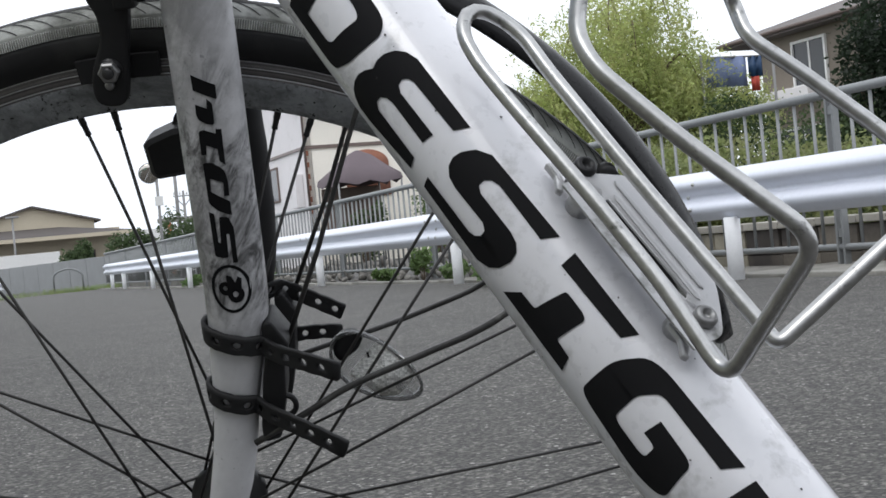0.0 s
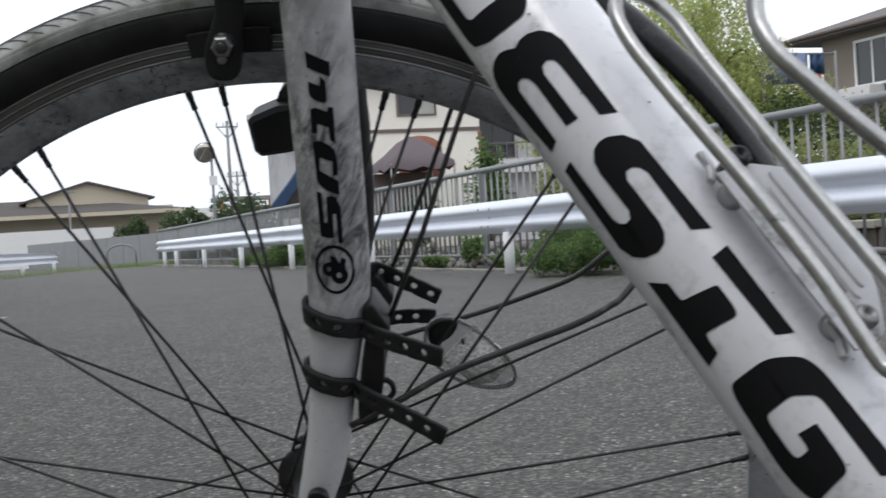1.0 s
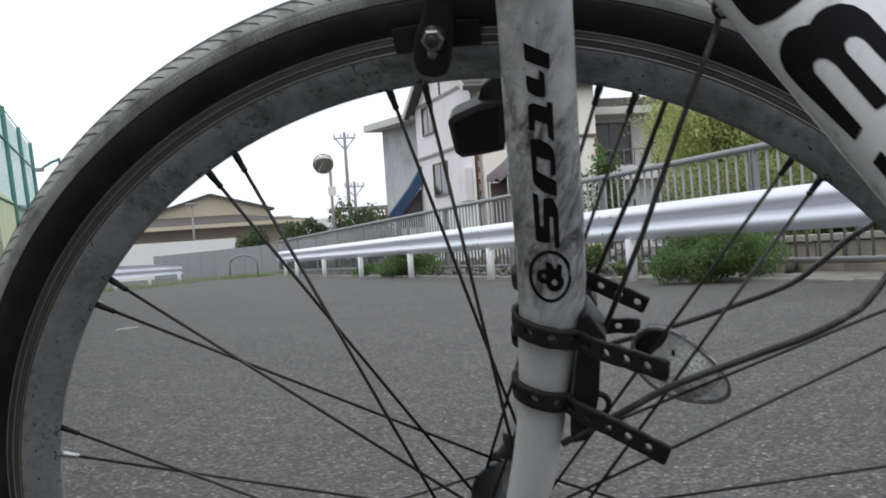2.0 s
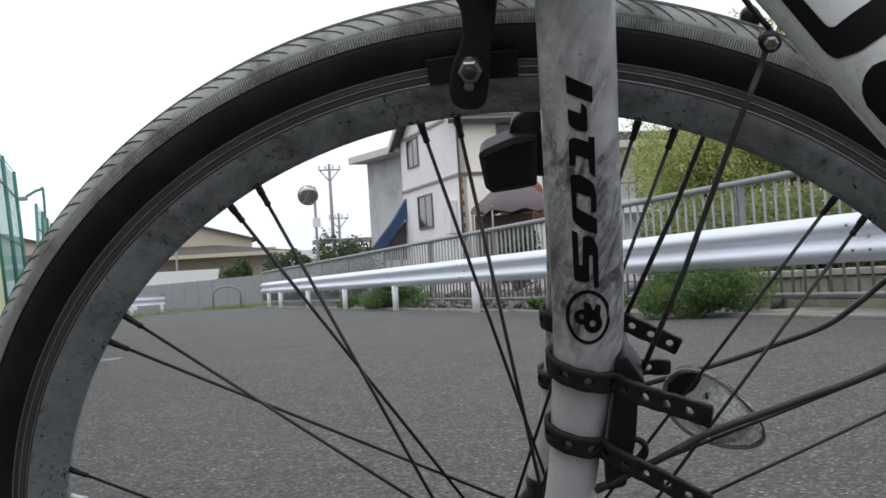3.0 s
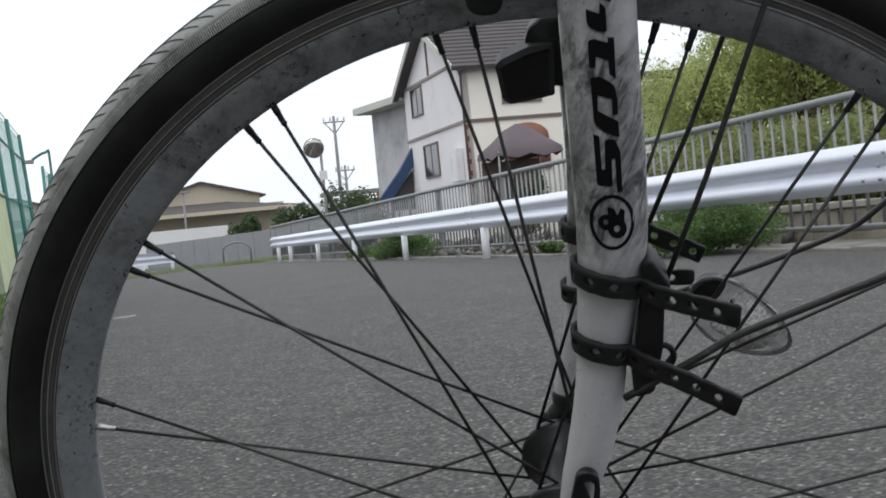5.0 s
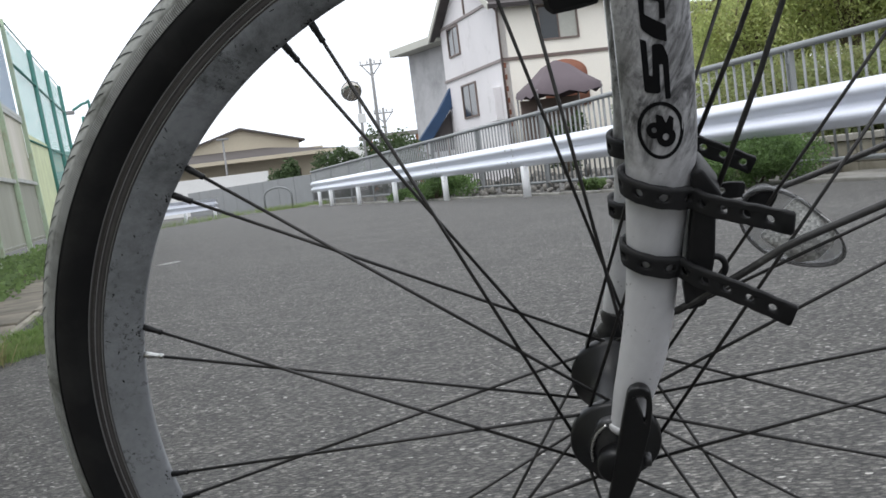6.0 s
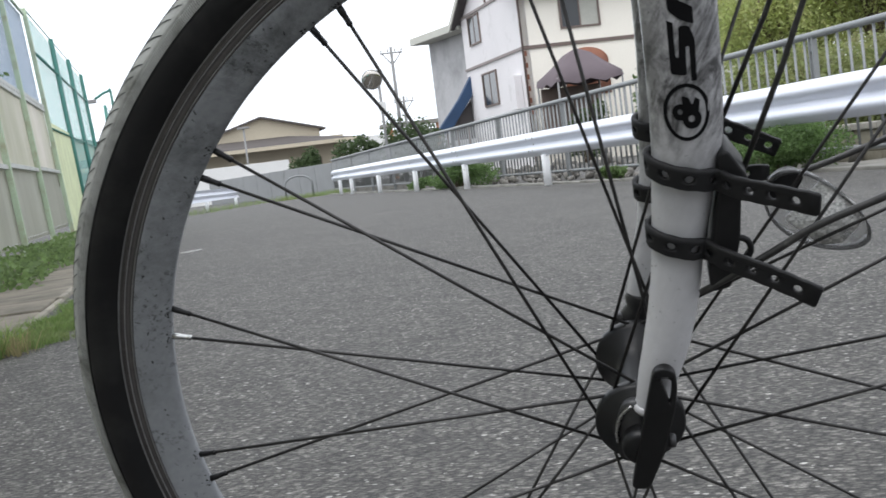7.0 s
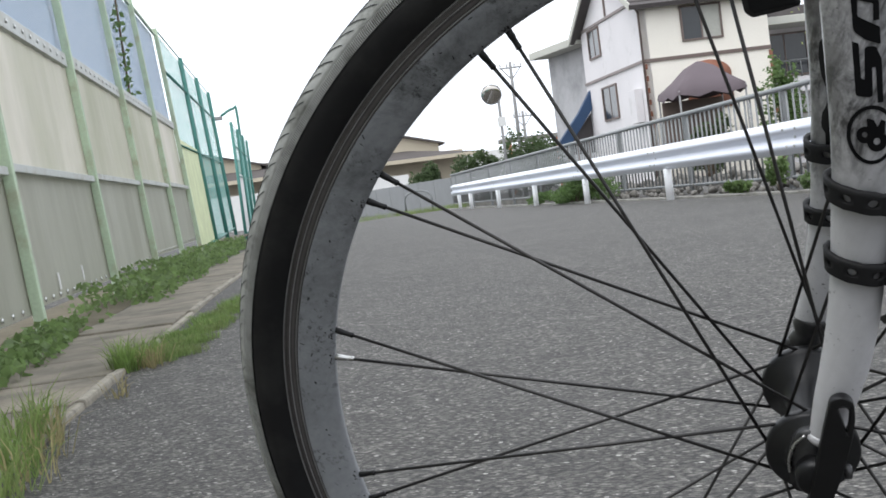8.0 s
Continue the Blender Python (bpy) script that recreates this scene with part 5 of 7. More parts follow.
left = [cp(0.060, 0.108, -0.030), cp(0.066, 0.100, 0.006), cp(0.0790, 0.0905, 0.0150), cp(0.0928, 0.090, 0.0180), cp(0.127, 0.090, 0.0097), cp(0.1712, 0.0905, -0.0050), cp(0.1801, 0.0295, 0.0010), cp(0.1429, 0.0325, -0.0006),
        cp(0.105, 0.0325, -0.0006), cp(0.060, 0.0325, 0.0014), cp(0.0390, 0.0325, 0.0016), cp(0.0270, 0.0325, -0.0006), cp(0.0205, 0.0325, -0.0042), cp(0.0165, 0.0325, -0.0090)]
right = [cp(0.060, 0.108, -0.030), cp(0.066, 0.0850, -0.0640), cp(0.0745, 0.072, -0.0735), cp(0.0885, 0.072, -0.0665), cp(0.107, 0.072, -0.0744), cp(0.1437, 0.072, -0.0860), cp(0.1690, 0.072, -0.0880), cp(0.1780, 0.0310, -0.0245), cp(0.1698, 0.0310, -0.0245),
         cp(0.1424, 0.0310, -0.0240), cp(0.1053, 0.0310, -0.0234), cp(0.0500, 0.0310, -0.0238), cp(0.0330, 0.0312, -0.0250), cp(0.0240, 0.0316, -0.0225), cp(0.0178, 0.0322, -0.0178), cp(0.0158, 0.0325, -0.0132)]
part("wire", rod(bends(left) + bends(right)[::-1], 0.0027, 14, closed=False), WIRE, cage, "bent brushed aluminium wire")
CAGE = Matrix((DD, C_B, C_N)).transposed().to_4x4()


def cage_flat(loops, thick, n, bevel=0.0):
    """A flat piece in the cage's plane (along, across), its top at height n."""
    bm = slabbed(flat_shape(loops), thick)
    if bevel:
        bmesh.ops.bevel(bm, geom=[e for e in bm.edges if e.calc_face_angle(0) > 1.0], offset=bevel, segments=2, affect="EDGES", profile=0.6)
    bm.transform(Matrix.Translation(C_0) @ CAGE @ Matrix.Translation((0, 0, n - thick)))
    return bm


outline = round_corners([(0.0895, -0.0040), (0.0898, -0.0180), (0.0962, -0.0312), (0.1452, -0.0312), (0.1535, -0.0260), (0.1640, -0.0180), (0.1640, -0.0040)], [0.001, 0.003, 0.003, 0.006, 0.006, 0.003, 0.001])
slot = round_corners([(0.1018, -0.0148), (0.1018, -0.0162), (0.1455, -0.0172), (0.1470, -0.0152), (0.1440, -0.0146)], 0.0006)
part("plate", cage_flat([outline, slot], 0.0012, 0.0210, 0.0004), PLATE, cage, "scuffed silver mounting plate", False)
for b0, b1, s0, s1 in ((-0.0205, -0.0183, 0.103, 0.148), (-0.0246, -0.0228, 0.098, 0.145)):
    part("pressed_rib", cage_flat([round_corners([(s0, b0), (s1, b0), (s1 + 0.002, (b0 + b1) / 2), (s1, b1), (s0, b1), (s0 - 0.002, (b0 + b1) / 2)], 0.0006)], 0.0010, 0.0217, 0.0004), PLATE, cage, "", False)
for s0 in (0.0935, 0.1500):
    part("spacer", turned([(0.0050, -0.012), (0.0050, 0.001)], 16, towards(cp(s0 + 0.002, 0.0200, -0.0120), C_N)), PLATE, cage)
part("bolt", turned([(0.0040, -0.012), (0.0043, 0.001), (0.0043, 0.0026), (0.0034, 0.0038), (0.0020, 0.0040), (0.0018, 0.0020)], 18, towards(cp(0.0868, 0.0195, -0.0170), C_N)), ALLOY_BLACK, cage, "dark cage bolt")
part("bolt", turned([(0.0040, 0.0), (0.0042, 0.0008), (0.0042, 0.0022), (0.0032, 0.0034), (0.0020, 0.0035), (0.0018, 0.0015)], 18, towards(cp(0.1560, 0.0210, -0.0155), C_N)), DULL_STEEL, cage, "steel socket cage bolt")
part("lug", cage_flat([round_corners([(0.0770, -0.0080), (0.0776, -0.0112), (0.0830, -0.0108), (0.0880, -0.0090), (0.0905, -0.0060), (0.0885, -0.0045), (0.0830, -0.0080)], 0.0008)], 0.0030, 0.0165, 0.0008), PLATE, cage)
part("lug", cage_flat([round_corners([(0.1500, -0.0060), (0.1506, -0.0092), (0.1570, -0.0088), (0.1620, -0.0070), (0.1645, -0.0040), (0.1625, -0.0025), (0.1570, -0.0060)], 0.0008)], 0.0030, 0.0165, 0.0008), PLATE, cage)
# ---- guard rail along the lot ----
def beam_profile():
    """W-beam: (outwards, up)."""
    pts = [(0.000, 0.000), (0.012, 0.012), (0.060, 0.050), (0.075, 0.075), (0.075, 0.100), (0.060, 0.125), (0.015, 0.160), (0.010, 0.175),
           (0.015, 0.190), (0.060, 0.225), (0.075, 0.250), (0.075, 0.275), (0.060, 0.300), (0.012, 0.338), (0.000, 0.350)]
    return pts


def beam(length, sag=0.0):
    bm = bmesh.new()
    prof = beam_profile()
    n = max(2, int(length / 2))
    rings = []
    for i in range(n + 1):
        s = length * i / n
        dz = 0
        front = [bm.verts.new((-x, s, z + dz)) for x, z in prof]
        backs = [bm.verts.new((-x + 0.004, s, z + dz)) for x, z in prof]
        rings.append((front, backs))
    for (f0, b0), (f1, b1) in zip(rings, rings[1:]):
        for j in range(len(prof) - 1):
            bm.faces.new((f0[j], f0[j + 1], f1[j + 1], f1[j]))
            bm.faces.new((b0[j], b1[j], b1[j + 1], b0[j + 1]))
        bm.faces.new((f0[0], f1[0], b1[0], b0[0]))
        bm.faces.new((f0[-1], b0[-1], b1[-1], f1[-1]))
    for f, b in (rings[0], rings[-1]):
        for j in range(len(prof) - 1):
            bm.faces.new((f[j], b[j], b[j + 1], f[j + 1]))
    bmesh.ops.recalc_face_normals(bm, faces=list(bm.faces))
    return bm


def guard_rail(r0, s0, r1, s1, posts, low, label, bolts=True):
    """A beam on posts; low: the beam's foot above the ground; posts: metres along it."""
    (x0, y0), (x1, y1) = road(r0, s0), road(r1, s1)
    z0, z1 = ground_z(x0, y0), ground_z(x1, y1)
    ln = math.dist((x0, y0, z0), (x1, y1, z1))
    turn = math.degrees(math.atan2(-(x1 - x0), y1 - y0))
    rail = thing("guard_rail", label, "guard rail", pose(x0, y0, z0, 0, 0, turn), group="guard rails round the lot")
    slope = Matrix.Rotation(math.atan2(z1 - z0, math.dist((x0, y0), (x1, y1))), 4, "X")
    bm = beam(ln)
    bm.transform(slope @ Matrix.Translation((0, 0, low)))
    part("beam", bm, GUARD, rail, "white painted corrugated steel beam")
    for p in posts:
        dz = p / ln * (z1 - z0)
        bm = turned([(0.056, -0.05), (0.056, low + 0.010), (0.052, low + 0.014)], 16, Matrix.Translation((-0.020, p, dz)))
        part("post", bm, POST_BRIGHTENED, rail)
        if bolts:
            for k, (o, up) in enumerate(((-0.16, 0.265), (0.16, 0.265), (-0.10, 0.085), (0.10, 0.085), (0.0, 0.175))):
                part("bolt", turned([(0.016, 0), (0.016, 0.008), (0.010, 0.014)], 8, towards((-0.074 if up != 0.175 else -0.012, p + o + 0.5, low + up + dz), (-1, 0, 0))), STEEL, rail)
    return rail


guard_rail(4.90, 0.60, 4.92, 39.3, [0.6, 5.5, 10.34, 15.3, 20.2, 24.9, 29.75, 34.7, 37.2], 0.445, "long white corrugated guard rail on round posts")
guard_rail(-0.45, 31.5, 2.0, 42.6, [0.8, 5.4, 10.6], 0.30, "short white guard rail at the far bend", False)


# ---- kerb, low wall and railing behind the guard rail ----
def strip(name, r0, r1, s0, s1, h, material, label, category, bevel=0.01, n=1, down=0.05):
    """Kerb stones or a low wall, piece by piece."""
    top = thing(name, label, category, on_road(r0, s0), kind="structure")
    step = (s1 - s0) / n
    base = road(r0, s0)
    z0 = ground_z(*base)
    for i in range(n):
        a, b = i * step, (i + 1) * step - 0.008
        za = ground_z(*road(r0, s0 + (a + b) / 2)) - z0
        part(name.replace("_wall", "_block").replace("kerb", "kerb_stone"), boxed((0, a, za - down), (r1 - r0, b, za + h), bevel), material, top, smooth=False)
    return top


strip("low_wall", 5.14, 5.98, -2.0, 12.0, 0.012, CONCRETE, "flat concrete footing under the railing", "wall", 0.004, 5)
strip("low_wall", 5.95, 6.15, 26.0, 46.0, 0.17, CONCRETE, "low weathered concrete wall under the railing", "wall", 0.015, 7)
strip("kerb", 5.00, 5.12, -2.0, 44.0, 0.03, CONCRETE, "grey concrete kerb edging the asphalt", "kerb", 0.01, 30)


def railing(r, s0, s1, z, height):
    """Bar railing: posts every two metres, top and bottom rails, upright bars."""
    x0, y0 = road(r, s0)
    g0 = ground_z(x0, y0)
    top = thing("railing", "weathered grey metal railing with close upright bars", "railing", pose(x0, y0, g0, 0, 0, ROAD))
    dz = lambda s: ground_z(*road(r, s0 + s)) - g0
    ln = s1 - s0
    line = [(0, ln * k / 12, dz(ln * k / 12)) for k in range(13)]
    part("top_rail", rod([(x, y, h + z + height) for x, y, h in line], 0.034, 12), RAILING, top)
    part("bottom_rail", rod([(x, y, h + z + 0.13) for x, y, h in line], 0.024, 8), RAILING, top)
    n = int((ln - 2.2) / 3.85)
    for i in range(n + 1):
        s = i * 3.85 + 2.2
        bm = bmesh.new()
        for o in (-0.042, 0.022):                      # two flat plates, bolted through
            box(bm, (-0.028, s + o, dz(s) - 0.30 + z), (0.028, s + o + 0.020, dz(s) + z + height), 0.003)
        for h in (0.2, height - 0.15):
            box(bm, (-0.018, s - 0.022, dz(s) + z + h), (0.018, s + 0.022, dz(s) + z + h + 0.06))
        part("post", bm, RAILING, top, "post of two flat plates", False)
    near = bmesh.new()
    count = 0
    share = None
    for i in range(int(ln / 0.2)):
        s = i * 0.2 + 0.05
        if abs((s - 2.2 + 1.925) % 3.85 - 1.925) < 0.06:
            continue
        if count < 190:
            if share is None:
                share = mesh_of("bar", rod([(0, 0, 0.13), (0, 0, height - 0.02)], 0.0135, 8), RAILING)
            ob = new("bar", share)
            ob.matrix_basis = Matrix.Translation((0, s, dz(s) + z))
            ob.parent = top
            count += 1
        else:
            sweep(near, [(0, s, dz(s) + z + 0.13), (0, s, dz(s) + z + height - 0.02)], 0.0125, 6)
    tagged(part("far_bar", near, RAILING, top), kind="stuff")
    return top


railing(5.78, 0.0, 46.0, 0.015, 1.225)


def back_wall():
    """Old block wall with a pale coping close behind the railing."""
    top = thing("block_wall", "low stained brown block wall with pale coping behind the railing", "wall", on_road(6.02, -1.5))
    g0 = ground_z(*road(6.02, -1.5))
    rng = random.Random(77)
    for i in range(30):
        s = 0.45 * i
        z = ground_z(*road(6.02, -1.5 + s)) - g0
        part("coping", boxed((-0.03, s, z + 0.30 + rng.uniform(-0.004, 0.004)), (0.23, s + 0.443, z + 0.36), 0.008), COPING, top, smooth=False)
        for q in range(2):
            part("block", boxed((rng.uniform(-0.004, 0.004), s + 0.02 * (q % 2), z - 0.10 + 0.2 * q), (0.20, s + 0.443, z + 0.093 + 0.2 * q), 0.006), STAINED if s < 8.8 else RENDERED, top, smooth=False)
    return top


RENDERED = mat("cracked_beige_render", (0.32, 0.295, 0.235), 0.9, vary=0.15, scale=3, fine=40, bump=0.4, dist=0.004, dirt=(0.17, 0.155, 0.12), dirt_at=0.56, dirt_scale=2.0, each=0.06)
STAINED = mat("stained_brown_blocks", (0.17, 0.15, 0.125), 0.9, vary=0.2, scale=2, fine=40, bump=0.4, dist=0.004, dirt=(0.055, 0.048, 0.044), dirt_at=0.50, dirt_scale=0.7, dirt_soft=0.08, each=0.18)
COPING = mat("pale_concrete_coping", (0.36, 0.34, 0.30), 0.9, vary=0.15, scale=3, fine=40, bump=0.3, dist=0.004, each=0.12)
back_wall()


def reflection_wall():
    """Unseen plain wall added behind the viewer to darken reflections and low sky light."""
    top = thing("added_south_wall", "plain grey wall added unseen behind the viewer to darken reflections", "wall", pose(1.0, -5.2, GZ, 0, 0, 4), kind="structure")
    part("wall", boxed((-9.0, -0.2, -0.1), (9.0, 0.0, 2.5), 0.02), GREYWALL, top, smooth=False)


reflection_wall()


def far_wall():
    """Grey sheet wall where the lot bends away."""
    a, b = road(5.78, 46.0), road(1.6, 61.0)
    za, zb = ground_z(*a), ground_z(*b)
    ln = math.dist(a, b)
    turn = math.degrees(math.atan2(-(b[0] - a[0]), b[1] - a[1]))
    top = thing("grey_wall", "long plain grey sheet wall at the far bend", "wall", pose(*a, za, 0, 0, turn))
    n = 9
    for i in range(n):
        s0, s1 = ln * i / n, ln * (i + 1) / n - 0.03
        zz = (zb - za) * (i + 0.5) / n
        part("panel", boxed((-0.03, s0, zz - 0.2), (0.03, s1, zz + 1.16), 0.01), RAILING, top, smooth=False)
    return top


far_wall()


def hoop():
    x, y = road(4.02, 42.0)
    t = thing("hoop_barrier", "grey steel hoop barrier standing in grass", "barrier", pose(x, y, ground_z(x, y), 0, 0, 5))
    part("hoop", rod([(-0.48, 0, -0.05), (-0.48, 0, 0.5)] + [(0.48 * math.cos(a), 0, 0.5 + 0.28 * math.sin(a)) for a in np.linspace(math.pi * 0.92, math.pi * 0.08, 12)] + [(0.48, 0, 0.5), (0.48, 0, -0.05)], 0.035, 10), RAILING, t)


hoop()


# worn end of a painted line on the asphalt
def line_mark():
    bm = flat_shape([[(-0.09, -0.16), (-0.02, -0.19), (0.05, -0.10), (0.10, 0.02), (0.12, 0.16), (0.06, 0.19), (-0.03, 0.08), (-0.08, -0.02)]])
    slabbed(bm, 0.003)
    return tagged(part("line_mark", bm, LINE_PAINT, at=on_road(-0.23, 9.42, 0.001)), "worn scrap of white line paint on the asphalt", "road marking", kind="structure")


line_mark()


def rubble():
    """Loose broken stones under and behind the railing."""
    rng = random.Random(71)
    top = thing("rubble_bank", "bank of loose pale grey stones under the railing", "stones", on_road(5.46, 9.6), kind="structure")
    shapes = []
    for k in range(7):
        bm = bmesh.new()
        bmesh.ops.create_icosphere(bm, subdivisions=1, radius=1.0)
        for v in bm.verts:
            v.co *= rng.uniform(0.72, 1.12)
        shapes.append(mesh_of("stone", bm, STONE))
    g0 = ground_z(*road(5.46, 9.6))
    for i in range(300):
        s, d = rng.uniform(0, 16.2) ** 1.0, rng.random()
        x = 0.02 + 1.1 * d
        size = rng.uniform(0.035, 0.095) * (0.75 + 0.5 * d)
        z = ground_z(*road(5.46 + x, 9.6 + s)) - g0 + 0.26 * d * rng.uniform(0.5, 1.0) + size * 0.25
        ob = new("stone", rng.choice(shapes))
        ob.matrix_basis = pose(x, s, z, rng.uniform(0, 360), rng.uniform(0, 360), rng.uniform(0, 360)) @ Matrix.Diagonal((size * 1.3, size, size * 0.75, 1))
        ob.parent = top
    return top


rubble()


# ---- fence on the other side: posts, clouded sheets, nets ----
FR = -1.72


def side_fence():
    s0, pitch, count = -2.62, 2.80, 7
    x0, y0 = road(FR, s0)
    g0 = ground_z(x0, y0)
    top = thing("panel_fence", "tall fence of clouded plastic sheets and blue net on green posts", "fence", pose(x0, y0, g0, 0, 0, ROAD) @ Matrix.Rotation(radians(-4.0), 4, "Y"))
    dz = lambda s: 0.0085 * max(0.0, s - 7.0)          # the rails climb a little against the lot
    for i in range(count + 1):
        s = i * pitch
        part("post", boxed((-0.005, s - 0.030, -0.12), (0.055, s + 0.030, dz(s) + 3.12), 0.008), GREEN_STEEL, top, "faded green square steel post", False)
    for i in range(count):
        a, b = i * pitch, (i + 1) * pitch
        z = dz((a + b) / 2)
        for j in range(2):
            lo, hi = ((0.10, 0.86), (0.86, 1.74))[j]
            bm = bmesh.new()
            n = 42
            cols = []
            for q in range(n + 1):
                s = a + (b - a) * q / n
                x = -0.012 + 0.005 * math.sin((s + 0.3) * 2 * math.pi / 0.31) + 0.003 * math.sin(s * 7.3 + i)
                cols.append([bm.verts.new((x - th, s, z + h)) for th in (0, 0.004) for h in (lo, hi)])
            for p, q in zip(cols, cols[1:]):
                bm.faces.new((p[0], q[0], q[1], p[1]))
                bm.faces.new((p[2], p[3], q[3], q[2]))
            part("sheet", bm, PANEL if j else PANEL_LOW, top, "clouded cream plastic sheet with rain stains" if j else "darker grey-brown plastic sheet")
        part("mid_rail", boxed((0.0, a + 0.055, z + 0.83), (0.04, b - 0.055, z + 0.875), 0.004), RAIL_PALE, top, smooth=False)
        part("top_strip", boxed((-0.02, a + 0.055, z + 1.69), (0.02, b - 0.055, z + 1.79), 0.004), RAIL_PALE, top, smooth=False)
        bm = bmesh.new()
        uv = bm.loops.layers.uv.new("UVMap")
        f = bm.faces.new([bm.verts.new((-0.03, s, z + h)) for s, h in ((a, 1.74), (b, 1.74), (b, 3.06), (a, 3.06))])
        for lp, c in zip(f.loops, ((0, 0), (b - a, 0), (b - a, 1.32), (0, 1.32))):
            lp[uv].uv = c
        part("net", bm, BLUE_NET, top, "blue net over the sheets")
        part("head_rail", boxed((0.0, a + 0.055, z + 3.02), (0.03, b - 0.055, z + 3.06), 0.004), GREEN_STEEL, top, smooth=False)
        bm = bmesh.new()
        for q in range(12):
            for h in (0.13, 1.74):
                disc_stack(bm, [(0.018, 0), (0.012, 0.008)], 6, towards((-0.004 if h < 1 else 0.021, a + 0.15 + q * 0.22, z + h), (1, 0, 0)))
        tagged(part("rivets", bm, STEEL, top), kind="stuff")
    for s in (9.24, 10.06):
        part("tear", boxed((-0.004, s, dz(s) + 0.16), (0.003, s + 0.026, dz(s) + 0.26), 0.001), WHITEWALL, top, "short pale tear near the sheet's foot", False)
    return top


side_fence()


def net_fence(s0, pitch, count, height, r, label, sheet=None, lean=0.0):
    x0, y0 = road(r, s0)
    g0 = ground_z(x0, y0)
    top = thing("net_fence", label, "fence", pose(x0, y0, g0, 0, 0, ROAD) @ Matrix.Rotation(radians(-lean), 4, "Y"), group="green net fences")
    dz = lambda s: 0.012 * s
    for i in range(0 if sheet else 1, count + 1):      # the near one starts from the panel fence
        s = i * pitch
        part("post", turned([(0.04, -0.35), (0.04, dz(s) + height)], 12, Matrix.Translation((0, s, 0))), GREEN_NETPOST, top, "sea green steel post")
    for h, q in ((0.12, 0.02), (1.65, 0.014), (height - 0.6, 0.02), (height - 0.02, 0.010)):
        part("cross_rail", rod([(0, 0, dz(0) + h), (0, count * pitch, dz(count * pitch) + h)], q, 8), GREEN_NETPOST, top)
    for i in range(count):
        a, b = i * pitch, (i + 1) * pitch
        bm = bmesh.new()
        uv = bm.loops.layers.uv.new("UVMap")
        z = dz(a)
        f = bm.faces.new([bm.verts.new((-0.04, s, z + h)) for s, h in ((a, 0.1), (b, 0.1), (b, height), (a, height))])
        for lp, c in zip(f.loops, ((0, 0), (b - a, 0), (b - a, height), (0, height))):
            lp[uv].uv = c
        part("net", bm, GREEN_NET, top, "green net")
        if i == 0:
            part("low_sheet", boxed((-0.034, a + 0.05, z + 0.1), (-0.014, b - 0.05, z + 1.75), 0.002), sheet or GREEN_SHEET, top, "white sheet" if sheet else "yellow-green mesh sheet", False)
    return top


net_fence(17.15, 3.65, 3, 3.30, -1.70, "tall sea green net fence with yellow-green sheeting", lean=3.5)
net_fence(31.5, 3.8, 3, 3.05, -1.62, "far sea green net fence with white sheeting", WHITEWALL)


def flood_pole():
    t = thing("lamp_pole", "thin dark pole with a bent lamp arm behind the net fence", "lamp post", on_road(-1.75, 41.0))
    part("pole", rod(bent([(0, 0, -0.1), (0, 0, 3.9), (-0.12, 0, 4.25), (-0.55, 0, 4.05)]), 0.045, 8), GREEN_NETPOST, t)
    part("lamp_head", boxed((-0.80, -0.08, 3.92), (-0.50, 0.08, 4.05), 0.03), POLE, t, "small grey lamp head", False)
    return t


def bent(pts):
    return smooth_path(pts, 4)


flood_pole()


# ---- concrete gutter slabs beside the fence ----
def gutter():
    top = thing("gutter", "old concrete gutter slabs with a worn kerb edge", "gutter", on_road(-1.09, -2.0) @ Matrix.Rotation(radians(-1.4), 4, "Z"), kind="structure")
    rng = random.Random(3)
    s = 0.0
    g0 = ground_z(*road(-0.95, -2.0))
    while s < 23:
        ln = 0.59
        z = ground_z(*road(-0.95, -2.0 + s)) - g0
        for lo, hi, h in ((-0.50, -0.040, 0.016), (-0.035, 0.0, 0.020)):
            t = Matrix.Rotation(radians(rng.uniform(-0.7, 0.7)), 4, "Y") @ Matrix.Rotation(radians(rng.uniform(-0.5, 0.5)), 4, "X")
            bm = bmesh.new()
            box(bm, (lo, s + 0.006, z - 0.06), (hi, s + ln - 0.006, z + h + rng.uniform(-0.006, 0.006)), 0.012)
            part("slab" if lo < -0.2 else "kerb_stone", bm, GUTTER if lo < -0.2 else KERBSTONE, top, smooth=False)
        s += ln
    return top


gutter()
soil = tagged(part("soil_strip", boxed((-0.62, 0, -0.03), (-0.0, 30, 0.012)), SOIL, None, at=on_road(-1.42, -2.0)), "strip of bare soil under the fence", "soil", kind="structure")


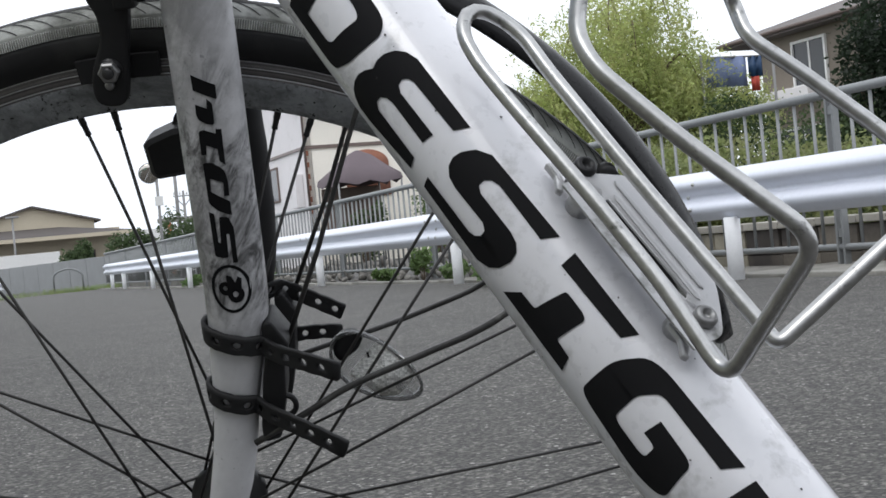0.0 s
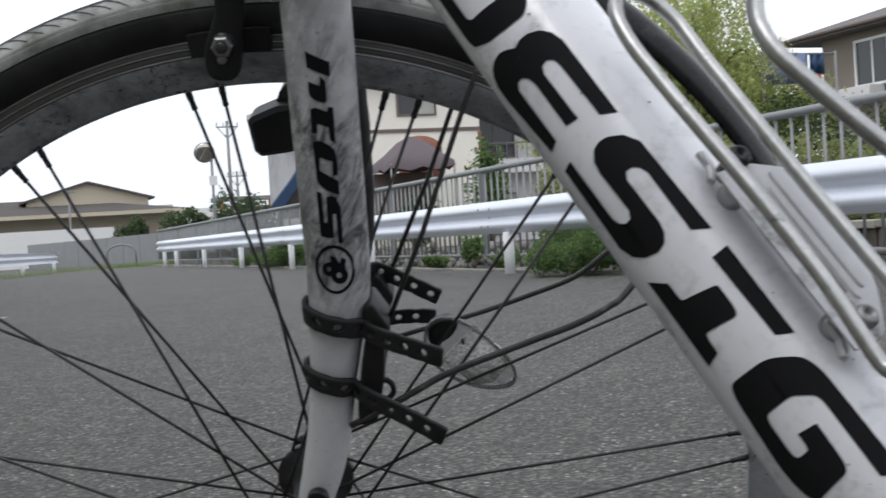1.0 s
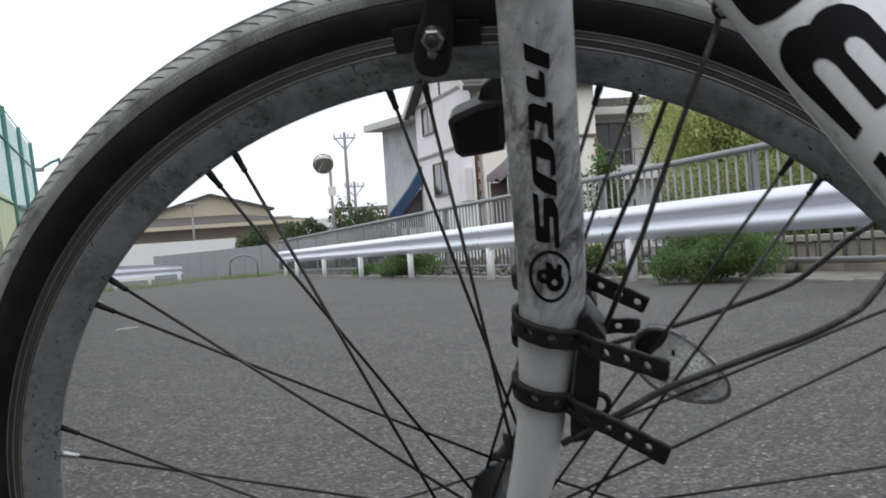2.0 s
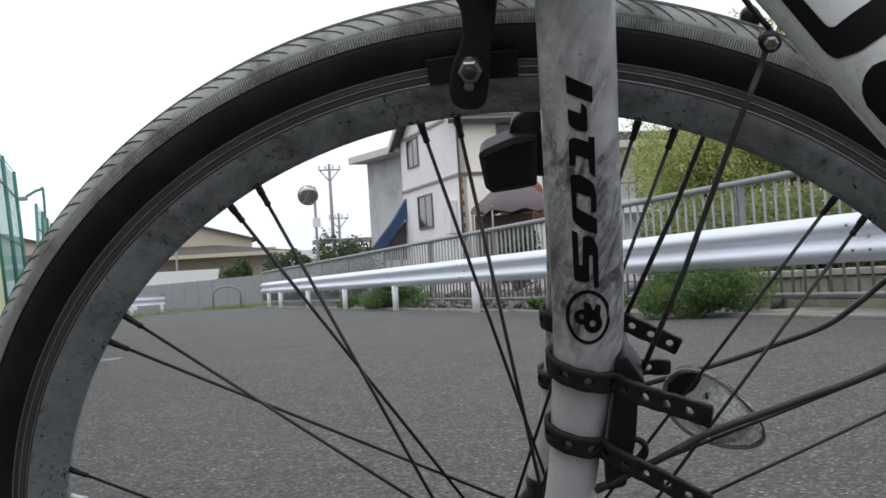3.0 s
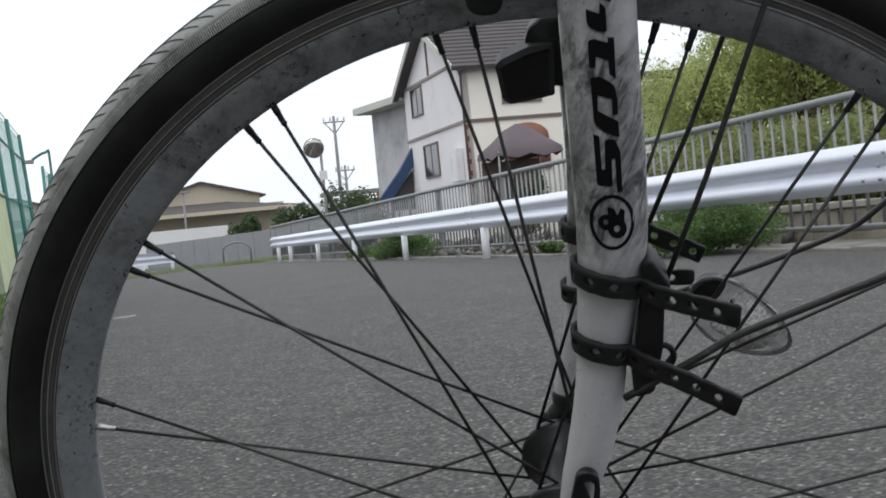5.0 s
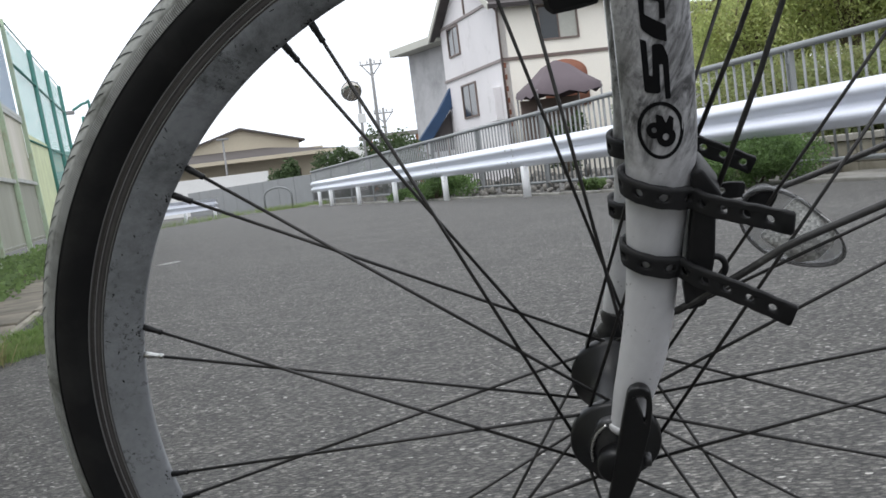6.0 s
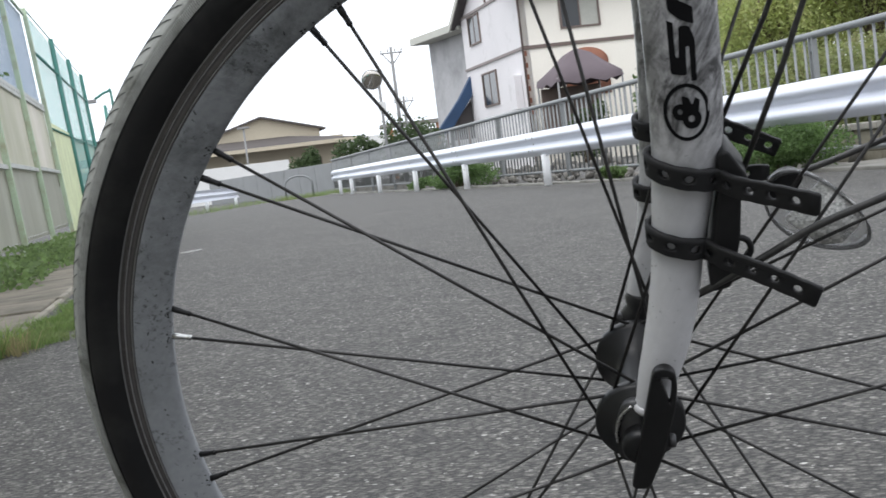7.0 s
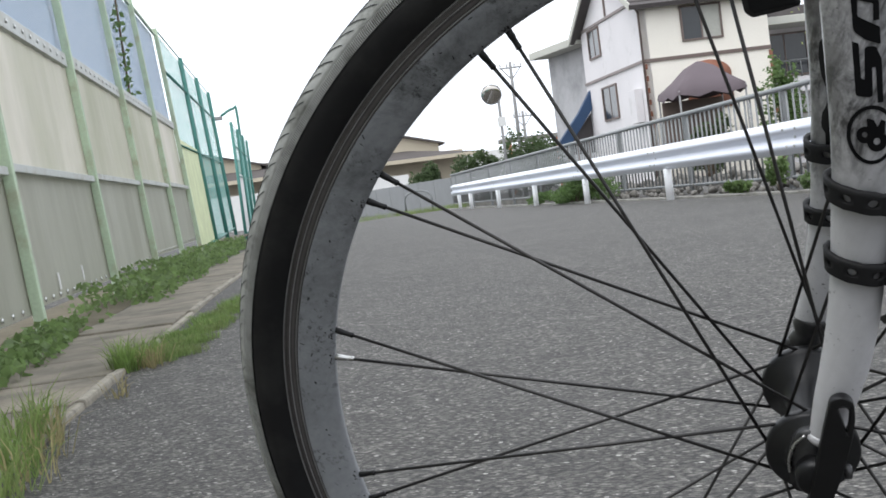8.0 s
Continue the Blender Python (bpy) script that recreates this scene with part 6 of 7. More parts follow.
# ---- plants ----
def bush(r, s, size, n, leaf, material, label, seed, category="bush", up=0.0, lobes=7):
    rng = random.Random(seed)
    a, b, h = size
    t = thing(category.replace(" ", "_"), label, category, on_road(r, s, up), group={"weed": "weeds at the kerb", "undergrowth": "undergrowth behind the railing"}.get(category, ""))
    cs = []
    for _ in range(lobes):
        q = rng.uniform(0.35, 0.7)
        cs.append(((rng.uniform(-1, 1) * a * 0.62, rng.uniform(-1, 1) * b * 0.62, h * rng.uniform(0.25, 0.72)), (a * q * 0.75, b * q * 0.75, h * q * 0.62)))
    bm = clump(rng, n, leaf, cs, 1.0)
    for v in bm.verts:
        v.co.z = max(v.co.z, 0.004)
    part("crown", bm, material, t)
    st = bmesh.new()
    for c, _ in cs:
        sweep(st, smooth_path([(c[0] * 0.15, c[1] * 0.15, -0.02), (c[0] * 0.5, c[1] * 0.5, c[2] * 0.6), c], 3), [0.02 * h, 0.018 * h, 0.015 * h, 0.012 * h, 0.01 * h, 0.007 * h, 0.005 * h], 6)
    part("stems", st, BARK, t)
    return t


bush(4.98, 9.45, (0.60, 1.0, 0.60), 16000, 0.023, LEAF, "spreading green bush growing under the guard rail", 11, lobes=11)
bush(5.05, 22.4, (0.45, 2.2, 0.56), 9000, 0.034, LEAF, "low green bush at the foot of the guard rail", 12, lobes=9)
bush(5.15, 26.2, (0.35, 0.9, 0.28), 900, 0.05, LEAF, "small green weeds by the guard rail", 13)
for k, (r, s, h) in enumerate(((5.4, 13.2, 0.42), (5.45, 12.2, 0.30), (5.3, 10.6, 0.28), (5.4, 14.6, 0.25))):
    bush(r, s, (0.22, 0.25, h), 380, 0.05, LEAF_WEED, "tall green weed at the kerb", 20 + k, "weed", lobes=4)


def tufts(name, label, seed, spots, material, blades):
    """Grass in tufts, one mass."""
    rng = random.Random(seed)
    bm = bmesh.new()
    for r, s, rad, h, n in spots:
        for _ in range(int(n * blades)):
            a, d = rng.uniform(0, 6.283), rad * rng.uniform(0, 1) ** 0.7
            x, y = road(r + d * math.cos(a), s + d * math.sin(a))
            z = ground_z(x, y)
            hh, w = h * rng.uniform(0.45, 1.15), rng.uniform(0.0012, 0.0030)
            b = a + rng.gauss(0, 1.1)
            lean = Vector((math.cos(b), math.sin(b), 0)) * hh * rng.uniform(0.1, 0.95)
            sd = Vector((-math.sin(a + 0.6), math.cos(a + 0.6), 0)) * w
            p0 = Vector((x, y, z - 0.005))
            p1 = p0 + lean * 0.35 + Vector((0, 0, hh * 0.6))
            p2 = p0 + lean + Vector((0, 0, hh * rng.uniform(0.65, 1.0)))
            v = [bm.verts.new(q) for q in (p0 - sd, p0 + sd, p1 + sd * 0.8, p1 - sd * 0.8, p2)]
            bm.faces.new(v[:4])
            bm.faces.new((v[3], v[2], v[4]))
    return tagged(part(name, bm, material), label, "grass", kind="stuff")


tufts("grass_tufts", "green and yellowing grass tufts along the kerb", 31,
      [(-1.00, 2.26, 0.05, 0.15, 12), (-1.01, 2.08, 0.07, 0.16, 18), (-0.98, 1.84, 0.08, 0.14, 20), (-0.97, 1.62, 0.09, 0.13, 20), (-0.96, 1.40, 0.10, 0.12, 20), (-1.07, 1.95, 0.08, 0.09, 18), (-1.05, 2.45, 0.04, 0.15, 7),
       (-0.97, 3.46, 0.05, 0.15, 34), (-0.92, 3.60, 0.07, 0.12, 40)], GRASS, 5)
tufts("short_grass", "short olive grass spreading over the kerb", 34,
      [(-0.90 + 0.035 * q + 0.03 * math.sin(9 * q), 3.7 + 0.36 * q, 0.13 - 0.006 * q, 0.055, 110 - 6 * q) for q in range(9)] + [(-0.80 + 0.02 * q, 3.8 + 0.4 * q, 0.10, 0.040, 60) for q in range(6)], GRASS_SHORT, 5)
tufts("dry_grass", "dry straw coloured grass along the kerb", 32,
      [(-0.96, 2.18, 0.06, 0.15, 5), (-0.95, 1.98, 0.07, 0.14, 6), (-0.93, 1.75, 0.08, 0.12, 5), (-0.88, 3.52, 0.07, 0.11, 12), (-0.80, 4.2, 0.10, 0.05, 4), (-0.74, 4.8, 0.10, 0.05, 4), (-0.90, 2.85, 0.04, 0.09, 4)], STRAW, 5)
tufts("far_grass", "rough green grass by the far barrier", 33, [(4.2 + 0.3 * k, 41.6 + 0.2 * k, 0.5, 0.22, 60) for k in range(-3, 6)] + [(0.6 * k + 0.2, 33 + 2.0 * k, 0.9, 0.22, 50) for k in range(-1, 5)], GRASS, 4)


def creeper():
    """Leafy weeds massed along the fence's foot."""
    rng = random.Random(41)
    bm = bmesh.new()
    places = []
    for _ in range(7000):
        s = rng.uniform(1.5, 20.5)
        wide = 0.07 + 0.07 * (0.5 + 0.5 * math.sin(s * 2.1)) + (0.14 if s > 6.2 else 0.0)
        high = 0.045 + 0.05 * (0.5 + 0.5 * math.sin(s * 1.3 + 1)) + (0.10 if s > 6.2 else 0.0)
        if 5.3 < s < 6.8 and rng.random() < 0.93:
            continue
        r = FR + 0.24 + rng.uniform(-1, 1.3) * wide
        x, y = road(r, s)
        places.append(Vector((x, y, ground_z(x, y) + 0.02 + high * rng.random() ** 1.3)))
    leaves(bm, places, 0.038, rng, 1.3)
    return tagged(part("creeping_weeds", bm, LEAF_WEED), "leafy green weeds along the foot of the fence", "weeds", kind="stuff")


creeper()


def vine():
    """A climbing plant seen behind the net."""
    rng = random.Random(43)
    t = thing("climbing_vine", "green vine hanging behind the blue net", "vine", on_road(FR - 0.12, 12.3))
    bm = bmesh.new()
    places = [Vector((rng.gauss(-0.03, 0.04), rng.gauss(0, 0.13) + 0.35 * (3.3 - z) * 0.4, z)) for z in (rng.uniform(1.85, 3.6) for _ in range(150))]
    leaves(bm, places, 0.062, rng, 1.3)
    part("leaves", bm, LEAF, t)
    part("stem", rod([(-0.03, 0.3, -0.05), (-0.03, 0.25, 2.0), (-0.03, 0.05, 3.4)], 0.012, 6), BARK, t)
    return t


vine()


def willow(r, s, up, height, spread, strands, seed, label):
    """Trunk, arching limbs and hanging strands of narrow leaves."""
    rng = random.Random(seed)
    t = thing("willow_tree", label, "tree", on_road(r, s, up), group="willows behind the railing")
    wood, crown = bmesh.new(), bmesh.new()
    fork_z = height * 0.34
    sweep(wood, smooth_path([(0, 0, -0.5), (0.05, 0.1, fork_z * 0.5), (0, 0, fork_z)], 4), [0.24, 0.23, 0.22, 0.21, 0.20, 0.19, 0.18, 0.17, 0.16], 10)
    places = []
    for i in range(15):
        a = 2 * math.pi * i / 15 + rng.uniform(-0.2, 0.2)
        q = spread * rng.uniform(0.45, 1.0)
        top = height * rng.uniform(0.62, 1.0)
        limb = smooth_path([(0, 0, fork_z * 0.9), (q * 0.35 * math.cos(a), q * 0.35 * math.sin(a), fork_z + (top - fork_z) * 0.7), (q * 0.75 * math.cos(a), q * 0.75 * math.sin(a), top), (q * math.cos(a), q * math.sin(a), top * 0.86)], 5)
        n = len(limb)
        sweep(wood, limb, [0.05 * (1 - 0.9 * k / n) for k in range(n)], 6)
        for _ in range(strands // 15):
            b = limb[rng.randrange(n // 3, n)] + Vector((rng.gauss(0, 0.35), rng.gauss(0, 0.35), rng.gauss(0.16, 0.22)))
            ln = rng.uniform(0.35, 1.7) * height / 6
            drift = Vector((math.cos(a), math.sin(a), 0)) * rng.uniform(0, 0.35)
            k = int(ln / 0.013)
            for j in range(k):
                f = j / max(1, k)
                places.append(b + drift * f + Vector((rng.gauss(0, 0.055 + 0.10 * f), rng.gauss(0, 0.055 + 0.10 * f), -ln * f)))
    leaves(crown, places, 0.037, rng, 2.6, droop=0.7)
    part("trunk", wood, BARK, t)
    part("crown", crown, LEAF_WILLOW, t)
    return t
willow(12.9, 20.0, -0.2, 5.3, 1.9, 600, 51, "tall willow with drooping yellow-green leaves")
willow(11.5, 20.8, -0.2, 3.7, 1.6, 460, 52, "shorter willow with drooping yellow-green leaves")
willow(14.6, 20.6, -0.2, 3.9, 1.5, 430, 53, "willow with drooping yellow-green leaves beside the washing")
willow(15.9, 27.5, -0.3, 5.0, 3.1, 620, 54, "willow with drooping yellow-green leaves behind the railing")


EAVE = mat("pale_eave_paint", (0.52, 0.52, 0.47), 0.8, vary=0.08, scale=1, fine=20, bump=0.1)

bush(10.2, 17.0, (1.6, 5.5, 1.8), 30000, 0.060, LEAF_SHADE, "tangled undergrowth behind the railing", 58, "undergrowth", -0.1, 16)
bush(11.4, 10.6, (1.5, 3.2, 1.6), 20000, 0.058, LEAF_SHADE, "yellow-green undergrowth behind the railing", 57, "undergrowth", -0.1, 12)
bush(15.4, 18.2, (2.6, 1.6, 3.0), 26000, 0.055, LEAF_DARK, "dark green undergrowth below the washing", 56, "undergrowth", -0.2, 14)
bush(12.6, 13.5, (1.8, 3.0, 1.7), 16000, 0.05, LEAF_DARK, "dark undergrowth behind the railing", 59, "undergrowth", -0.1, 12)


# ---- the white house and what stands by it ----
def window(parent, m, w, h, curtain=False, material=None):
    """A framed sliding window; m: pose of the opening's middle, x along the wall, y outwards (minus)."""
    bm = bmesh.new()
    f = 0.07
    for lo, hi in (((-w / 2 - f, -0.06, -h / 2 - f), (w / 2 + f, 0.02, -h / 2)), ((-w / 2 - f, -0.06, h / 2), (w / 2 + f, 0.02, h / 2 + f)), ((-w / 2 - f, -0.06, -h / 2), (-w / 2, 0.02, h / 2)), ((w / 2, -0.06, -h / 2), (w / 2 + f, 0.02, h / 2)), ((-0.03, -0.03, -h / 2), (0.03, 0.0, h / 2))):
        box(bm, lo, hi)
    bm.transform(m)
    ob = part("window", bm, material or BROWN, parent, "white framed window" if material else "brown framed window", False)
    for k, (lo, hi) in enumerate((((-w / 2, -0.015, -h / 2), (-0.03, -0.010, h / 2)), ((0.03, -0.015, -h / 2), (w / 2, -0.010, h / 2)))):
        bm = boxed(lo, hi)
        bm.transform(m)
        part("pane", bm, CURTAIN if curtain and k == 1 else PANE, ob, smooth=False)
    return ob


def gable_roof(w, d, eave, peak, over, thick=0.18):
    """A roof whose gables face along y; w across, d deep from y = 0."""
    bm = bmesh.new()
    for sgn in (-1, 1):
        n = Vector((sgn * (peak - eave), 0, w / 2)).normalized()
        a = [Vector((sgn * (w / 2 + over), y, eave - over * (peak - eave) / (w / 2))) for y in (-over, d + over)]
        b = [Vector((0, y, peak)) for y in (-over, d + over)]
        vs = [bm.verts.new(p + n * k) for k in (0, thick) for p in (a[0], a[1], b[1], b[0])]
        for f in ((0, 1, 2, 3), (4, 7, 6, 5), (0, 4, 5, 1), (1, 5, 6, 2), (2, 6, 7, 3), (3, 7, 4, 0)):
            bm.faces.new([vs[i] for i in f])
    bmesh.ops.recalc_face_normals(bm, faces=list(bm.faces))
    return bm


def white_house():
    r, s = 13.58, 45.0
    W, D, E, P = 5.05, 9.2, 6.45, 8.75
    x, y = road(r, s)
    base = -1.6
    h = thing("house", "white and cream two-storey house with brown trim and tiled roof", "house", pose(x, y, base, 0, 0, ROAD))
    e, rise = E - base, P - E
    part("wall", boxed((0, 0, -1), (W, 0.25, e)), CREAM, h, "cream stucco wall", False)
    bm = bmesh.new()
    bm.faces.new([bm.verts.new(p) for p in ((-0.02, 0, -1), (-0.02, D, -1), (-0.02, D, e), (-0.02, D / 2, e + rise), (-0.02, 0, e))])
    slab = bmesh.ops.extrude_face_region(bm, geom=list(bm.faces))["geom"]
    bmesh.ops.translate(bm, vec=(0.27, 0, 0), verts=[v for v in slab if isinstance(v, bmesh.types.BMVert)])
    bmesh.ops.recalc_face_normals(bm, faces=list(bm.faces))
    part("wall", bm, STUCCO, h, "white stucco gable wall", False)
    part("wall", boxed((0, D - 0.25, -1), (W, D, e)), STUCCO, h, smooth=False)
    part("wall", boxed((W - 0.25, 0.25, -1), (W, D - 0.25, e)), STUCCO, h, smooth=False)
    bm = gable_roof(D, W, e, e + rise, 0.5)
    bm.transform(Matrix.Translation((W, D / 2, 0)) @ Matrix.Rotation(radians(90), 4, "Z"))
    roof = part("roof", bm, ROOFTILE, h, "dark tiled gable roof", False)
    for k in range(12):
        for sgn in (-1, 1):
            d = 0.25 + 0.42 * k
            zz = e + rise - d * rise / (D / 2) + 0.20
            part("roof_course", boxed((-0.5, D / 2 + sgn * d - 0.05, zz - 0.02), (W + 0.5, D / 2 + sgn * d + 0.05, zz + 0.035)), ROOFTILE, roof, smooth=False)
    for sgn in (-1, 1):
        drop = rise / (D / 2)
        bm = flat_shape([[(0, e + rise + 0.26), (sgn * (D / 2 + 0.5), e - 0.5 * drop + 0.24), (sgn * (D / 2 + 0.5), e - 0.5 * drop - 0.04), (0, e + rise - 0.04)]])
        slabbed(bm, 0.06)
        bm.transform(Matrix.Translation((-0.51, D / 2, 0)) @ Matrix.Rotation(radians(90), 4, "Z") @ Matrix.Rotation(radians(90), 4, "X"))
        part("verge_board", bm, EAVE, roof, "pale verge board", False)
    for z in (4.28 - base, 6.62 - base):
        part("band", boxed((-0.085, 0.0, z - 0.06), (-0.024, D, z + 0.05)), GREYTRIM, h, "grey-brown trim band", False)
    part("band", boxed((-0.08, -0.05, 4.20 - base), (W, -0.004, 4.34 - base)), BROWN, h, "brown trim band", False)
    part("band", boxed((-0.085, D / 2 - 0.06, 6.7 - base), (-0.024, D / 2 + 0.06, e + rise - 0.2)), BROWN, h, "brown trim band", False)
    for i in range(11):
        part("quoin", boxed((-0.06, -0.06, 1.7 - base + i * 0.225), (0.02 if i % 2 else 0.09, -0.006, 1.7 - base + i * 0.225 + 0.20)), BRICK, h, smooth=False)
        part("quoin", boxed((W - (0.02 if i % 2 else 0.09), -0.06, 1.7 - base + i * 0.225), (W + 0.04, -0.006, 1.7 - base + i * 0.225 + 0.20)), BRICK, h, smooth=False)
    part("downpipe", rod([(-0.06, -0.10, 0.5), (-0.06, -0.10, e - 0.35), (-0.25, -0.3, e - 0.1)], 0.045, 8), BROWN, h)
    side = Matrix.Rotation(radians(-90), 4, "Z")
    window(h, Matrix.Translation((-0.03, 5.3, 3.14 - base)) @ side, 2.2, 1.32)
    window(h, Matrix.Translation((-0.03, 6.9, 5.86 - base)) @ side, 1.8, 1.15)
    window(h, Matrix.Translation((2.40, -0.01, 5.52 - base)), 1.5, 1.22, True)
    part("shelf_box", boxed((-0.35, 0.6, 2.0 - base), (-0.03, 1.5, 3.3 - base), 0.02), STUCCO, h, "white cabinet against the wall", False)
    bm = flat_shape([[(-0.9, 0), (0.9, 0), (0.9, 1.3)] + [(0.9 * math.cos(a), 1.3 + 0.55 * math.sin(a)) for a in np.linspace(0.1, math.pi - 0.1, 14)] + [(-0.9, 1.3)]])
    slabbed(bm, 0.06)
    bm.transform(Matrix.Translation((2.45, -0.02, 2.20 - base)) @ Matrix.Rotation(radians(90), 4, "X"))
    part("arched_door", bm, BRICK, h, "red-brown arched doorway")
    # the grey wing and its flat roof
    skew = Matrix.Translation((-0.12, D - 0.2, 0)) @ Matrix.Rotation(radians(11), 4, "Z")
    bm = boxed((0.95, 0.5, -1), (3.4, 6.0, 6.2 - base), 0.02)
    bm.transform(skew)
    part("wing", bm, GREYWALL, h, "stained grey rendered wing", False)
    bm = boxed((0.0, 0.35, 6.2 - base), (3.6, 6.15, 6.55 - base), 0.03)
    bm.transform(skew)
    part("wing_roof", bm, EAVE, h, "pale flat roof with deep eaves", False)
    return h


white_house()


def stair_cover():
    t = thing("stair_cover", "blue sheet over an outside stair against the house", "stair", on_road(13.35, 53.0, -1.0))
    bm = flat_shape([[(-1.50, 3.20), (-1.30, 2.95), (-0.95, 3.10), (0.20, 4.55), (0.22, 5.40), (-0.45, 4.42)]])
    slabbed(bm, 0.4)
    bm.transform(Matrix.Translation((0, 1.0, 0.0)) @ Matrix.Rotation(radians(90), 4, "X"))
    part("sheet", bm, BLUE, t, smooth=False)
    # dark panel set back below the sheet as the stair's shade
    bm = flat_shape([[(-0.95, 2.6), (0.2, 2.6), (0.2, 4.38), (-0.95, 3.08)]])
    slabbed(bm, 0.1)
    bm.transform(Matrix.Translation((0, 1.1, 0.0)) @ Matrix.Rotation(radians(90), 4, "X"))
    part("stair_side", bm, ROOFTILE, t, "dark panel put in for the shade below the stair", False)
    for x in (-1.1, -0.6, -0.1):
        part("prop", rod([(x, 0.9, -0.6), (x, 0.9, 3.3)], 0.05, 6), BROWN, t)
    return t


stair_cover()


def gazebo():
    t = thing("gazebo_tent", "mauve-grey canopy tent with scalloped edge beside the house", "tent", on_road(14.62, 42.0, 0.15))
    w = 1.24
    bm = bmesh.new()
    rings = []
    for k, (q, z) in enumerate(((1.03, 2.74), (1.0, 3.00), (0.66, 3.36), (0.34, 3.78), (0.04, 3.98))):
        ring = []
        for i in range(32):
            a = math.pi / 4 + 2 * math.pi * i / 32
            c, s = math.cos(a), math.sin(a)
            f = w * q / max(abs(c), abs(s)) * 0.98
            ring.append(bm.verts.new((f * c, f * s, z + (0.07 * math.cos(i * math.pi / 2) if k == 0 else 0))))
        rings.append(ring)
    for a, b in zip(rings, rings[1:]):
        for i in range(32):
            bm.faces.new((a[i], a[(i + 1) % 32], b[(i + 1) % 32], b[i]))
    part("canopy", bm, TENT, t)
    for x in (-1, 1):
        for y in (-1, 1):
            part("tent_leg", rod([(x * w * 0.97, y * w * 0.97, -0.5), (x * w * 0.97, y * w * 0.97, 2.95)], 0.035, 8), POLE, t)
    part("back_curtain", boxed((-1.15, 1.05, 0.4), (1.15, 1.12, 2.7), 0.01), BROWN, t, "dark cloth behind the tent", False)
    return t


gazebo()
bush(14.1, 40.5, (1.0, 0.5, 2.3), 1500, 0.12, LEAF_DARK, "dark shrubs beside the tent", 61)
bush(17.6, 42.0, (0.9, 0.8, 4.7), 2300, 0.12, LEAF, "tall green shrub beside the tent", 62)
bush(9.9, 50.0, (1.5, 1.6, 2.75), 6500, 0.11, LEAF_DARK, "dark green shrubs behind the grey wall", 63, lobes=10)
bush(7.75, 52.0, (1.3, 1.5, 2.35), 5600, 0.11, LEAF_DARK, "dark green shrubs behind the grey wall", 64)
bush(6.35, 60.0, (0.95, 0.95, 2.4), 4200, 0.11, LEAF_DARK, "round dark green tree before the hall", 65)


def tan_house():
    """Hip-roofed house whose long wall faces the lot."""
    h = thing("house", "tan-grey house with a hipped tiled roof and white-framed windows", "house", on_road(21.4, 26.9))
    g = ground_z(*road(21.4, 26.9))
    e = 5.0 - g
    part("wall", boxed((0, -15.0, -1), (7.6, 0, e)), TANWALL, h, smooth=False)
    bm = bmesh.new()
    lo = [bm.verts.new((x, y, e)) for x, y in ((-0.5, 1.2), (-0.5, -15.5), (8.1, -15.5), (8.1, 1.2))]
    up = [bm.verts.new((x, y, e - 0.16)) for x, y in ((-0.5, 1.2), (-0.5, -15.5), (8.1, -15.5), (8.1, 1.2))]
    hi = [bm.verts.new((3.8, y, e + 1.35)) for y in (-3.8, -11.2)]
    for f in ((lo[0], hi[0], hi[1], lo[1]), (lo[1], hi[1], lo[2]), (lo[2], hi[1], hi[0], lo[3]), (lo[3], hi[0], lo[0]), (up[0], up[1], up[2], up[3])):
        bm.faces.new(f)
    for k in range(4):
        bm.faces.new((lo[k], lo[(k + 1) % 4], up[(k + 1) % 4], up[k]))
    bmesh.ops.recalc_face_normals(bm, faces=list(bm.faces))
    part("roof", bm, GREYTILE, h, "brown-grey hipped tile roof", False)
    part("gutter_pipe", rod([(-0.55, 1.2, e - 0.06), (-0.55, -15.5, e - 0.06)], 0.05, 8), BROWN, h)
    side = Matrix.Rotation(radians(-90), 4, "Z")
    for y, z, w, hh in ((-2.03, 4.0, 1.2, 1.1), (-4.8, 4.15, 1.3, 0.95), (-1.6, 1.5, 1.7, 1.6)):
        window(h, Matrix.Translation((-0.02, y, z - g)) @ side, w, hh, False, WHITEWALL)
    part("ledge", boxed((-0.5, -2.4, 3.12 - g), (-0.01, -0.3, 3.38 - g), 0.02), STUCCO, h, "white ledge below the windows", False)
    return h


GREYTILE = mat("brown_grey_tiles", (0.13, 0.115, 0.11), 0.75, vary=0.2, scale=3, fine=18, bump=0.4, dist=0.02)
tan_house()


def balcony_house():
    h = thing("house", "pale house with a deep eave and a long balcony", "house", on_road(19.4, 48.0, -0.4))
    part("wall", boxed((0, 1.3, -1), (9, 9, 6.1)), STUCCO, h, smooth=False)
    part("eave", boxed((-0.9, -0.8, 6.1), (9.9, 9.8, 6.42), 0.03), EAVE, h, "pale deep eave", False)
    part("upper_roof", boxed((0.4, 0.6, 6.42), (9.0, 9.0, 6.95), 0.05), ROOFTILE, h, smooth=False)
    part("balcony", boxed((-0.3, 0.0, 3.35), (9.2, 1.28, 3.95), 0.02), STUCCO, h, "white balcony parapet", False)
    part("balcony_rail", rod([(-0.3, 0.1, 4.65), (9.2, 0.1, 4.65)], 0.04, 8), RAILING, h)
    for k in range(20):
        part("baluster", rod([(-0.2 + 0.48 * k, 0.1, 3.95), (-0.2 + 0.48 * k, 0.1, 4.65)], 0.025, 6), RAILING, h)
    for x in (1.6, 4.6, 7.4):
        window(h, Matrix.Translation((x, 1.29, 5.0)), 1.9, 1.7)
        window(h, Matrix.Translation((x, 1.29, 1.6)), 1.9, 1.7, True)
    return h


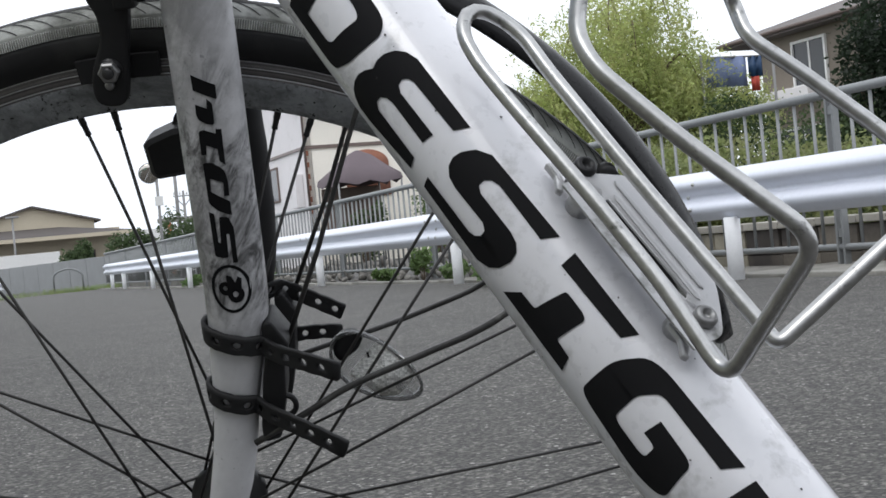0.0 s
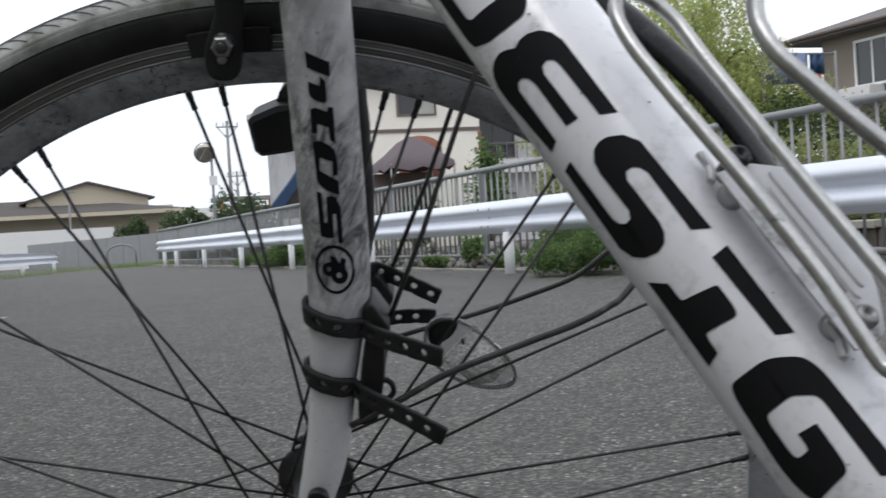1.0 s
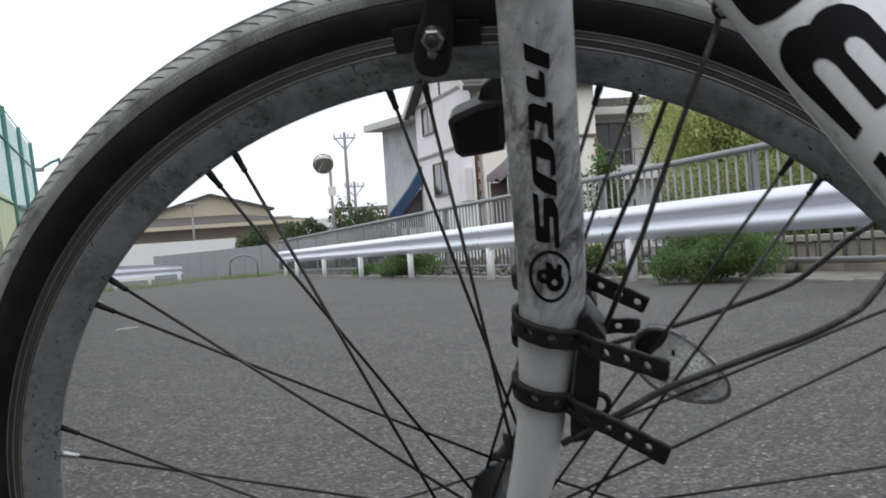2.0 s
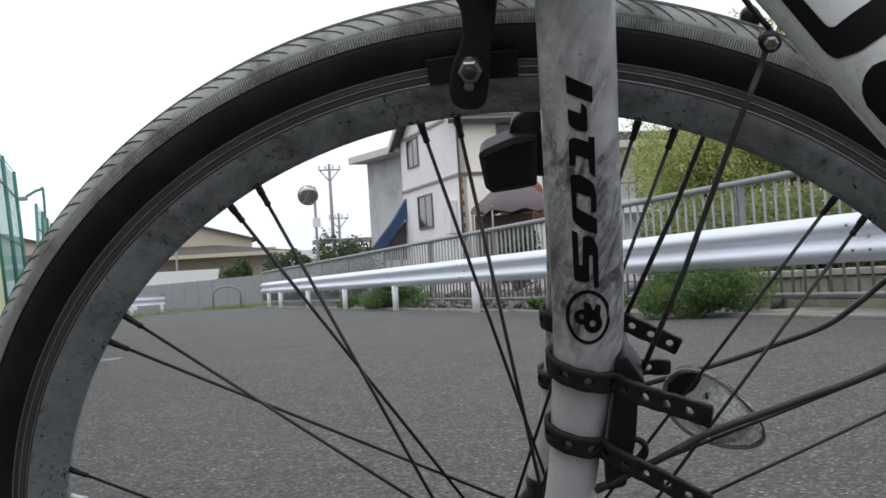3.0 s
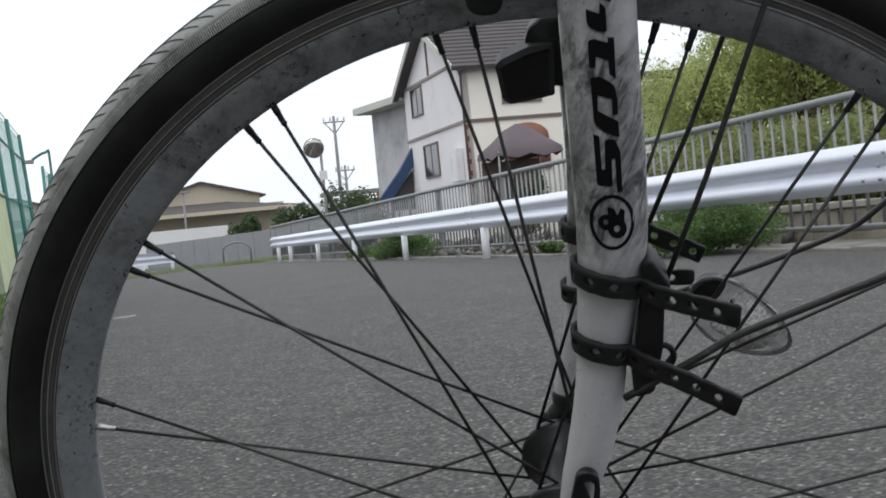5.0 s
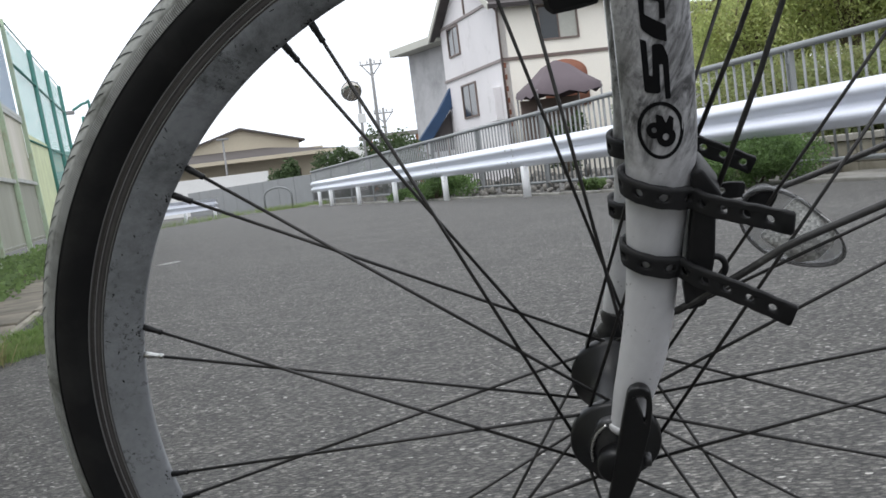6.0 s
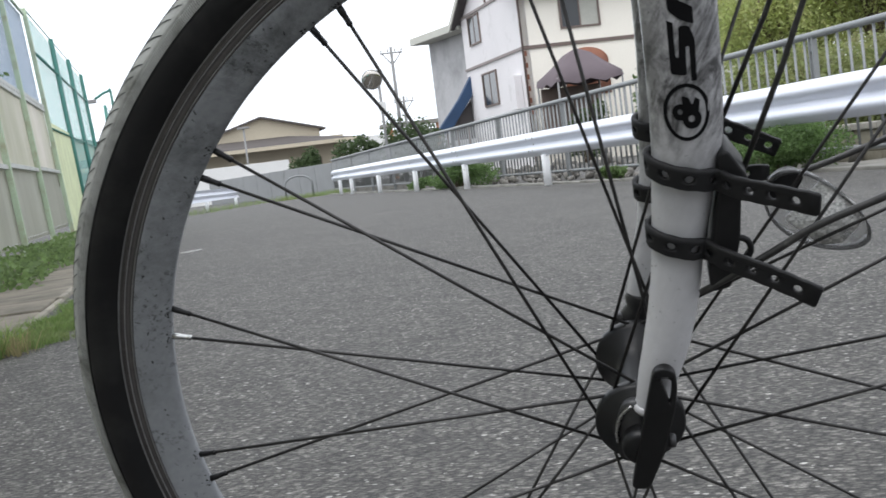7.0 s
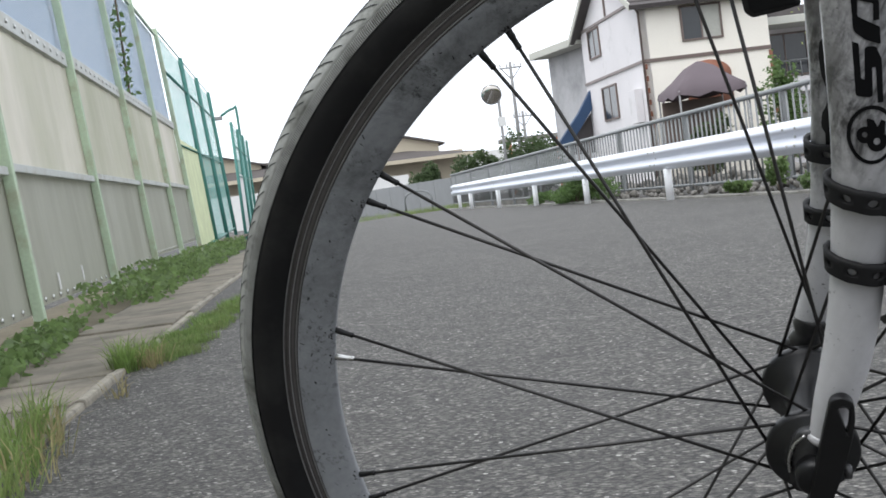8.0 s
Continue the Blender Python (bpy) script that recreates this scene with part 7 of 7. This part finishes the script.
balcony_house()
bush(16.9, 17.4, (1.5, 1.5, 6.0), 12000, 0.075, LEAF_CONIFER, "tall dark conifer beside the tan house", 66, "tree", lobes=12)


def washing():
    t = thing("washing_line", "blue and red cloths hung out behind the willows", "laundry", on_road(14.45, 19.0, 0.32))
    part("line", rod([(-0.6, 0, 3.2), (1.1, 0, 3.2)], 0.02, 6), POLE, t)
    for x in (-0.6, 1.1):
        part("line_post", rod([(x, 0, -0.3), (x, 0, 3.25)], 0.03, 8), POLE, t)
    for x0, x1, z0, z1, m in ((-0.5, 0.48, 2.62, 3.2, SKYBLUE), (0.50, 0.85, 2.80, 3.2, BLUE), (0.56, 0.74, 2.52, 2.80, RED)):
        bm = bmesh.new()
        cols = [[bm.verts.new((x0 + (x1 - x0) * k / 8, 0.05 * math.sin(k * 1.7), z)) for z in (z0, z1)] for k in range(9)]
        for a, b in zip(cols, cols[1:]):
            bm.faces.new((a[0], b[0], b[1], a[1]))
        ext = bmesh.ops.extrude_face_region(bm, geom=list(bm.faces))["geom"]
        bmesh.ops.translate(bm, vec=(0, 0.012, 0), verts=[v for v in ext if isinstance(v, bmesh.types.BMVert)])
        part("cloth", bm, m, t)
    return t


SKYBLUE = mat("faded_blue_cloth", (0.16, 0.20, 0.33), 0.8, vary=0.2, scale=4, fine=30, bump=0.2)
washing()


# ---- far end: traffic mirror, pole, sports hall, walls ----
def traffic_mirror():
    t = thing("traffic_mirror", "round convex traffic mirror on a grey pole", "mirror", on_road(6.35, 38.0))
    part("pole", rod([(0.22, 0, -0.1), (0.22, 0, 3.75)], 0.045, 12), POLE, t)
    m = Matrix.Translation((0, -0.06, 3.48)) @ Matrix.Rotation(radians(-12), 4, "Z") @ Matrix.Rotation(radians(110), 4, "X")
    part("mirror_dish", turned([(0.31, -0.10), (0.33, -0.02), (0.33, 0.0)], 32, m), POLE, t, "dull grey mirror back")
    prof = [(0.31 * math.sin(a), 0.10 * math.cos(a) - 0.02) for a in np.linspace(math.pi / 2, 0.06, 9)]
    part("mirror_face", turned(prof, 32, m), MIRROR, t, "convex mirror face")
    part("bracket", rod([(0.22, 0, 3.48), (0.0, 0.02, 3.48)], 0.03, 8), POLE, t)
    part("sign_plate", boxed((0.10, -0.07, 2.45), (0.36, -0.05, 2.75), 0.01), WHITEWALL, t, "small white sign plate", False)
    return t


traffic_mirror()


def utility_pole(r, s, h, arms, label):
    t = thing("utility_pole", label, "pole", on_road(r, s, -0.4), group="utility poles by the bend")
    part("pole", rod([(0, 0, -0.5), (0, 0, h * 0.5), (0, 0, h)], [0.12, 0.10, 0.075], 10), POLE, t)
    for k in range(arms):
        z = h - 0.35 - 0.9 * k
        part("cross_arm", boxed((-0.6, -0.04, z), (0.6, 0.04, z + 0.07)), POLE, t, smooth=False)
        for x in (-0.55, -0.2, 0.2, 0.55):
            part("insulator", turned([(0.04, 0), (0.06, 0.10), (0.03, 0.24)], 8, Matrix.Translation((x, 0, z + 0.1))), WHITEWALL, t)
        for sg in (-1, 1):
            part("brace", rod([(0, 0, z - 0.6), (sg * 0.5, 0, z)], 0.03, 6), POLE, t)
    return t


utility_pole(12.05, 64.0, 7.55, 1, "tall concrete pole with a cross arm")
utility_pole(13.97, 72.0, 5.4, 1, "farther concrete pole with a cross arm")


def lamp_post():
    t = thing("lamp_post", "thin grey lamp post before the sports hall", "lamp post", on_road(4.3, 72.0, 0.0))
    part("pole", rod([(0, 0, -0.5), (0, 0, 4.15)], 0.06, 8), POLE, t)
    part("lamp_head", boxed((-0.35, -0.12, 4.12), (0.35, 0.12, 4.24), 0.03), POLE, t, smooth=False)
    return t


lamp_post()


def sports_hall():
    x, y = road(-26.0, 96.0)
    W, D, E = 39.5, 20.0, 3.35
    h = thing("sports_hall", "long beige hall with a shallow brown-grey roof", "hall", pose(x, y, -1.2, 0, 0, ROAD))
    E += 1.2
    part("wall", boxed((0, 0, -1), (W, D, E), 0.02), BEIGE, h, "beige rendered wall", False)
    bm = bmesh.new()
    lo = [bm.verts.new((x, y, z)) for x, y, z in ((-1.0, -3.0, E - 0.40), (W + 1.0, -3.0, E - 0.40), (W + 1.0, D + 1.0, E), (-1.0, D + 1.0, E))]
    hi = [bm.verts.new((x, 7.0, E + 1.05)) for x in (8, W - 8)]
    for f in ((lo[0], lo[1], hi[1], hi[0]), (lo[1], lo[2], hi[1]), (lo[2], lo[3], hi[0], hi[1]), (lo[3], lo[0], hi[0]), (lo[3], lo[2], lo[1], lo[0])):
        bm.faces.new(f)
    part("roof", bm, HALLROOF, h, "brown-grey sheet roof", False)
    part("fascia", boxed((-1.1, -3.15, E - 0.66), (W + 1.1, -3.02, E - 0.38)), BEIGE, h, smooth=False)
    for cx, half, top in ((33.4, 4.6, 2.05), (19.0, 4.6, 2.05)):
        bm = gable_roof(half * 2, 6.0, E + 0.75, E + top, 0.45, 0.16)
        bm.transform(Matrix.Translation((cx, 2.7, 0)))
        part("gable_roof", bm, HALLROOF, h, "brown-grey sheet roof", False)
        g = flat_shape([[(-half, E - 0.2), (half, E - 0.2), (half, E + 0.75), (0, E + top), (-half, E + 0.75)]])
        slabbed(g, 0.3)
        g.transform(Matrix.Translation((cx, 3.0, 0)) @ Matrix.Rotation(radians(90), 4, "X"))
        part("gable", g, BEIGE, h, smooth=False)
    for k in range(9):
        window(h, Matrix.Translation((3.0 + 4.2 * k, -0.02, 2.6)), 1.8, 0.6)
    return h


sports_hall()
tagged(part("white_wall", boxed((-16.0, 0, -1), (6.9, 0.2, 1.95), 0.01), WHITEWALL, at=on_road(-0.6, 68.0), smooth=False), "long white painted wall before the hall", "wall")
tagged(part("long_building", boxed((0, 0, -1), (26.0, 10.0, 3.6), 0.02), WHITEWALL, at=on_road(9.0, 98.0), smooth=False), "low pale building far behind the shrubs", "building")


def footbridge():
    t = thing("footbridge", "far raised walkway with orange uprights", "bridge", on_road(14.6, 84.0, -0.6))
    part("deck", boxed((0, 0, 4.2), (6.5, 1.4, 4.5), 0.02), CONCRETE, t, smooth=False)
    for k in range(4):
        part("upright", boxed((0.5 + 1.7 * k, 0.3, -0.5), (0.75 + 1.7 * k, 0.5, 4.2)), ORANGE, t, smooth=False)
    return t


footbridge()
